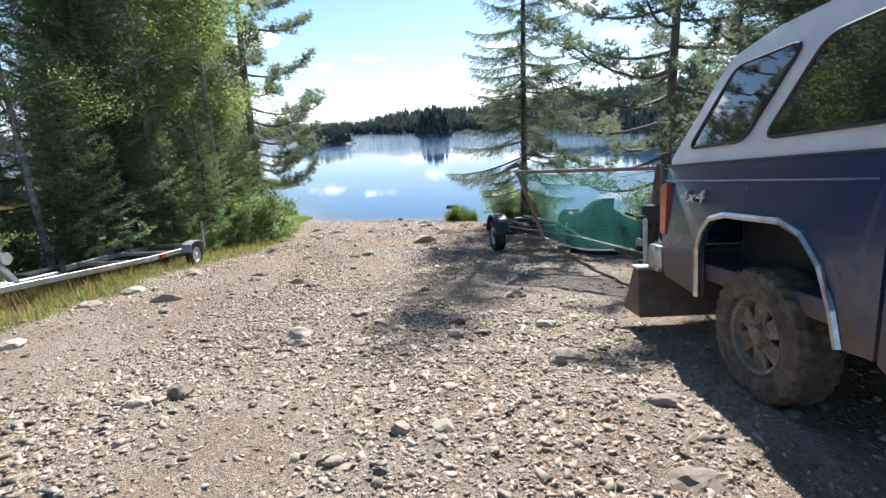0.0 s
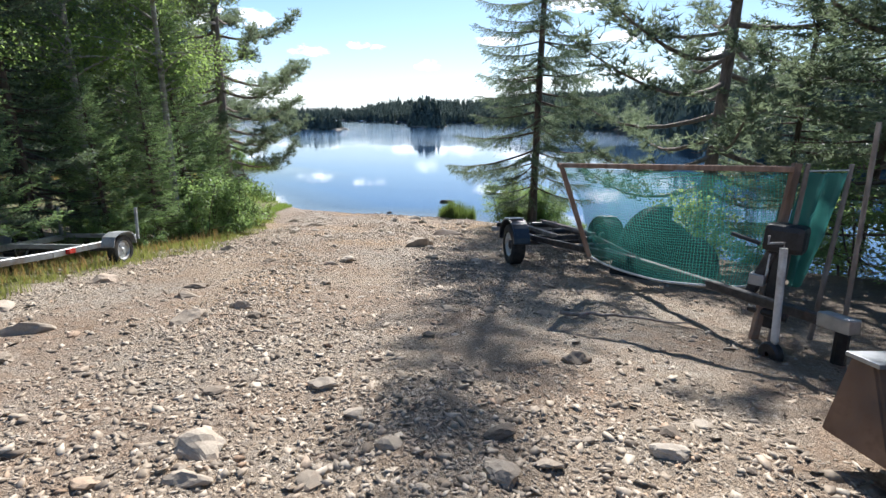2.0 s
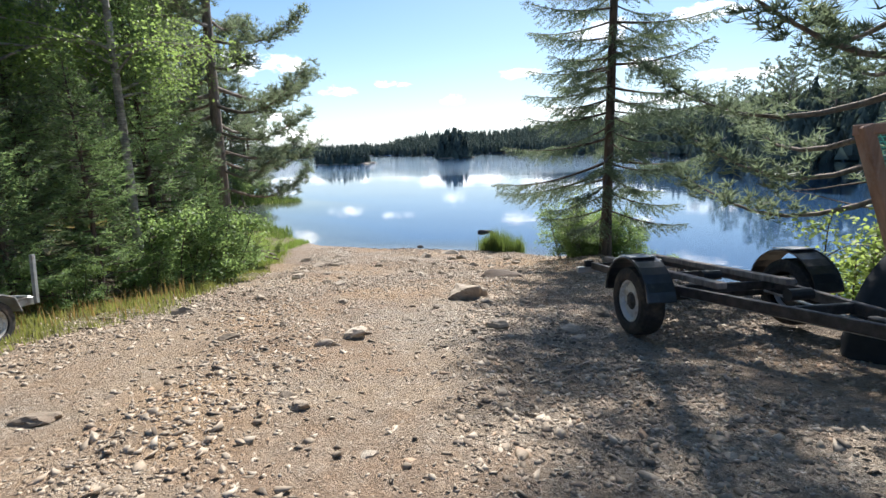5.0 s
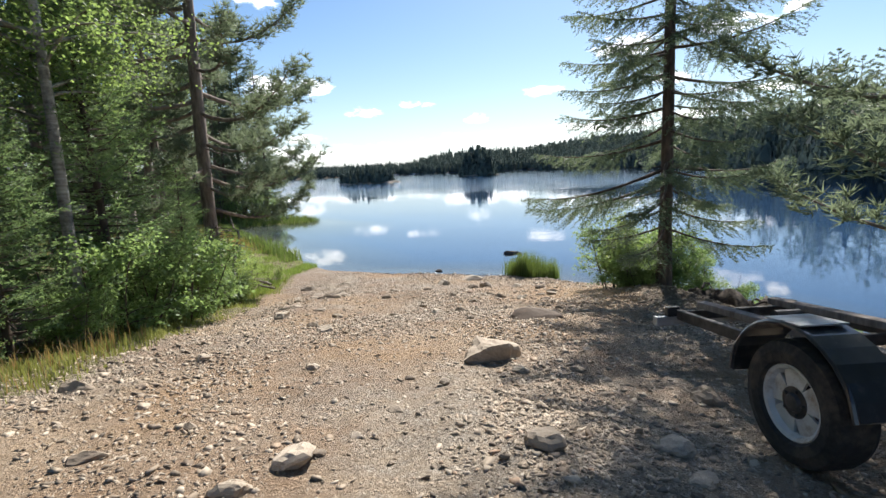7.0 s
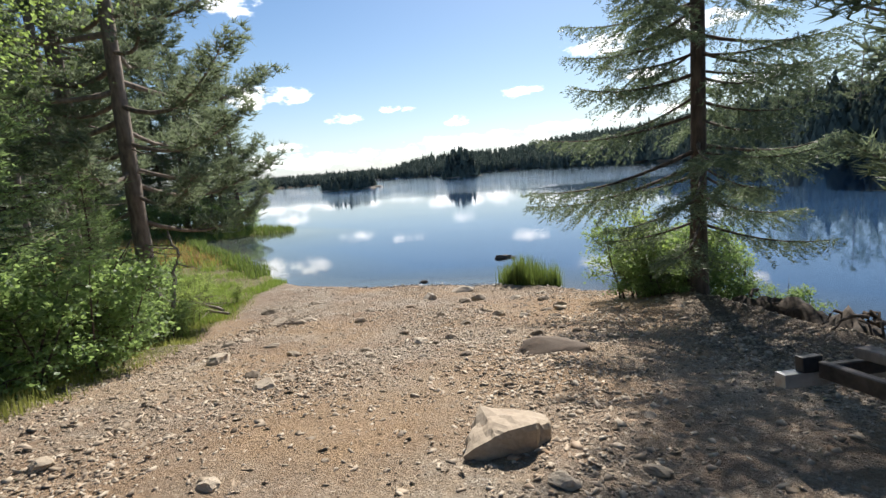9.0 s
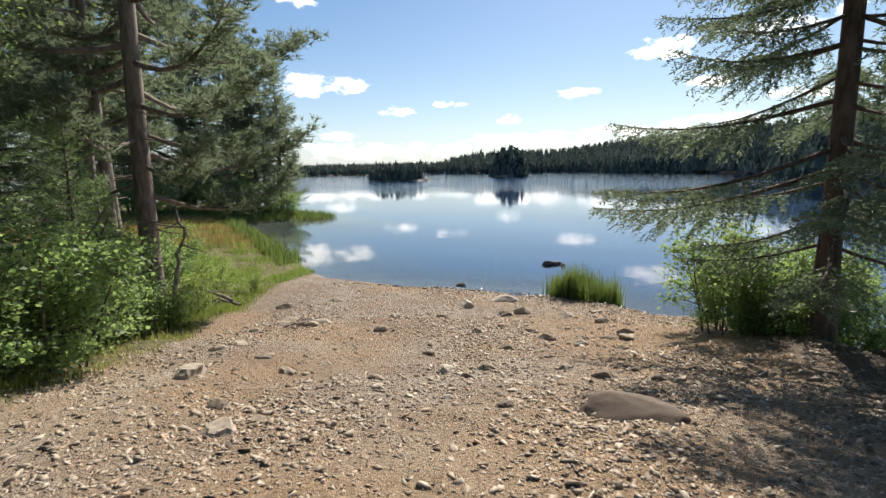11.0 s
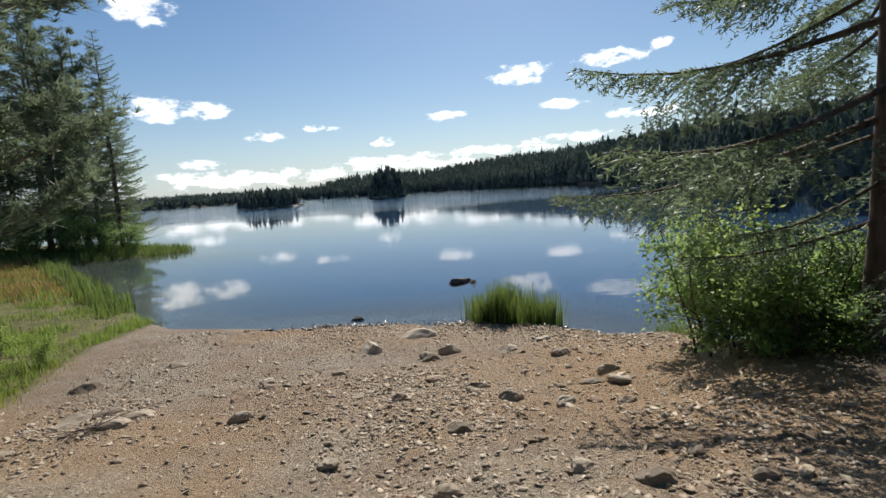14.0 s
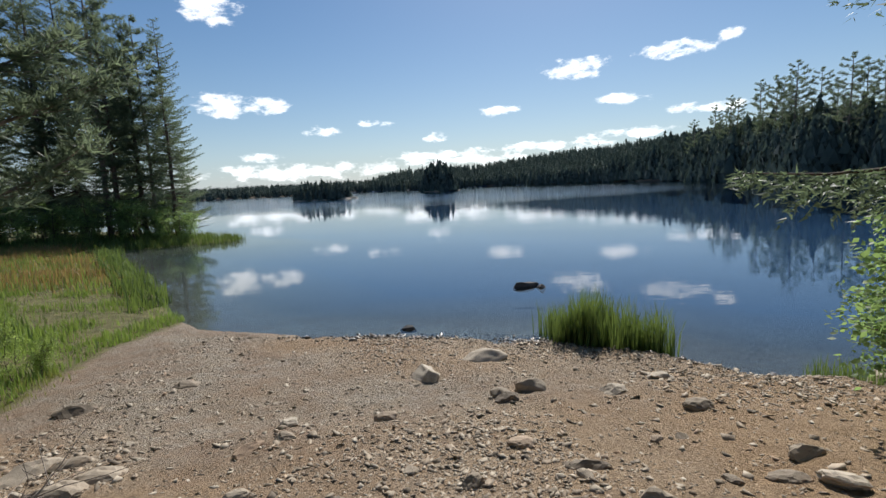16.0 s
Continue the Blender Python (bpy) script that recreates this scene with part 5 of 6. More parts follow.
def build_truck():
    """Navy pickup with a white cap; y runs to its nose, the rear axle stands at the origin."""
    t = empty("pickup_truck", pose(2.89, 2.53, 0.01, 0, 0, 180) @ pose(0, 0, 0, 6.6), "muddy navy pickup truck with white cap, parked on gravel", "truck")
    X = 0.97

    def side_x(z):
        return X - 0.10 * max(0.0, (0.62 - z)) - 0.035 * max(0.0, (z - 1.1) / 0.35) ** 2
    bed = [(-1.10, 0.56), (-1.15, 0.80), (-1.16, 1.40), (-1.13, 1.45), (0.86, 1.45), (0.86, 0.56), (0.68, 0.55), (0.64, 0.72), (0.55, 0.92), (0.42, 1.06), (0.26, 1.115), (-0.26, 1.115),
           (-0.42, 1.08), (-0.53, 0.98), (-0.585, 0.84), (-0.60, 0.50)]
    for s in (1, -1):
        p = part("bed_side", slab(bmesh.new(), bed, (lambda z, s=s: s * side_x(z)), s * 0.05), NAVY, t, "navy bedside splashed with mud")
        arch = [(0.68, 0.55), (0.64, 0.72), (0.55, 0.92), (0.42, 1.06), (0.26, 1.115), (-0.26, 1.115), (-0.42, 1.08), (-0.53, 0.98), (-0.585, 0.84), (-0.60, 0.50)]
        bm = bmesh.new()
        tube(bm, [(s * (side_x(z) + 0.004), y, z) for y, z in arch], 0.021, 6)
        part("arch_trim", bm, CHROME, p, "dull silver wheel arch trim")
        bm = tube(bmesh.new(), [(s * (side_x(0.62) + 0.0), -1.1, 1.335), (s * (side_x(0.62)), 0.84, 1.335)], 0.006, 5)
        part("body_line", bm, NAVY, p)
    txt = bpy.data.curves.new("badge", "FONT")
    txt.body, txt.size, txt.extrude, txt.shear = "4x4", 0.13, 0.006, 0.3
    tob = new("badge_source", txt)
    bpy.context.view_layer.update()
    me = bpy.data.meshes.new_from_object(tob.evaluated_get(bpy.context.evaluated_depsgraph_get()))
    bpy.data.objects.remove(tob)
    me.materials.clear()
    me.materials.append(BADGE)
    badge = part("badge", me, None, t, "silver 4x4 badge")
    badge.matrix_basis = Matrix.Translation((X + 0.003, -0.86, 1.18)) @ Matrix(((0, 0, 1, 0), (1, 0, 0, 0), (0, 1, 0, 0), (0, 0, 0, 1))) @ Matrix.Diagonal((1.75, 1, 1, 1))
    part("bed_floor", box(bmesh.new(), -0.9, 0.9, -1.1, 0.84, 0.62, 0.74, 0.01), NAVY, t)
    part("tailgate", box(bmesh.new(), -0.80, 0.80, -1.17, -1.11, 0.80, 1.44, 0.015), NAVY, t)
    for s in (1, -1):
        bm = bmesh.new()
        out = rounded([(-1.175, 0.90), (-1.175, 1.30), (-1.06, 1.32), (-1.085, 0.90)], 0.02, 3)
        slab(bm, out, lambda z, s=s: s * (X + 0.006), s * 0.20)
        lamp = part("tail_light", bm, RED_LENS, t, "red tail light")
        part("reverse_lens", box(bmesh.new(), s * X - 0.13 if s > 0 else -X, s * X if s > 0 else -X + 0.13, -1.182, -1.17, 1.03, 1.12, 0.004), WHITE_LENS, lamp)
    bm = bmesh.new()
    box(bm, -1.0, 1.0, -1.38, -1.17, 0.56, 0.80, 0.045)
    bumper = part("rear_bumper", bm, CHROME, t, "dusty chrome rear bumper")
    part("step_pad", box(bmesh.new(), -0.95, 0.95, -1.36, -1.20, 0.798, 0.81, 0.004), BLACK, bumper)
    # steel tray hanging behind the bumper
    bm = bmesh.new()
    for s in (1, -1):
        vs = [(1.04, -1.52, 0.53), (1.10, -1.55, 0.13), (1.10, -1.30, 0.13), (1.04, -1.27, 0.53)]
    a = [bm.verts.new(v) for v in ((1.05, -1.55, 0.56), (1.13, -1.58, 0.17), (-1.13, -1.58, 0.17), (-1.05, -1.55, 0.56))]
    b = [bm.verts.new(v) for v in ((1.05, -1.42, 0.56), (1.13, -1.20, 0.17), (-1.13, -1.20, 0.17), (-1.05, -1.42, 0.56))]
    bm.faces.new(a)
    bm.faces.new(b[::-1])
    for k in range(4):
        bm.faces.new((a[k], b[k], b[(k + 1) % 4], a[(k + 1) % 4]))
    bmesh.ops.bevel(bm, geom=bm.edges[:], offset=0.012, segments=2, affect="EDGES")
    flap = part("rear_flap", bm, MUD_STEEL, t, "mud-brown steel flap under the rear bumper")
    part("flap_rail", box(bmesh.new(), -1.06, 1.07, -1.56, -1.38, 0.553, 0.575, 0.004), GALV, flap)
    # cap
    prof = rounded([(-1.13, 1.46), (-0.50, 2.13), (-0.10, 2.20), (0.94, 2.22), (0.94, 1.46)], 0.10, 4)

    def cap_x(z):
        return 0.93 - 0.13 * max(0, (z - 1.46) / 0.76) ** 1.2
    bm = bmesh.new()
    L = [bm.verts.new((cap_x(z), y, z)) for y, z in prof]
    R = [bm.verts.new((-cap_x(z), y, z)) for y, z in prof]
    bm.faces.new(L)
    bm.faces.new(R[::-1])
    for k in range(len(prof)):
        bm.faces.new((L[k], R[k], R[(k + 1) % len(prof)], L[(k + 1) % len(prof)]))
    cap = part("cap", bm, WHITE_CAP, t, "white fibreglass bed cap")
    part("cap_seal", box(bmesh.new(), -0.945, 0.945, -1.14, 0.88, 1.448, 1.462, 0.003), BLACK, cap)
    for s in (1, -1):
        for pts in ([(-0.83, 1.57), (-0.40, 2.06), (0.20, 2.06), (-0.17, 1.57)], [(0.02, 1.57), (0.36, 2.04), (0.85, 2.06), (0.85, 1.57)]):
            o = rounded(pts, 0.09, 5)
            pane = part("cap_window", slab(bmesh.new(), o, lambda z, s=s: s * (cap_x(z) + 0.006), s * 0.012), TINTED, cap, "tinted side window")
            ring = [(s * (cap_x(z) + 0.006), y, z) for y, z in o]
            part("gasket", tube(bmesh.new(), ring + ring[:1], 0.010, 5), BLACK, pane)
    # cab, hood and nose
    cab = [(0.88, 0.55), (0.88, 1.46), (2.75, 1.42), (3.05, 1.30), (4.36, 1.18), (4.52, 1.00), (4.54, 0.56), (4.16, 0.54), (4.10, 0.80), (3.98, 0.98), (3.80, 1.06), (3.48, 1.06), (3.30, 0.98), (3.18, 0.80), (3.12, 0.50), (2.7, 0.46), (1.0, 0.48)]
    for s in (1, -1):
        p = part("cab_side", slab(bmesh.new(), cab, (lambda z, s=s: s * side_x(z)), s * 0.05), NAVY, t)
        for y0, y1 in ((0.96, 1.75), (1.79, 2.82)):
            o = rounded([(y0, 0.56), (y0, 1.42), (y1, 1.41), (y1, 0.56)], 0.05, 3)
            d = part("door", slab(bmesh.new(), o, lambda z, s=s: s * (side_x(z) + 0.004), s * 0.02), NAVY, t)
            part("door_handle", box(bmesh.new(), s * X - 0.005 if s > 0 else -X - 0.03, s * X + 0.03 if s > 0 else -X + 0.005, y0 + 0.06, y0 + 0.22, 1.18, 1.23, 0.008), BLACK, d)
        part("mirror", box(bmesh.new(), s * 1.0 - (0 if s > 0 else 0.2), s * 1.0 + (0.2 if s > 0 else 0), 2.48, 2.56, 1.40, 1.62, 0.03), BLACK, t)
        part("headlight", box(bmesh.new(), 0.55 if s > 0 else -0.93, 0.93 if s > 0 else -0.55, 4.46, 4.545, 0.86, 1.06, 0.02), WHITE_LENS, t)
    roof = rounded([(0.90, 1.44), (1.0, 1.88), (1.2, 1.94), (2.2, 1.94), (2.9, 1.42)], 0.10, 4)
    bm = bmesh.new()

    def cab_x(z):
        return 0.925 - 0.20 * max(0, (z - 1.42) / 0.52)
    L = [bm.verts.new((cab_x(z), y, z)) for y, z in roof]
    R = [bm.verts.new((-cab_x(z), y, z)) for y, z in roof]
    bm.faces.new(L)
    bm.faces.new(R[::-1])
    for k in range(len(roof)):
        bm.faces.new((L[k], R[k], R[(k + 1) % len(roof)], L[(k + 1) % len(roof)]))
    greenhouse = part("cab_roof", bm, NAVY, t)
    for s in (1, -1):
        for pts in ([(1.04, 1.47), (1.10, 1.84), (1.70, 1.86), (1.72, 1.47)], [(1.80, 1.47), (1.80, 1.86), (2.20, 1.86), (2.66, 1.47)]):
            part("side_window", slab(bmesh.new(), rounded(pts, 0.04, 3), lambda z, s=s: s * (cab_x(z) + 0.004), s * 0.01), TINTED, greenhouse)
    bm = bmesh.new()
    vs = [bm.verts.new(v) for v in ((-0.84, 2.83, 1.49), (0.84, 2.83, 1.49), (0.72, 2.29, 1.90), (-0.72, 2.29, 1.90))]
    f = bm.faces.new(vs)
    bmesh.ops.solidify(bm, geom=[f], thickness=0.02)
    part("windshield", bm, TINTED, greenhouse)
    bm = bmesh.new()
    hood = [(2.78, 1.40), (3.05, 1.33), (4.34, 1.205), (4.50, 1.08), (4.50, 0.56), (2.78, 0.56)]
    slab(bm, hood, lambda z: 0.90, 1.80)
    part("hood", bm, NAVY, t)
    part("grille", box(bmesh.new(), -0.55, 0.55, 4.48, 4.55, 0.80, 1.06, 0.02), BLACK, t)
    part("front_bumper", box(bmesh.new(), -0.98, 0.98, 4.44, 4.66, 0.48, 0.74, 0.05), CHROME, t)
    part("chassis", box(bmesh.new(), -0.45, 0.45, -1.1, 4.3, 0.42, 0.60, 0.02), RUSTY, t)
    part("inner_arch", box(bmesh.new(), -0.62, 0.62, -0.64, 0.66, 0.55, 1.10, 0.02), BLACK, t)
    part("rear_axle", tube(bmesh.new(), [(-0.75, 0, 0.40), (0.75, 0, 0.40)], 0.06, 10), RUSTY, t)
    for s in (1, -1):
        wheel(t, s * 0.83, 0.03, 0.405, 0.405, 0.26, 0.235, MUD_RUBBER, MUD_ALLOY, s, 6, 30)
        wheel(t, s * 0.83, 3.64, 0.405, 0.405, 0.26, 0.235, MUD_RUBBER, MUD_ALLOY, s, 6, 30)
    return t


def build_car():
    """Silver estate car with its tail to the trailer; y runs to its nose."""
    t = empty("parked_car", pose(-6.05, 3.75, h1(-6.05, 3.75) + 0.02, 0, 0, 180) @ pose(0, 0, 0, 6.4), "silver car with red tail lights parked by the verge", "car")
    X = 0.90
    body = rounded([(-1.05, 0.50), (-1.10, 0.92), (-1.02, 1.05), (2.75, 1.02), (3.55, 0.86), (3.68, 0.60), (3.60, 0.32), (-0.95, 0.32)], 0.10, 4)
    arches = []
    bm = slab(bmesh.new(), body, lambda z: X - 0.05 * abs(z - 0.7), 2 * X - 0.1)
    for v in bm.verts:
        if v.co.x < 0:
            v.co.x = -(X - 0.05 * abs(v.co.z - 0.7))
    part("body", bm, SILVER_CAR, t)
    roof = rounded([(-1.0, 1.04), (-0.82, 1.55), (-0.5, 1.62), (1.3, 1.60), (2.15, 1.03)], 0.12, 4)

    def gx(z):
        return X - 0.04 - 0.22 * (z - 1.04) / 0.58
    bm = bmesh.new()
    L = [bm.verts.new((gx(z), y, z)) for y, z in roof]
    R = [bm.verts.new((-gx(z), y, z)) for y, z in roof]
    bm.faces.new(L)
    bm.faces.new(R[::-1])
    for k in range(len(roof)):
        bm.faces.new((L[k], R[k], R[(k + 1) % len(roof)], L[(k + 1) % len(roof)]))
    top = part("cabin", bm, SILVER_CAR, t)
    for s in (1, -1):
        for pts in ([(-0.80, 1.09), (-0.66, 1.50), (0.15, 1.53), (0.15, 1.09)], [(0.22, 1.09), (0.22, 1.53), (1.22, 1.52), (1.90, 1.09)]):
            part("side_window", slab(bmesh.new(), rounded(pts, 0.05, 3), lambda z, s=s: s * (gx(z) + 0.004), s * 0.01), TINTED, top)
        o = rounded([(-1.125, 0.84), (-1.10, 1.10), (-1.0, 1.36), (-0.90, 1.36), (-0.93, 0.84)], 0.04, 3)
        part("tail_light", slab(bmesh.new(), o, lambda z, s=s: s * (X - 0.02 - 0.08 * max(0, z - 1.0)), s * 0.16), RED_LENS, t, "red tail light")
        for y in (0.0, 2.65):
            wheel(t, s * 0.76, y, 0.33, 0.33, 0.20, 0.205, RUBBER, WHITE_RIM, s, 5)
    part("rear_bumper", box(bmesh.new(), -0.93, 0.93, -1.24, -0.98, 0.42, 0.80, 0.07), SILVER_CAR, t)
    part("hitch", box(bmesh.new(), -0.03, 0.03, -1.42, -1.1, 0.36, 0.42, 0.005), BLACK, t)
    return t


def build_left_trailer():
    """Galvanised boat trailer; y runs to its coupler, the axle's middle stands at the origin on the ground."""
    ox, oy = -5.98, 9.67
    gz = h1(ox, oy)
    t = empty("boat_trailer", Matrix.Translation((ox, oy, gz - 0.03)) @ pose(0, 0, 0, 0, 0, 180) @ pose(0, 0, 0, 6.0), "empty galvanised boat trailer hitched beside the grass", "trailer")
    z = 0.36
    for s in (1, -1):
        bm = bmesh.new()
        bar(bm, (s * 0.60, -0.75, z), (s * 0.56, 1.1, z), 0.05, 0.09)
        bar(bm, (s * 0.56, 1.1, z), (s * 0.03, 4.35, z + 0.04), 0.05, 0.09)
        part("side_rail", bm, GALV, t)
        wheel(t, s * 0.80, 0, 0.25, 0.25, 0.13, 0.155, RUBBER, WHITE_RIM, s, 4)
        bm = bmesh.new()
        fend = [(0.30, 0.34), (0.24, 0.49), (0.10, 0.545), (-0.10, 0.545), (-0.24, 0.49), (-0.30, 0.34)]
        inn = [(y * 0.965, zz - 0.012) for y, zz in fend][::-1]
        slab(bm, fend + inn, lambda q, s=s: s * 0.89, s * 0.20)
        part("fender", bm, GALV, t)
        part("guide_post", box(bmesh.new(), s * 0.66 - 0.02, s * 0.66 + 0.02, -0.74, -0.70, 0.33, 0.88, 0.004), GALV, t)
        part("marker_light", box(bmesh.new(), s * 0.615 - 0.03, s * 0.615 + 0.03, 0.75, 0.88, 0.33, 0.40, 0.008), RED_LENS, t)
    for y in (-0.72, 0.5, 1.6):
        w = 0.58 if y < 1.2 else 0.47
        part("cross_member", bar(bmesh.new(), (-w, y, z + 0.02), (w, y, z + 0.02), 0.05, 0.07), GALV, t)
    part("axle", bar(bmesh.new(), (-0.72, 0, 0.26), (0.72, 0, 0.26), 0.05, 0.05), RUSTY, t)
    part("tongue", bar(bmesh.new(), (0, 2.6, z + 0.03), (0, 4.75, z + 0.06), 0.08, 0.09), GALV, t)
    part("coupler", box(bmesh.new(), -0.05, 0.05, 4.70, 4.95, z + 0.02, z + 0.12, 0.015), GALV, t)
    post = part("winch_post", bar(bmesh.new(), (0, 3.35, z + 0.05), (0, 3.80, z + 0.62), 0.08, 0.09), GALV, t)
    w = lathe(bmesh.new(), [(-0.05, 0.001), (-0.05, 0.09), (-0.035, 0.09), (-0.035, 0.05), (0.035, 0.05), (0.035, 0.09), (0.05, 0.09), (0.05, 0.001)], 20)
    bmesh.ops.translate(w, verts=w.verts, vec=(0, 3.48, z + 0.42))
    part("winch_drum", w, GALV, post)
    part("crank", tube(bmesh.new(), [(0.06, 3.48, z + 0.42), (0.10, 3.48, z + 0.42), (0.10, 3.36, z + 0.58), (0.18, 3.36, z + 0.58)], 0.012, 6), GALV, post)
    part("bow_roller", tube(bmesh.new(), [(-0.06, 2.55, z + 0.11), (0.06, 2.55, z + 0.11)], 0.06, 12), BLACK, t)
    part("spare_pad", box(bmesh.new(), 0.06, 0.28, 2.55, 3.10, z + 0.06, z + 0.13, 0.03), BLACK, t)
    for k in range(3):
        bm = tube(bmesh.new(), [(0.02 + 0.02 * k, 4.6 + 0.03 * k, z - 0.02), (0.05, 4.7, z - 0.14), (0.03 - 0.03 * k, 4.85, z - 0.03)], 0.010, 5)
        part("safety_chain", bm, RUSTY, t)
    return t


def build_right_trailer():
    """Dark steel boat trailer; y runs to its coupler, the axle's middle stands at the origin on the ground."""
    ox, oy = 2.06, 10.08
    t = empty("boat_trailer", Matrix.Translation((ox, oy, h1(ox, oy) + 0.02)) @ pose(0, 0, 0, 0, 0, 180 + 7.6) @ pose(0, 0, 0, 6.5), "empty dark steel boat trailer with black fenders under trees", "trailer")
    z = 0.46
    for s in (1, -1):
        bm = bmesh.new()
        bar(bm, (s * 0.52, -1.85, z), (s * 0.52, 0.15, z), 0.05, 0.09)
        bar(bm, (s * 0.52, 0.15, z), (s * 0.05, 2.3, z), 0.05, 0.09)
        part("side_rail", bm, RUSTY, t)
        wheel(t, s * 0.83, 0, 0.345, 0.345, 0.215, 0.205, RUBBER, WHITE_RIM, s, 5, 0, RUSTY)
        fend = [(0.44 * math.cos(a), 0.36 + 0.425 * math.sin(a)) for a in np.linspace(0.12, math.pi - 0.12, 15)]
        inn = [(y * 0.97, zz - 0.012) for y, zz in fend][::-1]
        f = part("fender", slab(bmesh.new(), fend + inn, lambda q, s=s: s * 0.955, s * 0.27), BLACK_PAINT, t, "black steel fender")
        rim = [(s * 0.955, y, zz) for y, zz in fend]
        part("fender_lip", tube(bmesh.new(), rim, 0.014, 6), BLACK_PAINT, f)
        part("fender_step", box(bmesh.new(), s * 0.83 - 0.13, s * 0.83 + 0.13, -0.13, 0.13, 0.785, 0.795, 0.003), GALV, f)
        part("bunk", box(bmesh.new(), s * 0.33 - 0.05, s * 0.33 + 0.05, -1.8, 0.55, z + 0.06, z + 0.12, 0.012), DEAD_WOOD, t)
        part("rear_light", box(bmesh.new(), s * 0.56 - 0.06, s * 0.56 + 0.06, -1.92, -1.86, z - 0.02, z + 0.07, 0.008), BLACK, t)
        part("tie_rod", tube(bmesh.new(), [(s * 0.44, 0.1, z - 0.07), (s * 0.06, 2.0, z - 0.06)], 0.012, 6), GALV, t)
    for y, half in ((-1.83, 0.5), (-0.7, 0.5), (0.12, 0.5), (1.2, 0.27)):
        part("cross_member", bar(bmesh.new(), (-half, y, z - 0.005), (half, y, z - 0.005), 0.05, 0.08), RUSTY, t)
    part("rear_beam", box(bmesh.new(), -0.72, 0.72, -1.95, -1.87, z - 0.10, z - 0.02, 0.006), GALV, t)
    part("axle", bar(bmesh.new(), (-0.75, 0, 0.36), (0.75, 0, 0.36), 0.06, 0.06), RUSTY, t)
    for k in range(3):
        part("keel_roller", tube(bmesh.new(), [(-0.1, -1.2 + 1.1 * k, z + 0.08), (0.1, -1.2 + 1.1 * k, z + 0.08)], 0.05, 12), BLACK, t)
    part("tongue", bar(bmesh.new(), (0, 1.6, z), (0, 4.95, z), 0.075, 0.08), RUSTY, t)
    part("coupler", box(bmesh.new(), -0.05, 0.05, 4.9, 5.15, z - 0.04, z + 0.07, 0.015), GALV, t)
    jack = part("jack", tube(bmesh.new(), [(0.10, 4.62, 0.20), (0.10, 4.62, 0.95)], 0.028, 10), WHITE_PAINT, t, "white swivel jack post")
    part("jack_inner_tube", tube(bmesh.new(), [(0.10, 4.62, 0.08), (0.10, 4.62, 0.22)], 0.020, 8), GALV, jack)
    w = lathe(bmesh.new(), [(-0.04, 0.02), (-0.04, 0.085), (-0.02, 0.10), (0.02, 0.10), (0.04, 0.085), (0.04, 0.02)], 18)
    bmesh.ops.translate(w, verts=w.verts, vec=(0.10, 4.60, 0.09))
    part("jack_wheel", w, BLACK, jack)
    part("jack_crank", tube(bmesh.new(), [(0.10, 4.62, 0.95), (0.10, 4.62, 0.99), (0.24, 4.62, 0.99), (0.24, 4.62, 1.05)], 0.010, 6), GALV, jack)
    stand = part("winch_post", bar(bmesh.new(), (-0.10, 4.1, z), (-0.16, 4.25, z + 0.40), 0.07, 0.08), RUSTY, t)
    return t


truck = build_truck()
car = build_car()
left_trailer = build_left_trailer()
right_trailer = build_right_trailer()


def build_outboard():
    """Small outboard motor clamped on the trailer's winch post."""
    m = right_trailer.matrix_basis @ Matrix.Translation((-0.22, 4.26, 0.60))
    t = empty("outboard_motor", Matrix.Translation(m.translation) @ pose(0, 0, 0, 0, 0, 40), "small black outboard motor hung on the trailer's front post", "motor")
    bm = bmesh.new()
    box(bm, -0.10, 0.10, -0.15, 0.15, 0.26, 0.50, 0.05)
    part("cowl", bm, BLACK, t, "black engine cowl")
    part("midsection", box(bmesh.new(), -0.045, 0.045, -0.05, 0.07, -0.22, 0.28, 0.02), BLACK, t)
    part("label_plate", box(bmesh.new(), -0.08, 0.06, 0.07, 0.082, 0.04, 0.24, 0.003), WHITE_PAINT, t, "pale grey plate")
    part("gearcase", tube(bmesh.new(), [(0, -0.12, -0.30), (0, 0.18, -0.30)], 0.05, 10, 0.03), BLACK, t)
    part("skeg", box(bmesh.new(), -0.008, 0.008, -0.05, 0.12, -0.44, -0.30, 0.002), BLACK, t)
    part("clamp", box(bmesh.new(), -0.09, 0.09, 0.08, 0.20, -0.06, 0.04, 0.01), GALV, t)
    part("tiller", tube(bmesh.new(), [(0, 0.18, 0.30), (0.02, 0.42, 0.34)], 0.02, 8), BLACK, t)
    return t


build_outboard()


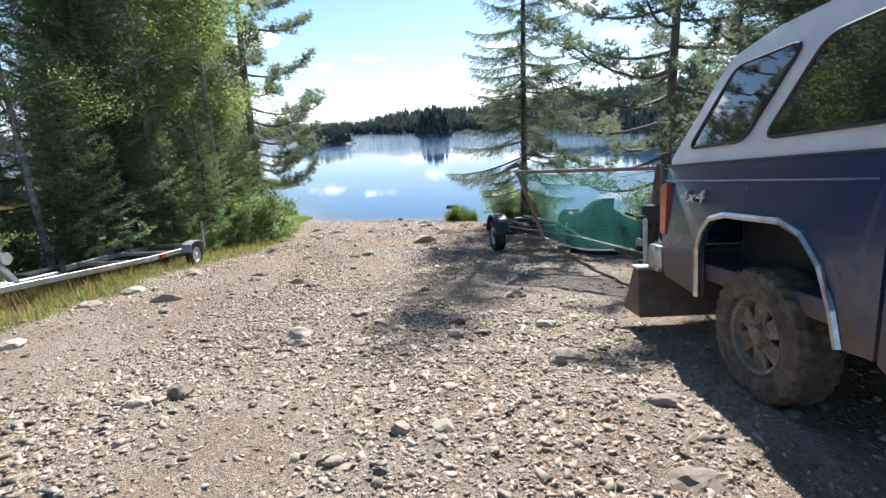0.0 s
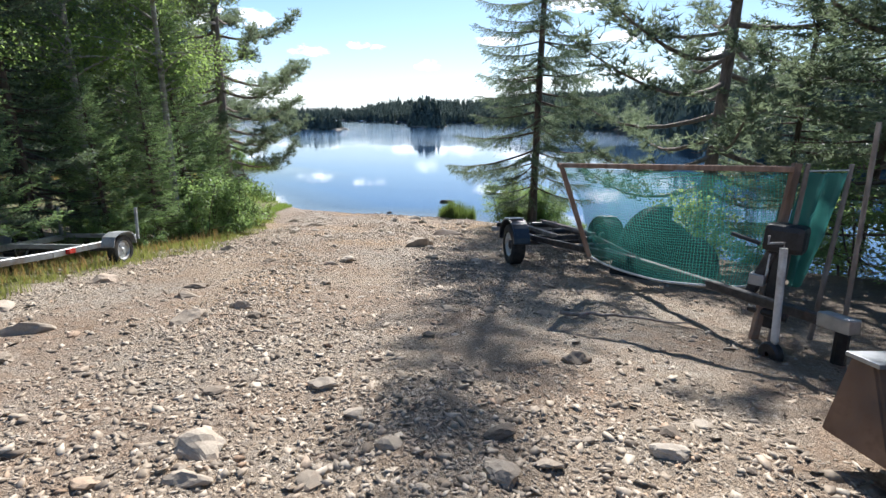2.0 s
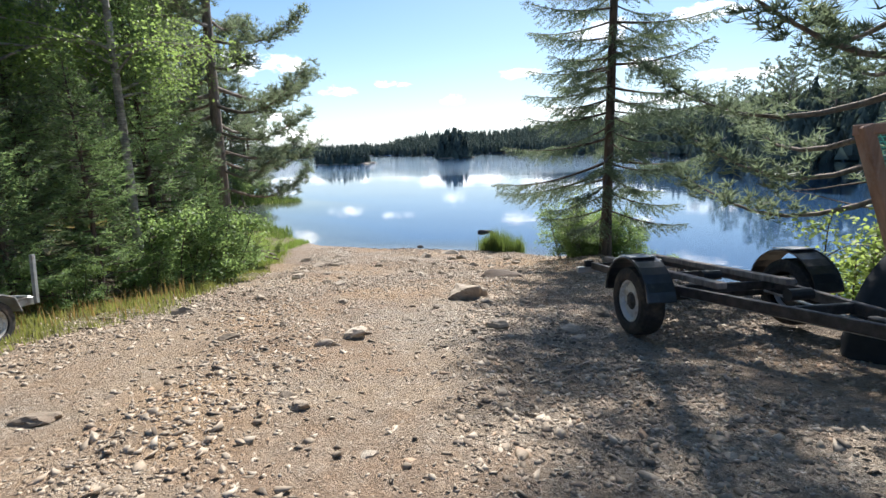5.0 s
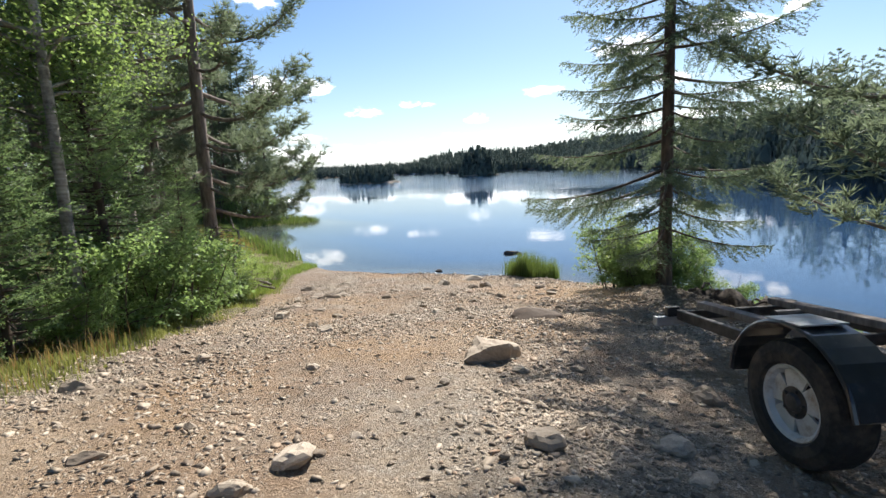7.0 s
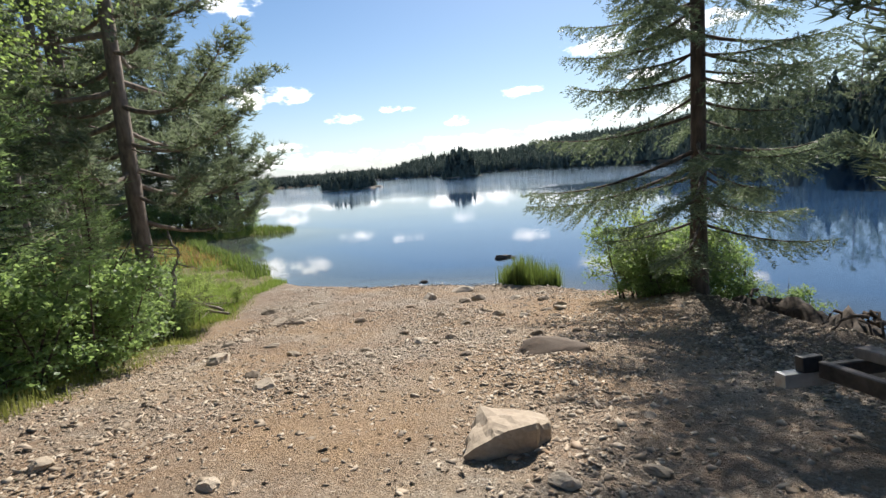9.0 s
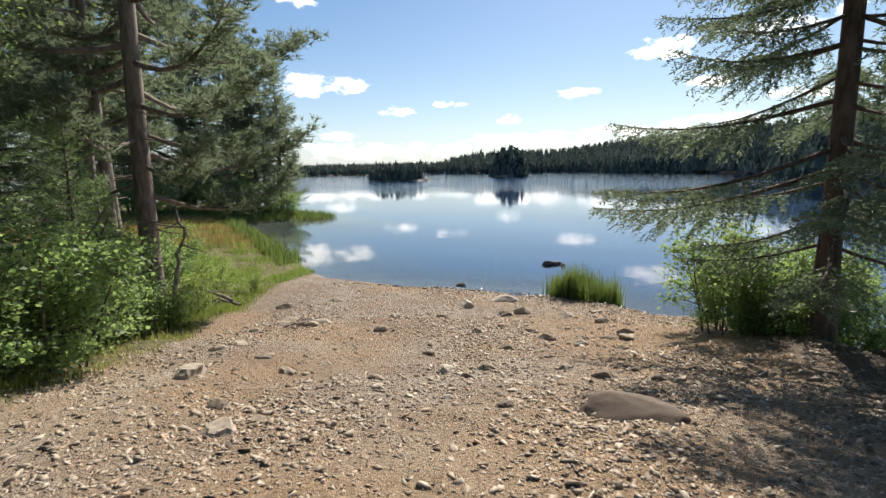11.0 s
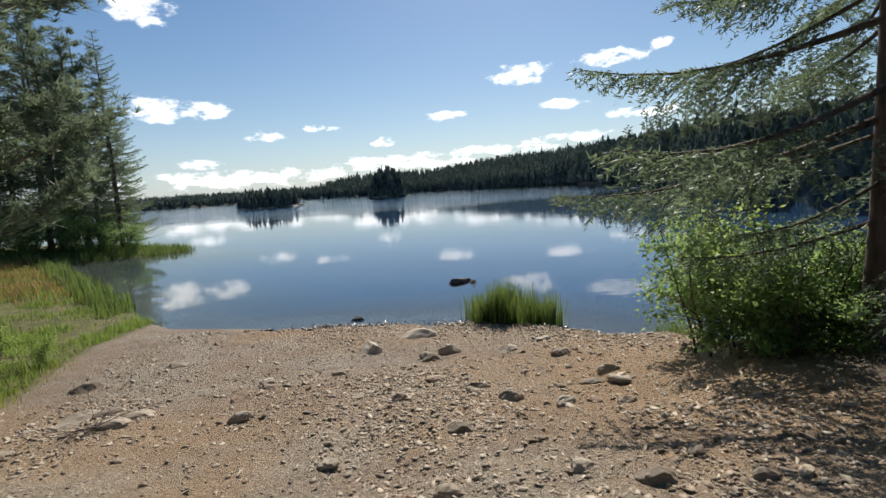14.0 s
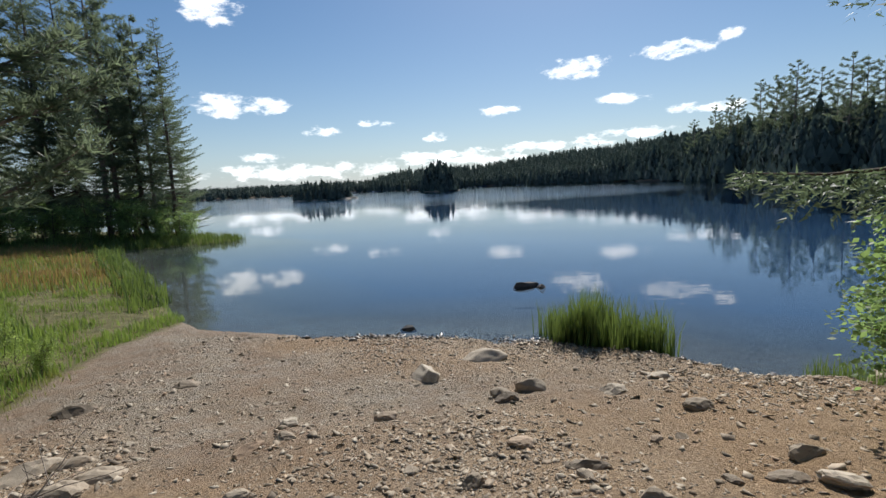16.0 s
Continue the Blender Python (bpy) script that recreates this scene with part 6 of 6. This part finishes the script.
def build_net():
    """Green mesh stretched between two leaning wooden posts and a top rail."""
    tl, tr, br, bl = Vector((1.32, 7.65, 0.93)), Vector((2.88, 6.1, 1.07)), Vector((2.80, 6.02, 0.08)), Vector((1.72, 7.62, -0.11))
    o = Vector((2.2, 7.3, h1(2.2, 7.3)))
    t = empty("net_screen", Matrix.Translation(o), "green mesh screen on a leaning weathered wooden frame", "net")

    def surf(u, w):
        p = (tl * (1 - u) + tr * u) * (1 - w) + (bl * (1 - u) + br * u) * w
        sag = 4 * u * (1 - u)
        p = p + Vector((0.16, 0.10, 0)) * (4 * w * (1 - w) * 0.5 + 0.3 * math.sin(u * 9) * w * 0.4)
        p.z -= sag * (0.05 * (1 - w) + 0.16 * w)
        p += Vector((0.03 * math.sin(u * 14 + w * 3), 0.03 * math.cos(u * 11), 0.012 * math.sin(w * 17 + u * 5)))
        return p - o
    n, k = 40, 22
    v = [surf(i / n, j / k)[:] for j in range(k + 1) for i in range(n + 1)]
    f = [(j * (n + 1) + i, j * (n + 1) + i + 1, (j + 1) * (n + 1) + i + 1, (j + 1) * (n + 1) + i) for j in range(k) for i in range(n)]
    sheet = part("shade_cloth", mesh_of("shade_cloth", v, f, NET, True), None, t, "translucent green shade cloth")
    V, F = [], []

    def ribbon(pts, off):
        i0 = len(V)
        for p in pts:
            V.extend([tuple(p - off), tuple(p + off)])
        for i in range(len(pts) - 1):
            a = i0 + 2 * i
            F.append((a, a + 1, a + 3, a + 2))
    for i in range(77):
        u = i / 76
        ribbon([surf(u, w / 14) + Vector((-0.004, -0.004, 0)) for w in range(15)], Vector((0.0011, -0.0015, 0)))
    for j in range(41):
        w = j / 40
        ribbon([surf(u / 24, w) + Vector((-0.006, -0.006, 0)) for u in range(25)], Vector((0, 0, 0.0016)))
    part("net_threads", mesh_of("net_threads", V, F, NET_THREAD), None, t, "green net threads")

    part("post", bar(bmesh.new(), bl + (tl - bl) * -0.02 - o, tl + (tl - bl) * 0.03 - o, 0.075, 0.05), OLD_WOOD, t)
    g = Vector((2.74, 6.02, h1(2.74, 6.02) - 0.06))
    part("post", bar(bmesh.new(), g - o, tr + Vector((0.02, 0.02, 0.05)) - o, 0.07, 0.05), OLD_WOOD, t)
    part("top_rail", bar(bmesh.new(), tl + Vector((-0.03, 0.03, 0.01)) - o, tr - o, 0.045, 0.05), OLD_WOOD, t)
    cord = [surf(i / 24, 1.0) for i in range(25)]
    part("bottom_cord", tube(bmesh.new(), cord, 0.012, 6), WHITE_PAINT, t, "pale rope along the lower edge")
    return t


build_net()


def build_tarps():
    # covered heap behind the mesh
    o = Vector((3.35, 8.95, h1(3.35, 8.95)))
    n, k = 26, 18
    v, f = [], []
    for j in range(k + 1):
        for i in range(n):
            a, u = i * 2 * math.pi / n, j / k
            q = (1 - u) ** 0.45 * (1 + 0.10 * math.sin(3 * a + 1) + 0.06 * math.sin(7 * a + 5 * u))
            v.append((0.78 * q * math.cos(a), 0.62 * q * math.sin(a), -0.05 + 0.86 * math.sin(u * 1.57) ** 0.8 * (1 - 0.25 * math.cos(a)) + 0.03 * math.sin(9 * a + 3 * u)))
    for j in range(k):
        for i in range(n):
            f.append((j * n + i, j * n + (i + 1) % n, (j + 1) * n + (i + 1) % n, (j + 1) * n + i))
    ob = new("covered_heap", mesh_of("covered_heap", v, f, DARK_TARP, True))
    ob.matrix_basis = Matrix.Translation(o)
    tagged(ob, "dark tarpaulin-covered heap on the ground behind mesh", "tarp")
    # green sheet hung on a stake
    g = Vector((3.05, 5.97, h1(3.05, 5.97)))
    t = empty("hung_tarp", Matrix.Translation(g), "green tarpaulin sheet hung between wooden stakes", "tarp")
    z0 = 1.07 - g.z
    n, k = 14, 18
    v, f = [], []
    for j in range(k + 1):
        w = j / k
        for i in range(n + 1):
            u = i / n
            left, right = -0.17 + 0.14 * max(0, w - 0.45), 0.15 - 0.02 * w - 0.16 * max(0, w - 0.6)
            v.append((left + (right - left) * u, 0.05 * math.sin(u * 12 + w * 2) + 0.10 * w, z0 - 0.02 * math.sin(u * 3.14) - w * (0.92 + 0.10 * math.sin(u * 3.14))))
    for j in range(k):
        for i in range(n):
            a = j * (n + 1) + i
            f.append((a, a + 1, a + n + 2, a + n + 1))
    part("cloth", mesh_of("cloth", v, f, GREEN_TARP, True), None, t)
    for x in (-0.19, 0.17):
        part("stake", tube(bmesh.new(), [(x, 0.0, -0.1), (x + 0.02, 0, z0 + 0.06)], 0.022, 7, 0.018), DEAD_WOOD, t)
    part("cord", tube(bmesh.new(), [(-0.18, 0, z0), (0.18, 0, z0 + 0.01)], 0.006, 5), WHITE_PAINT, t)
    # pale pole
    px, py = 2.93, 5.40
    t = empty("guide_pole", Matrix.Translation((px, py, h1(px, py))), "pale upright pole with dark base sleeve", "pole")
    part("pole", tube(bmesh.new(), [(0.06, 0, -0.1), (-0.07, 0, 1.80)], 0.016, 9), DEAD_WOOD, t)
    part("sleeve", tube(bmesh.new(), [(0.06, 0, -0.05), (0.033, 0, 0.36)], 0.05, 10), BLACK, t, "dark sleeve")


build_tarps()


def branch_thing(name, pts, r, label, twigs=0, seed=0, mat=DEAD_WOOD):
    rng = np.random.default_rng(seed)
    soup = Soup()
    p = np.array([(x, y, h1(x, y) + z) for x, y, z in pts])
    o = p[0].copy()
    p = p - o
    k = np.linspace(0, len(p) - 1, len(p) * 4)
    q = np.stack([np.interp(k, np.arange(len(p)), p[:, i]) for i in range(3)], -1) + rng.normal(size=(len(k), 3)) * r * 0.35
    limb(soup, q, np.linspace(r, r * 0.3, len(k)), 7)
    ob = new(name, soup.mesh(name, mat, True))
    ob.matrix_basis = Matrix.Translation(o)
    for _ in range(twigs):
        soup = Soup()
        c = q[rng.integers(2, len(q))]
        d = rng.normal(size=3) * np.array([1, 1, 0.5])
        limb(soup, c + np.linspace(0, 1, 4)[:, None] * d * rng.uniform(0.2, 0.5) + rng.normal(size=(4, 3)) * 0.015, np.linspace(r * 0.35, r * 0.1, 4), 4)
        new("twig", soup.mesh("twig", mat, True)).parent = ob
    return tagged(ob, label, "branch")


branch_thing("dead_snag", [(-6.45, 18.0, -0.1), (-6.4, 18.1, 0.7), (-6.3, 18.3, 1.5), (-6.55, 18.5, 2.0)], 0.05, "short broken dead trunk standing by the pine", 4, 1)
branch_thing("fallen_branch", [(-5.9, 18.9, 0.25), (-6.6, 19.1, 0.45), (-7.4, 19.2, 0.6)], 0.035, "grey dead branches piled below the pine", 14, 2)
branch_thing("fallen_branch", [(-6.0, 19.3, 0.15), (-6.9, 19.4, 0.35), (-7.9, 19.3, 0.5)], 0.03, "grey dead branches piled below the pine", 14, 3)
branch_thing("fallen_branch", [(1.15, 6.62, 0.03), (1.7, 6.55, 0.05), (2.3, 6.3, 0.04)], 0.022, "pale dry stick lying on the gravel", 2, 4)
branch_thing("weed_clump", [(-4.28, 17.7, 0.02), (-4.1, 17.78, 0.06), (-3.9, 17.85, 0.03)], 0.012, "small heap of dry weeds on the gravel", 30, 7)


def root_mound():
    """Dark earth held by roots along the brink above the water."""
    spine = np.array([(3.28, 16.5), (3.55, 16.0), (3.75, 15.4), (3.8, 14.9), (3.75, 14.5)])
    n, k = 40, 18
    v, f = [], []
    o = Vector((3.6, 15.5, h1(3.6, 15.5)))
    for i in range(n + 1):
        u = i / n
        cx, cy = (float(np.interp(u * 4, np.arange(5), spine[:, c])) for c in (0, 1))
        r = 0.30 * math.sin(math.pi * min(1, 0.06 + u * 0.9)) ** 0.5
        for j in range(k):
            a = j * 2 * math.pi / k
            q = 1 + 0.7 * noise.noise(Vector((cx * 3.1, cy * 3.1, a * 1.3))) + 0.35 * noise.noise(Vector((cx * 9, cy * 9, a * 3)))
            v.append((cx + r * 0.9 * q * math.cos(a) - o.x, cy + r * 0.4 * q * math.cos(a) - o.y, h1(cx, cy) + r * q * math.sin(a) * 1.05 - o.z))
    for i in range(n):
        for j in range(k):
            f.append((i * k + j, i * k + (j + 1) % k, (i + 1) * k + (j + 1) % k, (i + 1) * k + j))
    t = empty("root_mound", Matrix.Translation(o), "dark earth and exposed roots on the brink by the water", "earth bank")
    part("earth", mesh_of("earth", v, f, DARK_EARTH, True), None, t)
    rng = np.random.default_rng(52)
    for m in range(16):
        u = rng.uniform(0.3, 3.9)
        c = np.array([np.interp(u, np.arange(5), spine[:, 0]), np.interp(u, np.arange(5), spine[:, 1])])
        a, ln = rng.uniform(0, 6.28), rng.uniform(0.3, 0.8)
        w = np.linspace(0, 1, 7)
        pts = np.stack((c[0] + w * ln * math.cos(a), c[1] + w * ln * math.sin(a), h1(*c) + 0.24 + 0.22 * np.sin(w * 2.6 + 0.3) * rng.uniform(-0.4, 1.2) - 0.18 * w), -1) + rng.normal(size=(7, 3)) * 0.03 - np.array(o)
        soup = Soup()
        limb(soup, pts, np.linspace(0.026, 0.006, 7), 5)
        part("root", soup.mesh("root", BARK, True), None, t)


root_mound()

# ---- stones ----
def stone_shape(seed, level=1, flat=0.55, rough=0.24):
    bm = bmesh.new()
    bmesh.ops.create_icosphere(bm, subdivisions=level, radius=0.5)
    rng = np.random.default_rng(seed)
    k = rng.normal(size=(5, 3)) * 2.4
    ph = rng.uniform(0, 6.28, 5)
    ax = rng.uniform(0.75, 1.25, 3)
    cuts = rng.normal(size=(9, 3))
    cuts /= np.linalg.norm(cuts, axis=1)[:, None]
    reach = rng.uniform(0.24, 0.42, 9)
    for v in bm.verts:
        c = np.array(v.co)
        q = 1 + rough * float(np.sum(np.sin(k @ c * 2 + ph))) / 2.2
        for cut, lim in zip(cuts, reach):
            over = float(c @ cut) - lim
            if over > 0:
                c = c - cut * over * 0.92
        if level > 3:
            q += 0.11 * noise.noise(Vector(c) * 5 + Vector((seed, 0, 0))) + 0.05 * noise.noise(Vector(c) * 13)
        v.co = Vector((c[0] * q * ax[0], c[1] * q * ax[1], c[2] * q * flat))
    return bm


def worn_stone(seed, level):
    """A broken stone with worn edges: flat faces cut into an uneven ball, a little relief on them."""
    rng = np.random.default_rng(seed)
    bm = bmesh.new()
    bmesh.ops.create_icosphere(bm, subdivisions=level, radius=0.5)
    cuts = rng.normal(size=(7, 3))
    cuts /= np.linalg.norm(cuts, axis=1)[:, None]
    reach = rng.uniform(0.26, 0.40, 7)
    ax = np.array([rng.uniform(1.0, 1.3), rng.uniform(0.7, 1.0), rng.uniform(0.55, 0.8)])
    for v in bm.verts:
        c = np.array(v.co)
        for cut, lim in zip(cuts, reach):
            over = float(c @ cut) - lim
            if over > 0:
                c = c - cut * over * 0.97
        q = 1 + 0.20 * noise.noise(Vector(c) * 3 + Vector((seed, 0, 0))) + 0.16 * noise.noise(Vector(c) * 8 + Vector((0, seed, 0)))
        v.co = Vector(c * ax * q)
    return bm


def chip_shape(seed, count=9, axes=(0.60, 0.44, 0.27)):
    """An angular broken stone: the hull of some points on a flattened ball."""
    rng = np.random.default_rng(seed)
    bm = bmesh.new()
    p = rng.normal(size=(count, 3))
    p /= np.linalg.norm(p, axis=1)[:, None]
    p *= np.array(axes) * rng.uniform(0.75, 1.25, 3)
    for c in p:
        bm.verts.new(c)
    hull = bmesh.ops.convex_hull(bm, input=bm.verts)
    bmesh.ops.delete(bm, geom=[g for g in hull["geom_interior"] if isinstance(g, bmesh.types.BMVert)], context="VERTS")
    bmesh.ops.triangulate(bm, faces=bm.faces)
    bm.verts.index_update()
    return bm


def gravel(wet=False):
    """Small loose stones on the launch, thickest where the wheels have bared them, or the wet stones along the waterline."""
    rng = np.random.default_rng(19 if wet else 9)
    shapes = []
    for k in range(16):
        bm = chip_shape(100 + k, 7)
        shapes.append((np.array([v.co[:] for v in bm.verts]), np.array([[v.index for v in f.verts] for f in bm.faces])))
        bm.free()
    n = 300000
    x, y = rng.uniform(-5.8, 4.2, n), rng.uniform(1.0, 23.0, n)
    near = rng.random(n) < 0.35
    x[near] = rng.uniform(-3.5, 3.0, near.sum())
    sd = shore_distance(x, y)
    dens = np.clip(value_noise(x * 0.9 + 7, y * 0.5, 23) * 1.6 - 0.25, 0.12, 1) * np.clip((x + 5.9) / 1.2, 0.08, 1) * (sd > -0.5) * np.where(x > 2.6, 0.45, 1) * np.interp(y, (11, 16), (1.0, 0.85))
    if wet:
        dens = np.exp(-((sd - 0.02) / 0.16) ** 2) * np.clip(value_noise(x * 1.7, y * 1.7, 29) * 1.8 - 0.35, 0, 1) * (y > 17)
    ok = rng.random(n) < dens
    x, y = x[ok], y[ok]
    n = len(x)
    size = 0.012 + 0.030 * rng.random(n) ** 2.4 + 0.055 * rng.random(n) ** np.where(y > 10, 8.0, 10)
    if wet:
        size = size * 1.7
    z = height(x, y)
    V, F, off = [], [], 0
    which = rng.integers(0, 16, n)
    a = rng.uniform(0, 6.28, n)
    for k, (sv, sf) in enumerate(shapes):
        i = np.where(which == k)[0]
        if not len(i):
            continue
        c, s = np.cos(a[i])[:, None], np.sin(a[i])[:, None]
        tilt = rng.normal(size=(len(i), 1)) * 0.6
        px = sv[None, :, 0] * c - sv[None, :, 1] * s
        py = sv[None, :, 0] * s + sv[None, :, 1] * c
        pz = sv[None, :, 2] + tilt * sv[None, :, 0] * 0.5
        p = np.stack((px, py, pz), -1) * (size[i][:, None, None] * 1.25)
        p += np.stack((x[i], y[i], z[i] + size[i] * 0.02), -1)[:, None, :]
        V.append(p.reshape(-1, 3))
        F.append((sf[None] + (np.arange(len(i)) * len(sv))[:, None, None]).reshape(-1, 3) + off)
        off += len(i) * len(sv)
    return mesh_of("gravel", np.concatenate(V), np.concatenate(F), WET_STONE if wet else STONE, False)


tagged(new("gravel", gravel()), "loose grey and tan gravel scattered over the launch", "gravel", kind="stuff")
tagged(new("wet_gravel", gravel(True)), "dark wet pebbles along the waterline", "gravel", kind="stuff")

# larger loose stones, pieces of the ground
STONE_MESHES = [bm_mesh("stone", worn_stone(300 + k, 2), ROCK, False) for k in range(12)]
LARGE_STONE_MESHES = [bm_mesh("stone", worn_stone(330 + k, 3), ROCK, False) for k in range(10)]
_q = np.random.default_rng(15)


def loose_stone(x, y, s, sink=0.0):
    kind = LARGE_STONE_MESHES[int(_q.integers(0, 10))] if s > 0.15 else STONE_MESHES[int(_q.integers(0, 12))]
    o = new("stone", kind)
    o.matrix_basis = Matrix.Translation((x, y, h1(x, y) + s * (0.05 - sink))) @ Matrix.Rotation(_q.normal() * 0.5, 4, "Z") @ Matrix.Rotation(_q.normal() * 0.18, 4, "X") @ Matrix.Diagonal((s * 0.95, s * 0.9, s * _q.uniform(0.6, 0.95), 1))
    o.parent = ground


# x, y and length of the stones that stand out on the upper, middle and lower launch
UPPER = [(1.2, 1.7, 0.34), (-0.5, 2.02, 0.11), (0.06, 2.24, 0.14), (-0.18, 2.26, 0.14), (1.39, 2.43, 0.21), (-1.99, 2.76, 0.19), (-1.75, 2.85, 0.21), (1, 3.18, 0.41), (0.17, 3.96, 0.2),
         (-1.72, 3.96, 0.14), (-1.28, 3.97, 0.19), (-0.72, 3.98, 0.14), (0.42, 4.07, 0.14), (1.04, 4.12, 0.2), (-0.37, 4.22, 0.14), (-1.37, 4.23, 0.38), (-4.21, 4.25, 0.3), (0.21, 4.28, 0.19),
         (-0.6, 4.58, 0.14), (-1.56, 4.9, 0.15), (-0.9, 5.02, 0.19), (-0.04, 5.2, 0.18), (0.95, 5.4, 0.23), (-3.35, 5.42, 0.21), (-4.71, 5.97, 0.38), (-3.71, 6.06, 0.33), (-2.45, 6.36, 0.33),
         (-0.6, 6.37, 0.11), (-1.87, 6.42, 0.18), (-1.59, 6.55, 0.11), (0.98, 6.71, 0.15), (-4.62, 6.77, 0.44)]
MIDDLE = [(0.45, 6.84, 0.15), (-2.17, 6.87, 0.21), (0.01, 6.89, 0.29), (-3.02, 7.41, 0.31), (-3.17, 7.98, 0.32), (-4.44, 8.11, 0.55), (-1.55, 8.13, 0.16), (-1.78, 9.53, 0.21),
         (0.58, 9.72, 0.21), (-1.57, 9.84, 0.25), (-2.86, 9.86, 0.18), (-0.14, 10.03, 0.25), (0.62, 10.12, 0.24), (-2.43, 10.21, 0.13), (-1.16, 10.68, 0.13), (1.17, 10.99, 0.25), (-4.04, 11.09, 0.32),
         (-0.85, 11.25, 0.15), (-0.18, 11.59, 0.17), (-2.16, 11.7, 0.16), (0.35, 11.72, 0.16), (-3.49, 12.04, 0.18), (-2.7, 13.71, 0.27), (-2.56, 13.91, 0.16), (-3.09, 14.24, 0.28), (-0.72, 14.53, 0.16),
         (-1.92, 14.91, 0.14), (-3.89, 15, 0.35)]
LOWER = [(-2.03, 15.28, 0.2), (-3.12, 15.49, 0.26), (0.95, 15.52, 0.14), (0.76, 15.56, 0.14), (-1.15, 15.57, 0.13), (0.26, 15.77, 0.23), (-1.4, 15.79, 0.25), (-3.55, 15.83, 0.22), (-0.96, 15.88, 0.22),
         (-1.81, 15.96, 0.14), (0.64, 15.97, 0.13), (-0.1, 16.02, 0.19), (-4.36, 16.15, 0.25), (-4.28, 16.46, 0.26), (-1.73, 16.54, 0.16), (-0.77, 16.89, 0.27), (0.73, 17.1, 0.16), (0.23, 17.22, 0.19),
         (0.5, 17.22, 0.14), (-4.64, 17.49, 0.26), (-0.19, 17.53, 0.22), (0.92, 17.6, 0.25), (0.7, 17.74, 0.27), (-2.71, 17.78, 0.23), (0.38, 17.78, 0.13), (-1.22, 17.84, 0.16)]
SHORE_STONES = [(-3.95, 17.96, 0.67), (0.96, 17.97, 0.22), (-0.45, 18.03, 0.26), (-3.84, 18.16, 0.4), (-4.49, 18.3, 0.41), (-0.83, 18.44, 0.23), (-4.26, 18.47, 0.32), (-2.95, 18.53, 0.23), (-2.72, 18.7, 0.18),
         (0.84, 19.04, 0.29), (-2.8, 19.1, 0.2), (-1.94, 19.11, 0.22), (-0.79, 19.55, 0.24), (0.31, 19.65, 0.31), (-5.27, 19.73, 0.38), (0.94, 20.04, 0.28), (-4.42, 20.35, 0.38)]
for x, y, s in UPPER + MIDDLE + LOWER + SHORE_STONES:
    loose_stone(x, y, min(s, 0.40), 0.08 if s > 0.25 else 0.0)
_n = 0
while _n < 185:
    x, y = _q.uniform(-5.2, 2.8), _q.uniform(1.2, 22.8)
    if shore_distance(np.array([x]), np.array([y]))[0] < -0.2:
        continue
    loose_stone(x, y, 0.05 + 0.075 * _q.random() ** 1.8)
    _n += 1


def boulder(x, y, sx, sy, sz, turn, seed, label, mat=ROCK, dz=0.0, group="boulders"):
    ob = new("boulder", bm_mesh("boulder", stone_shape(seed, 4, 1.15, 0.10), mat, True))
    ob.matrix_basis = Matrix.Translation((x, y, max(h1(x, y), W - 0.1) + dz)) @ Matrix.Rotation(radians(turn), 4, "Z") @ Matrix.Diagonal((sx, sy, sz, 1))
    return tagged(ob, label, "rock", group)


def slab_boulder():
    """A half-buried slab: pale sloping top and a broken face."""
    corners = [(-0.28, -0.06, -0.14), (0.26, -0.14, -0.14), (0.42, 0.20, -0.14), (-0.16, 0.34, -0.14), (-0.31, -0.14, 0.10), (-0.10, -0.17, 0.22), (0.14, -0.16, 0.24), (0.30, -0.02, 0.14), (0.36, 0.16, 0.09), (-0.08, 0.26, 0.21)]
    bm = bmesh.new()
    for c in corners:
        bm.verts.new(c)
    bmesh.ops.convex_hull(bm, input=bm.verts)
    bmesh.ops.triangulate(bm, faces=bm.faces)
    bmesh.ops.subdivide_edges(bm, edges=bm.edges, cuts=7, use_grid_fill=True)
    for v in bm.verts:
        q = 0.030 * noise.noise(v.co * 7) + 0.016 * noise.noise(v.co * 19) + 0.03 * abs(noise.noise(v.co * 3.3))
        v.co += v.co.normalized() * q
    ob = new("boulder", bm_mesh("boulder", bm, TAN_ROCK, False))
    ob.matrix_basis = Matrix.Translation((-0.46, 12.12, h1(-0.46, 12.12) - 0.02)) @ Matrix.Rotation(radians(14), 4, "Z") @ Matrix.Diagonal((0.95, 0.95, 0.92, 1))
    return tagged(ob, "half-buried tan slab boulder in the middle of the launch", "rock", "boulders")


slab_boulder()
boulder(0.24, 14.48, 0.84, 0.40, 0.28, -6, 12, "low brown half-buried boulder", BROWN_ROCK)
boulder(-1.62, 20.45, 0.5, 0.36, 0.3, 10, 3, "rounded tan stone near the waterline")
boulder(-0.95, 21.15, 0.62, 0.32, 0.24, 5, 4, "long flat grey-green stone near the waterline")
boulder(-0.53, 19.95, 0.4, 0.3, 0.28, -20, 5, "rounded brown stone near the waterline")
boulder(-0.80, 19.75, 0.34, 0.22, 0.14, 0, 6, "small flat stone near the waterline")
boulder(-2.10, 23.2, 0.42, 0.24, 0.22, 0, 7, "dark wet stone at the water's edge", DARK_ROCK, 0.02)
boulder(0.53, 26.2, 0.55, 0.3, 0.28, 20, 8, "dark rock standing out of the shallow water", DARK_ROCK, 0.07)
boulder(0.85, 26.0, 0.32, 0.2, 0.2, 0, 9, "small dark rock in the shallow water", DARK_ROCK, 0.04)
boulder(3.05, 19.75, 0.42, 0.4, 0.5, 0, 10, "mossy rounded rock under the bush by the water")
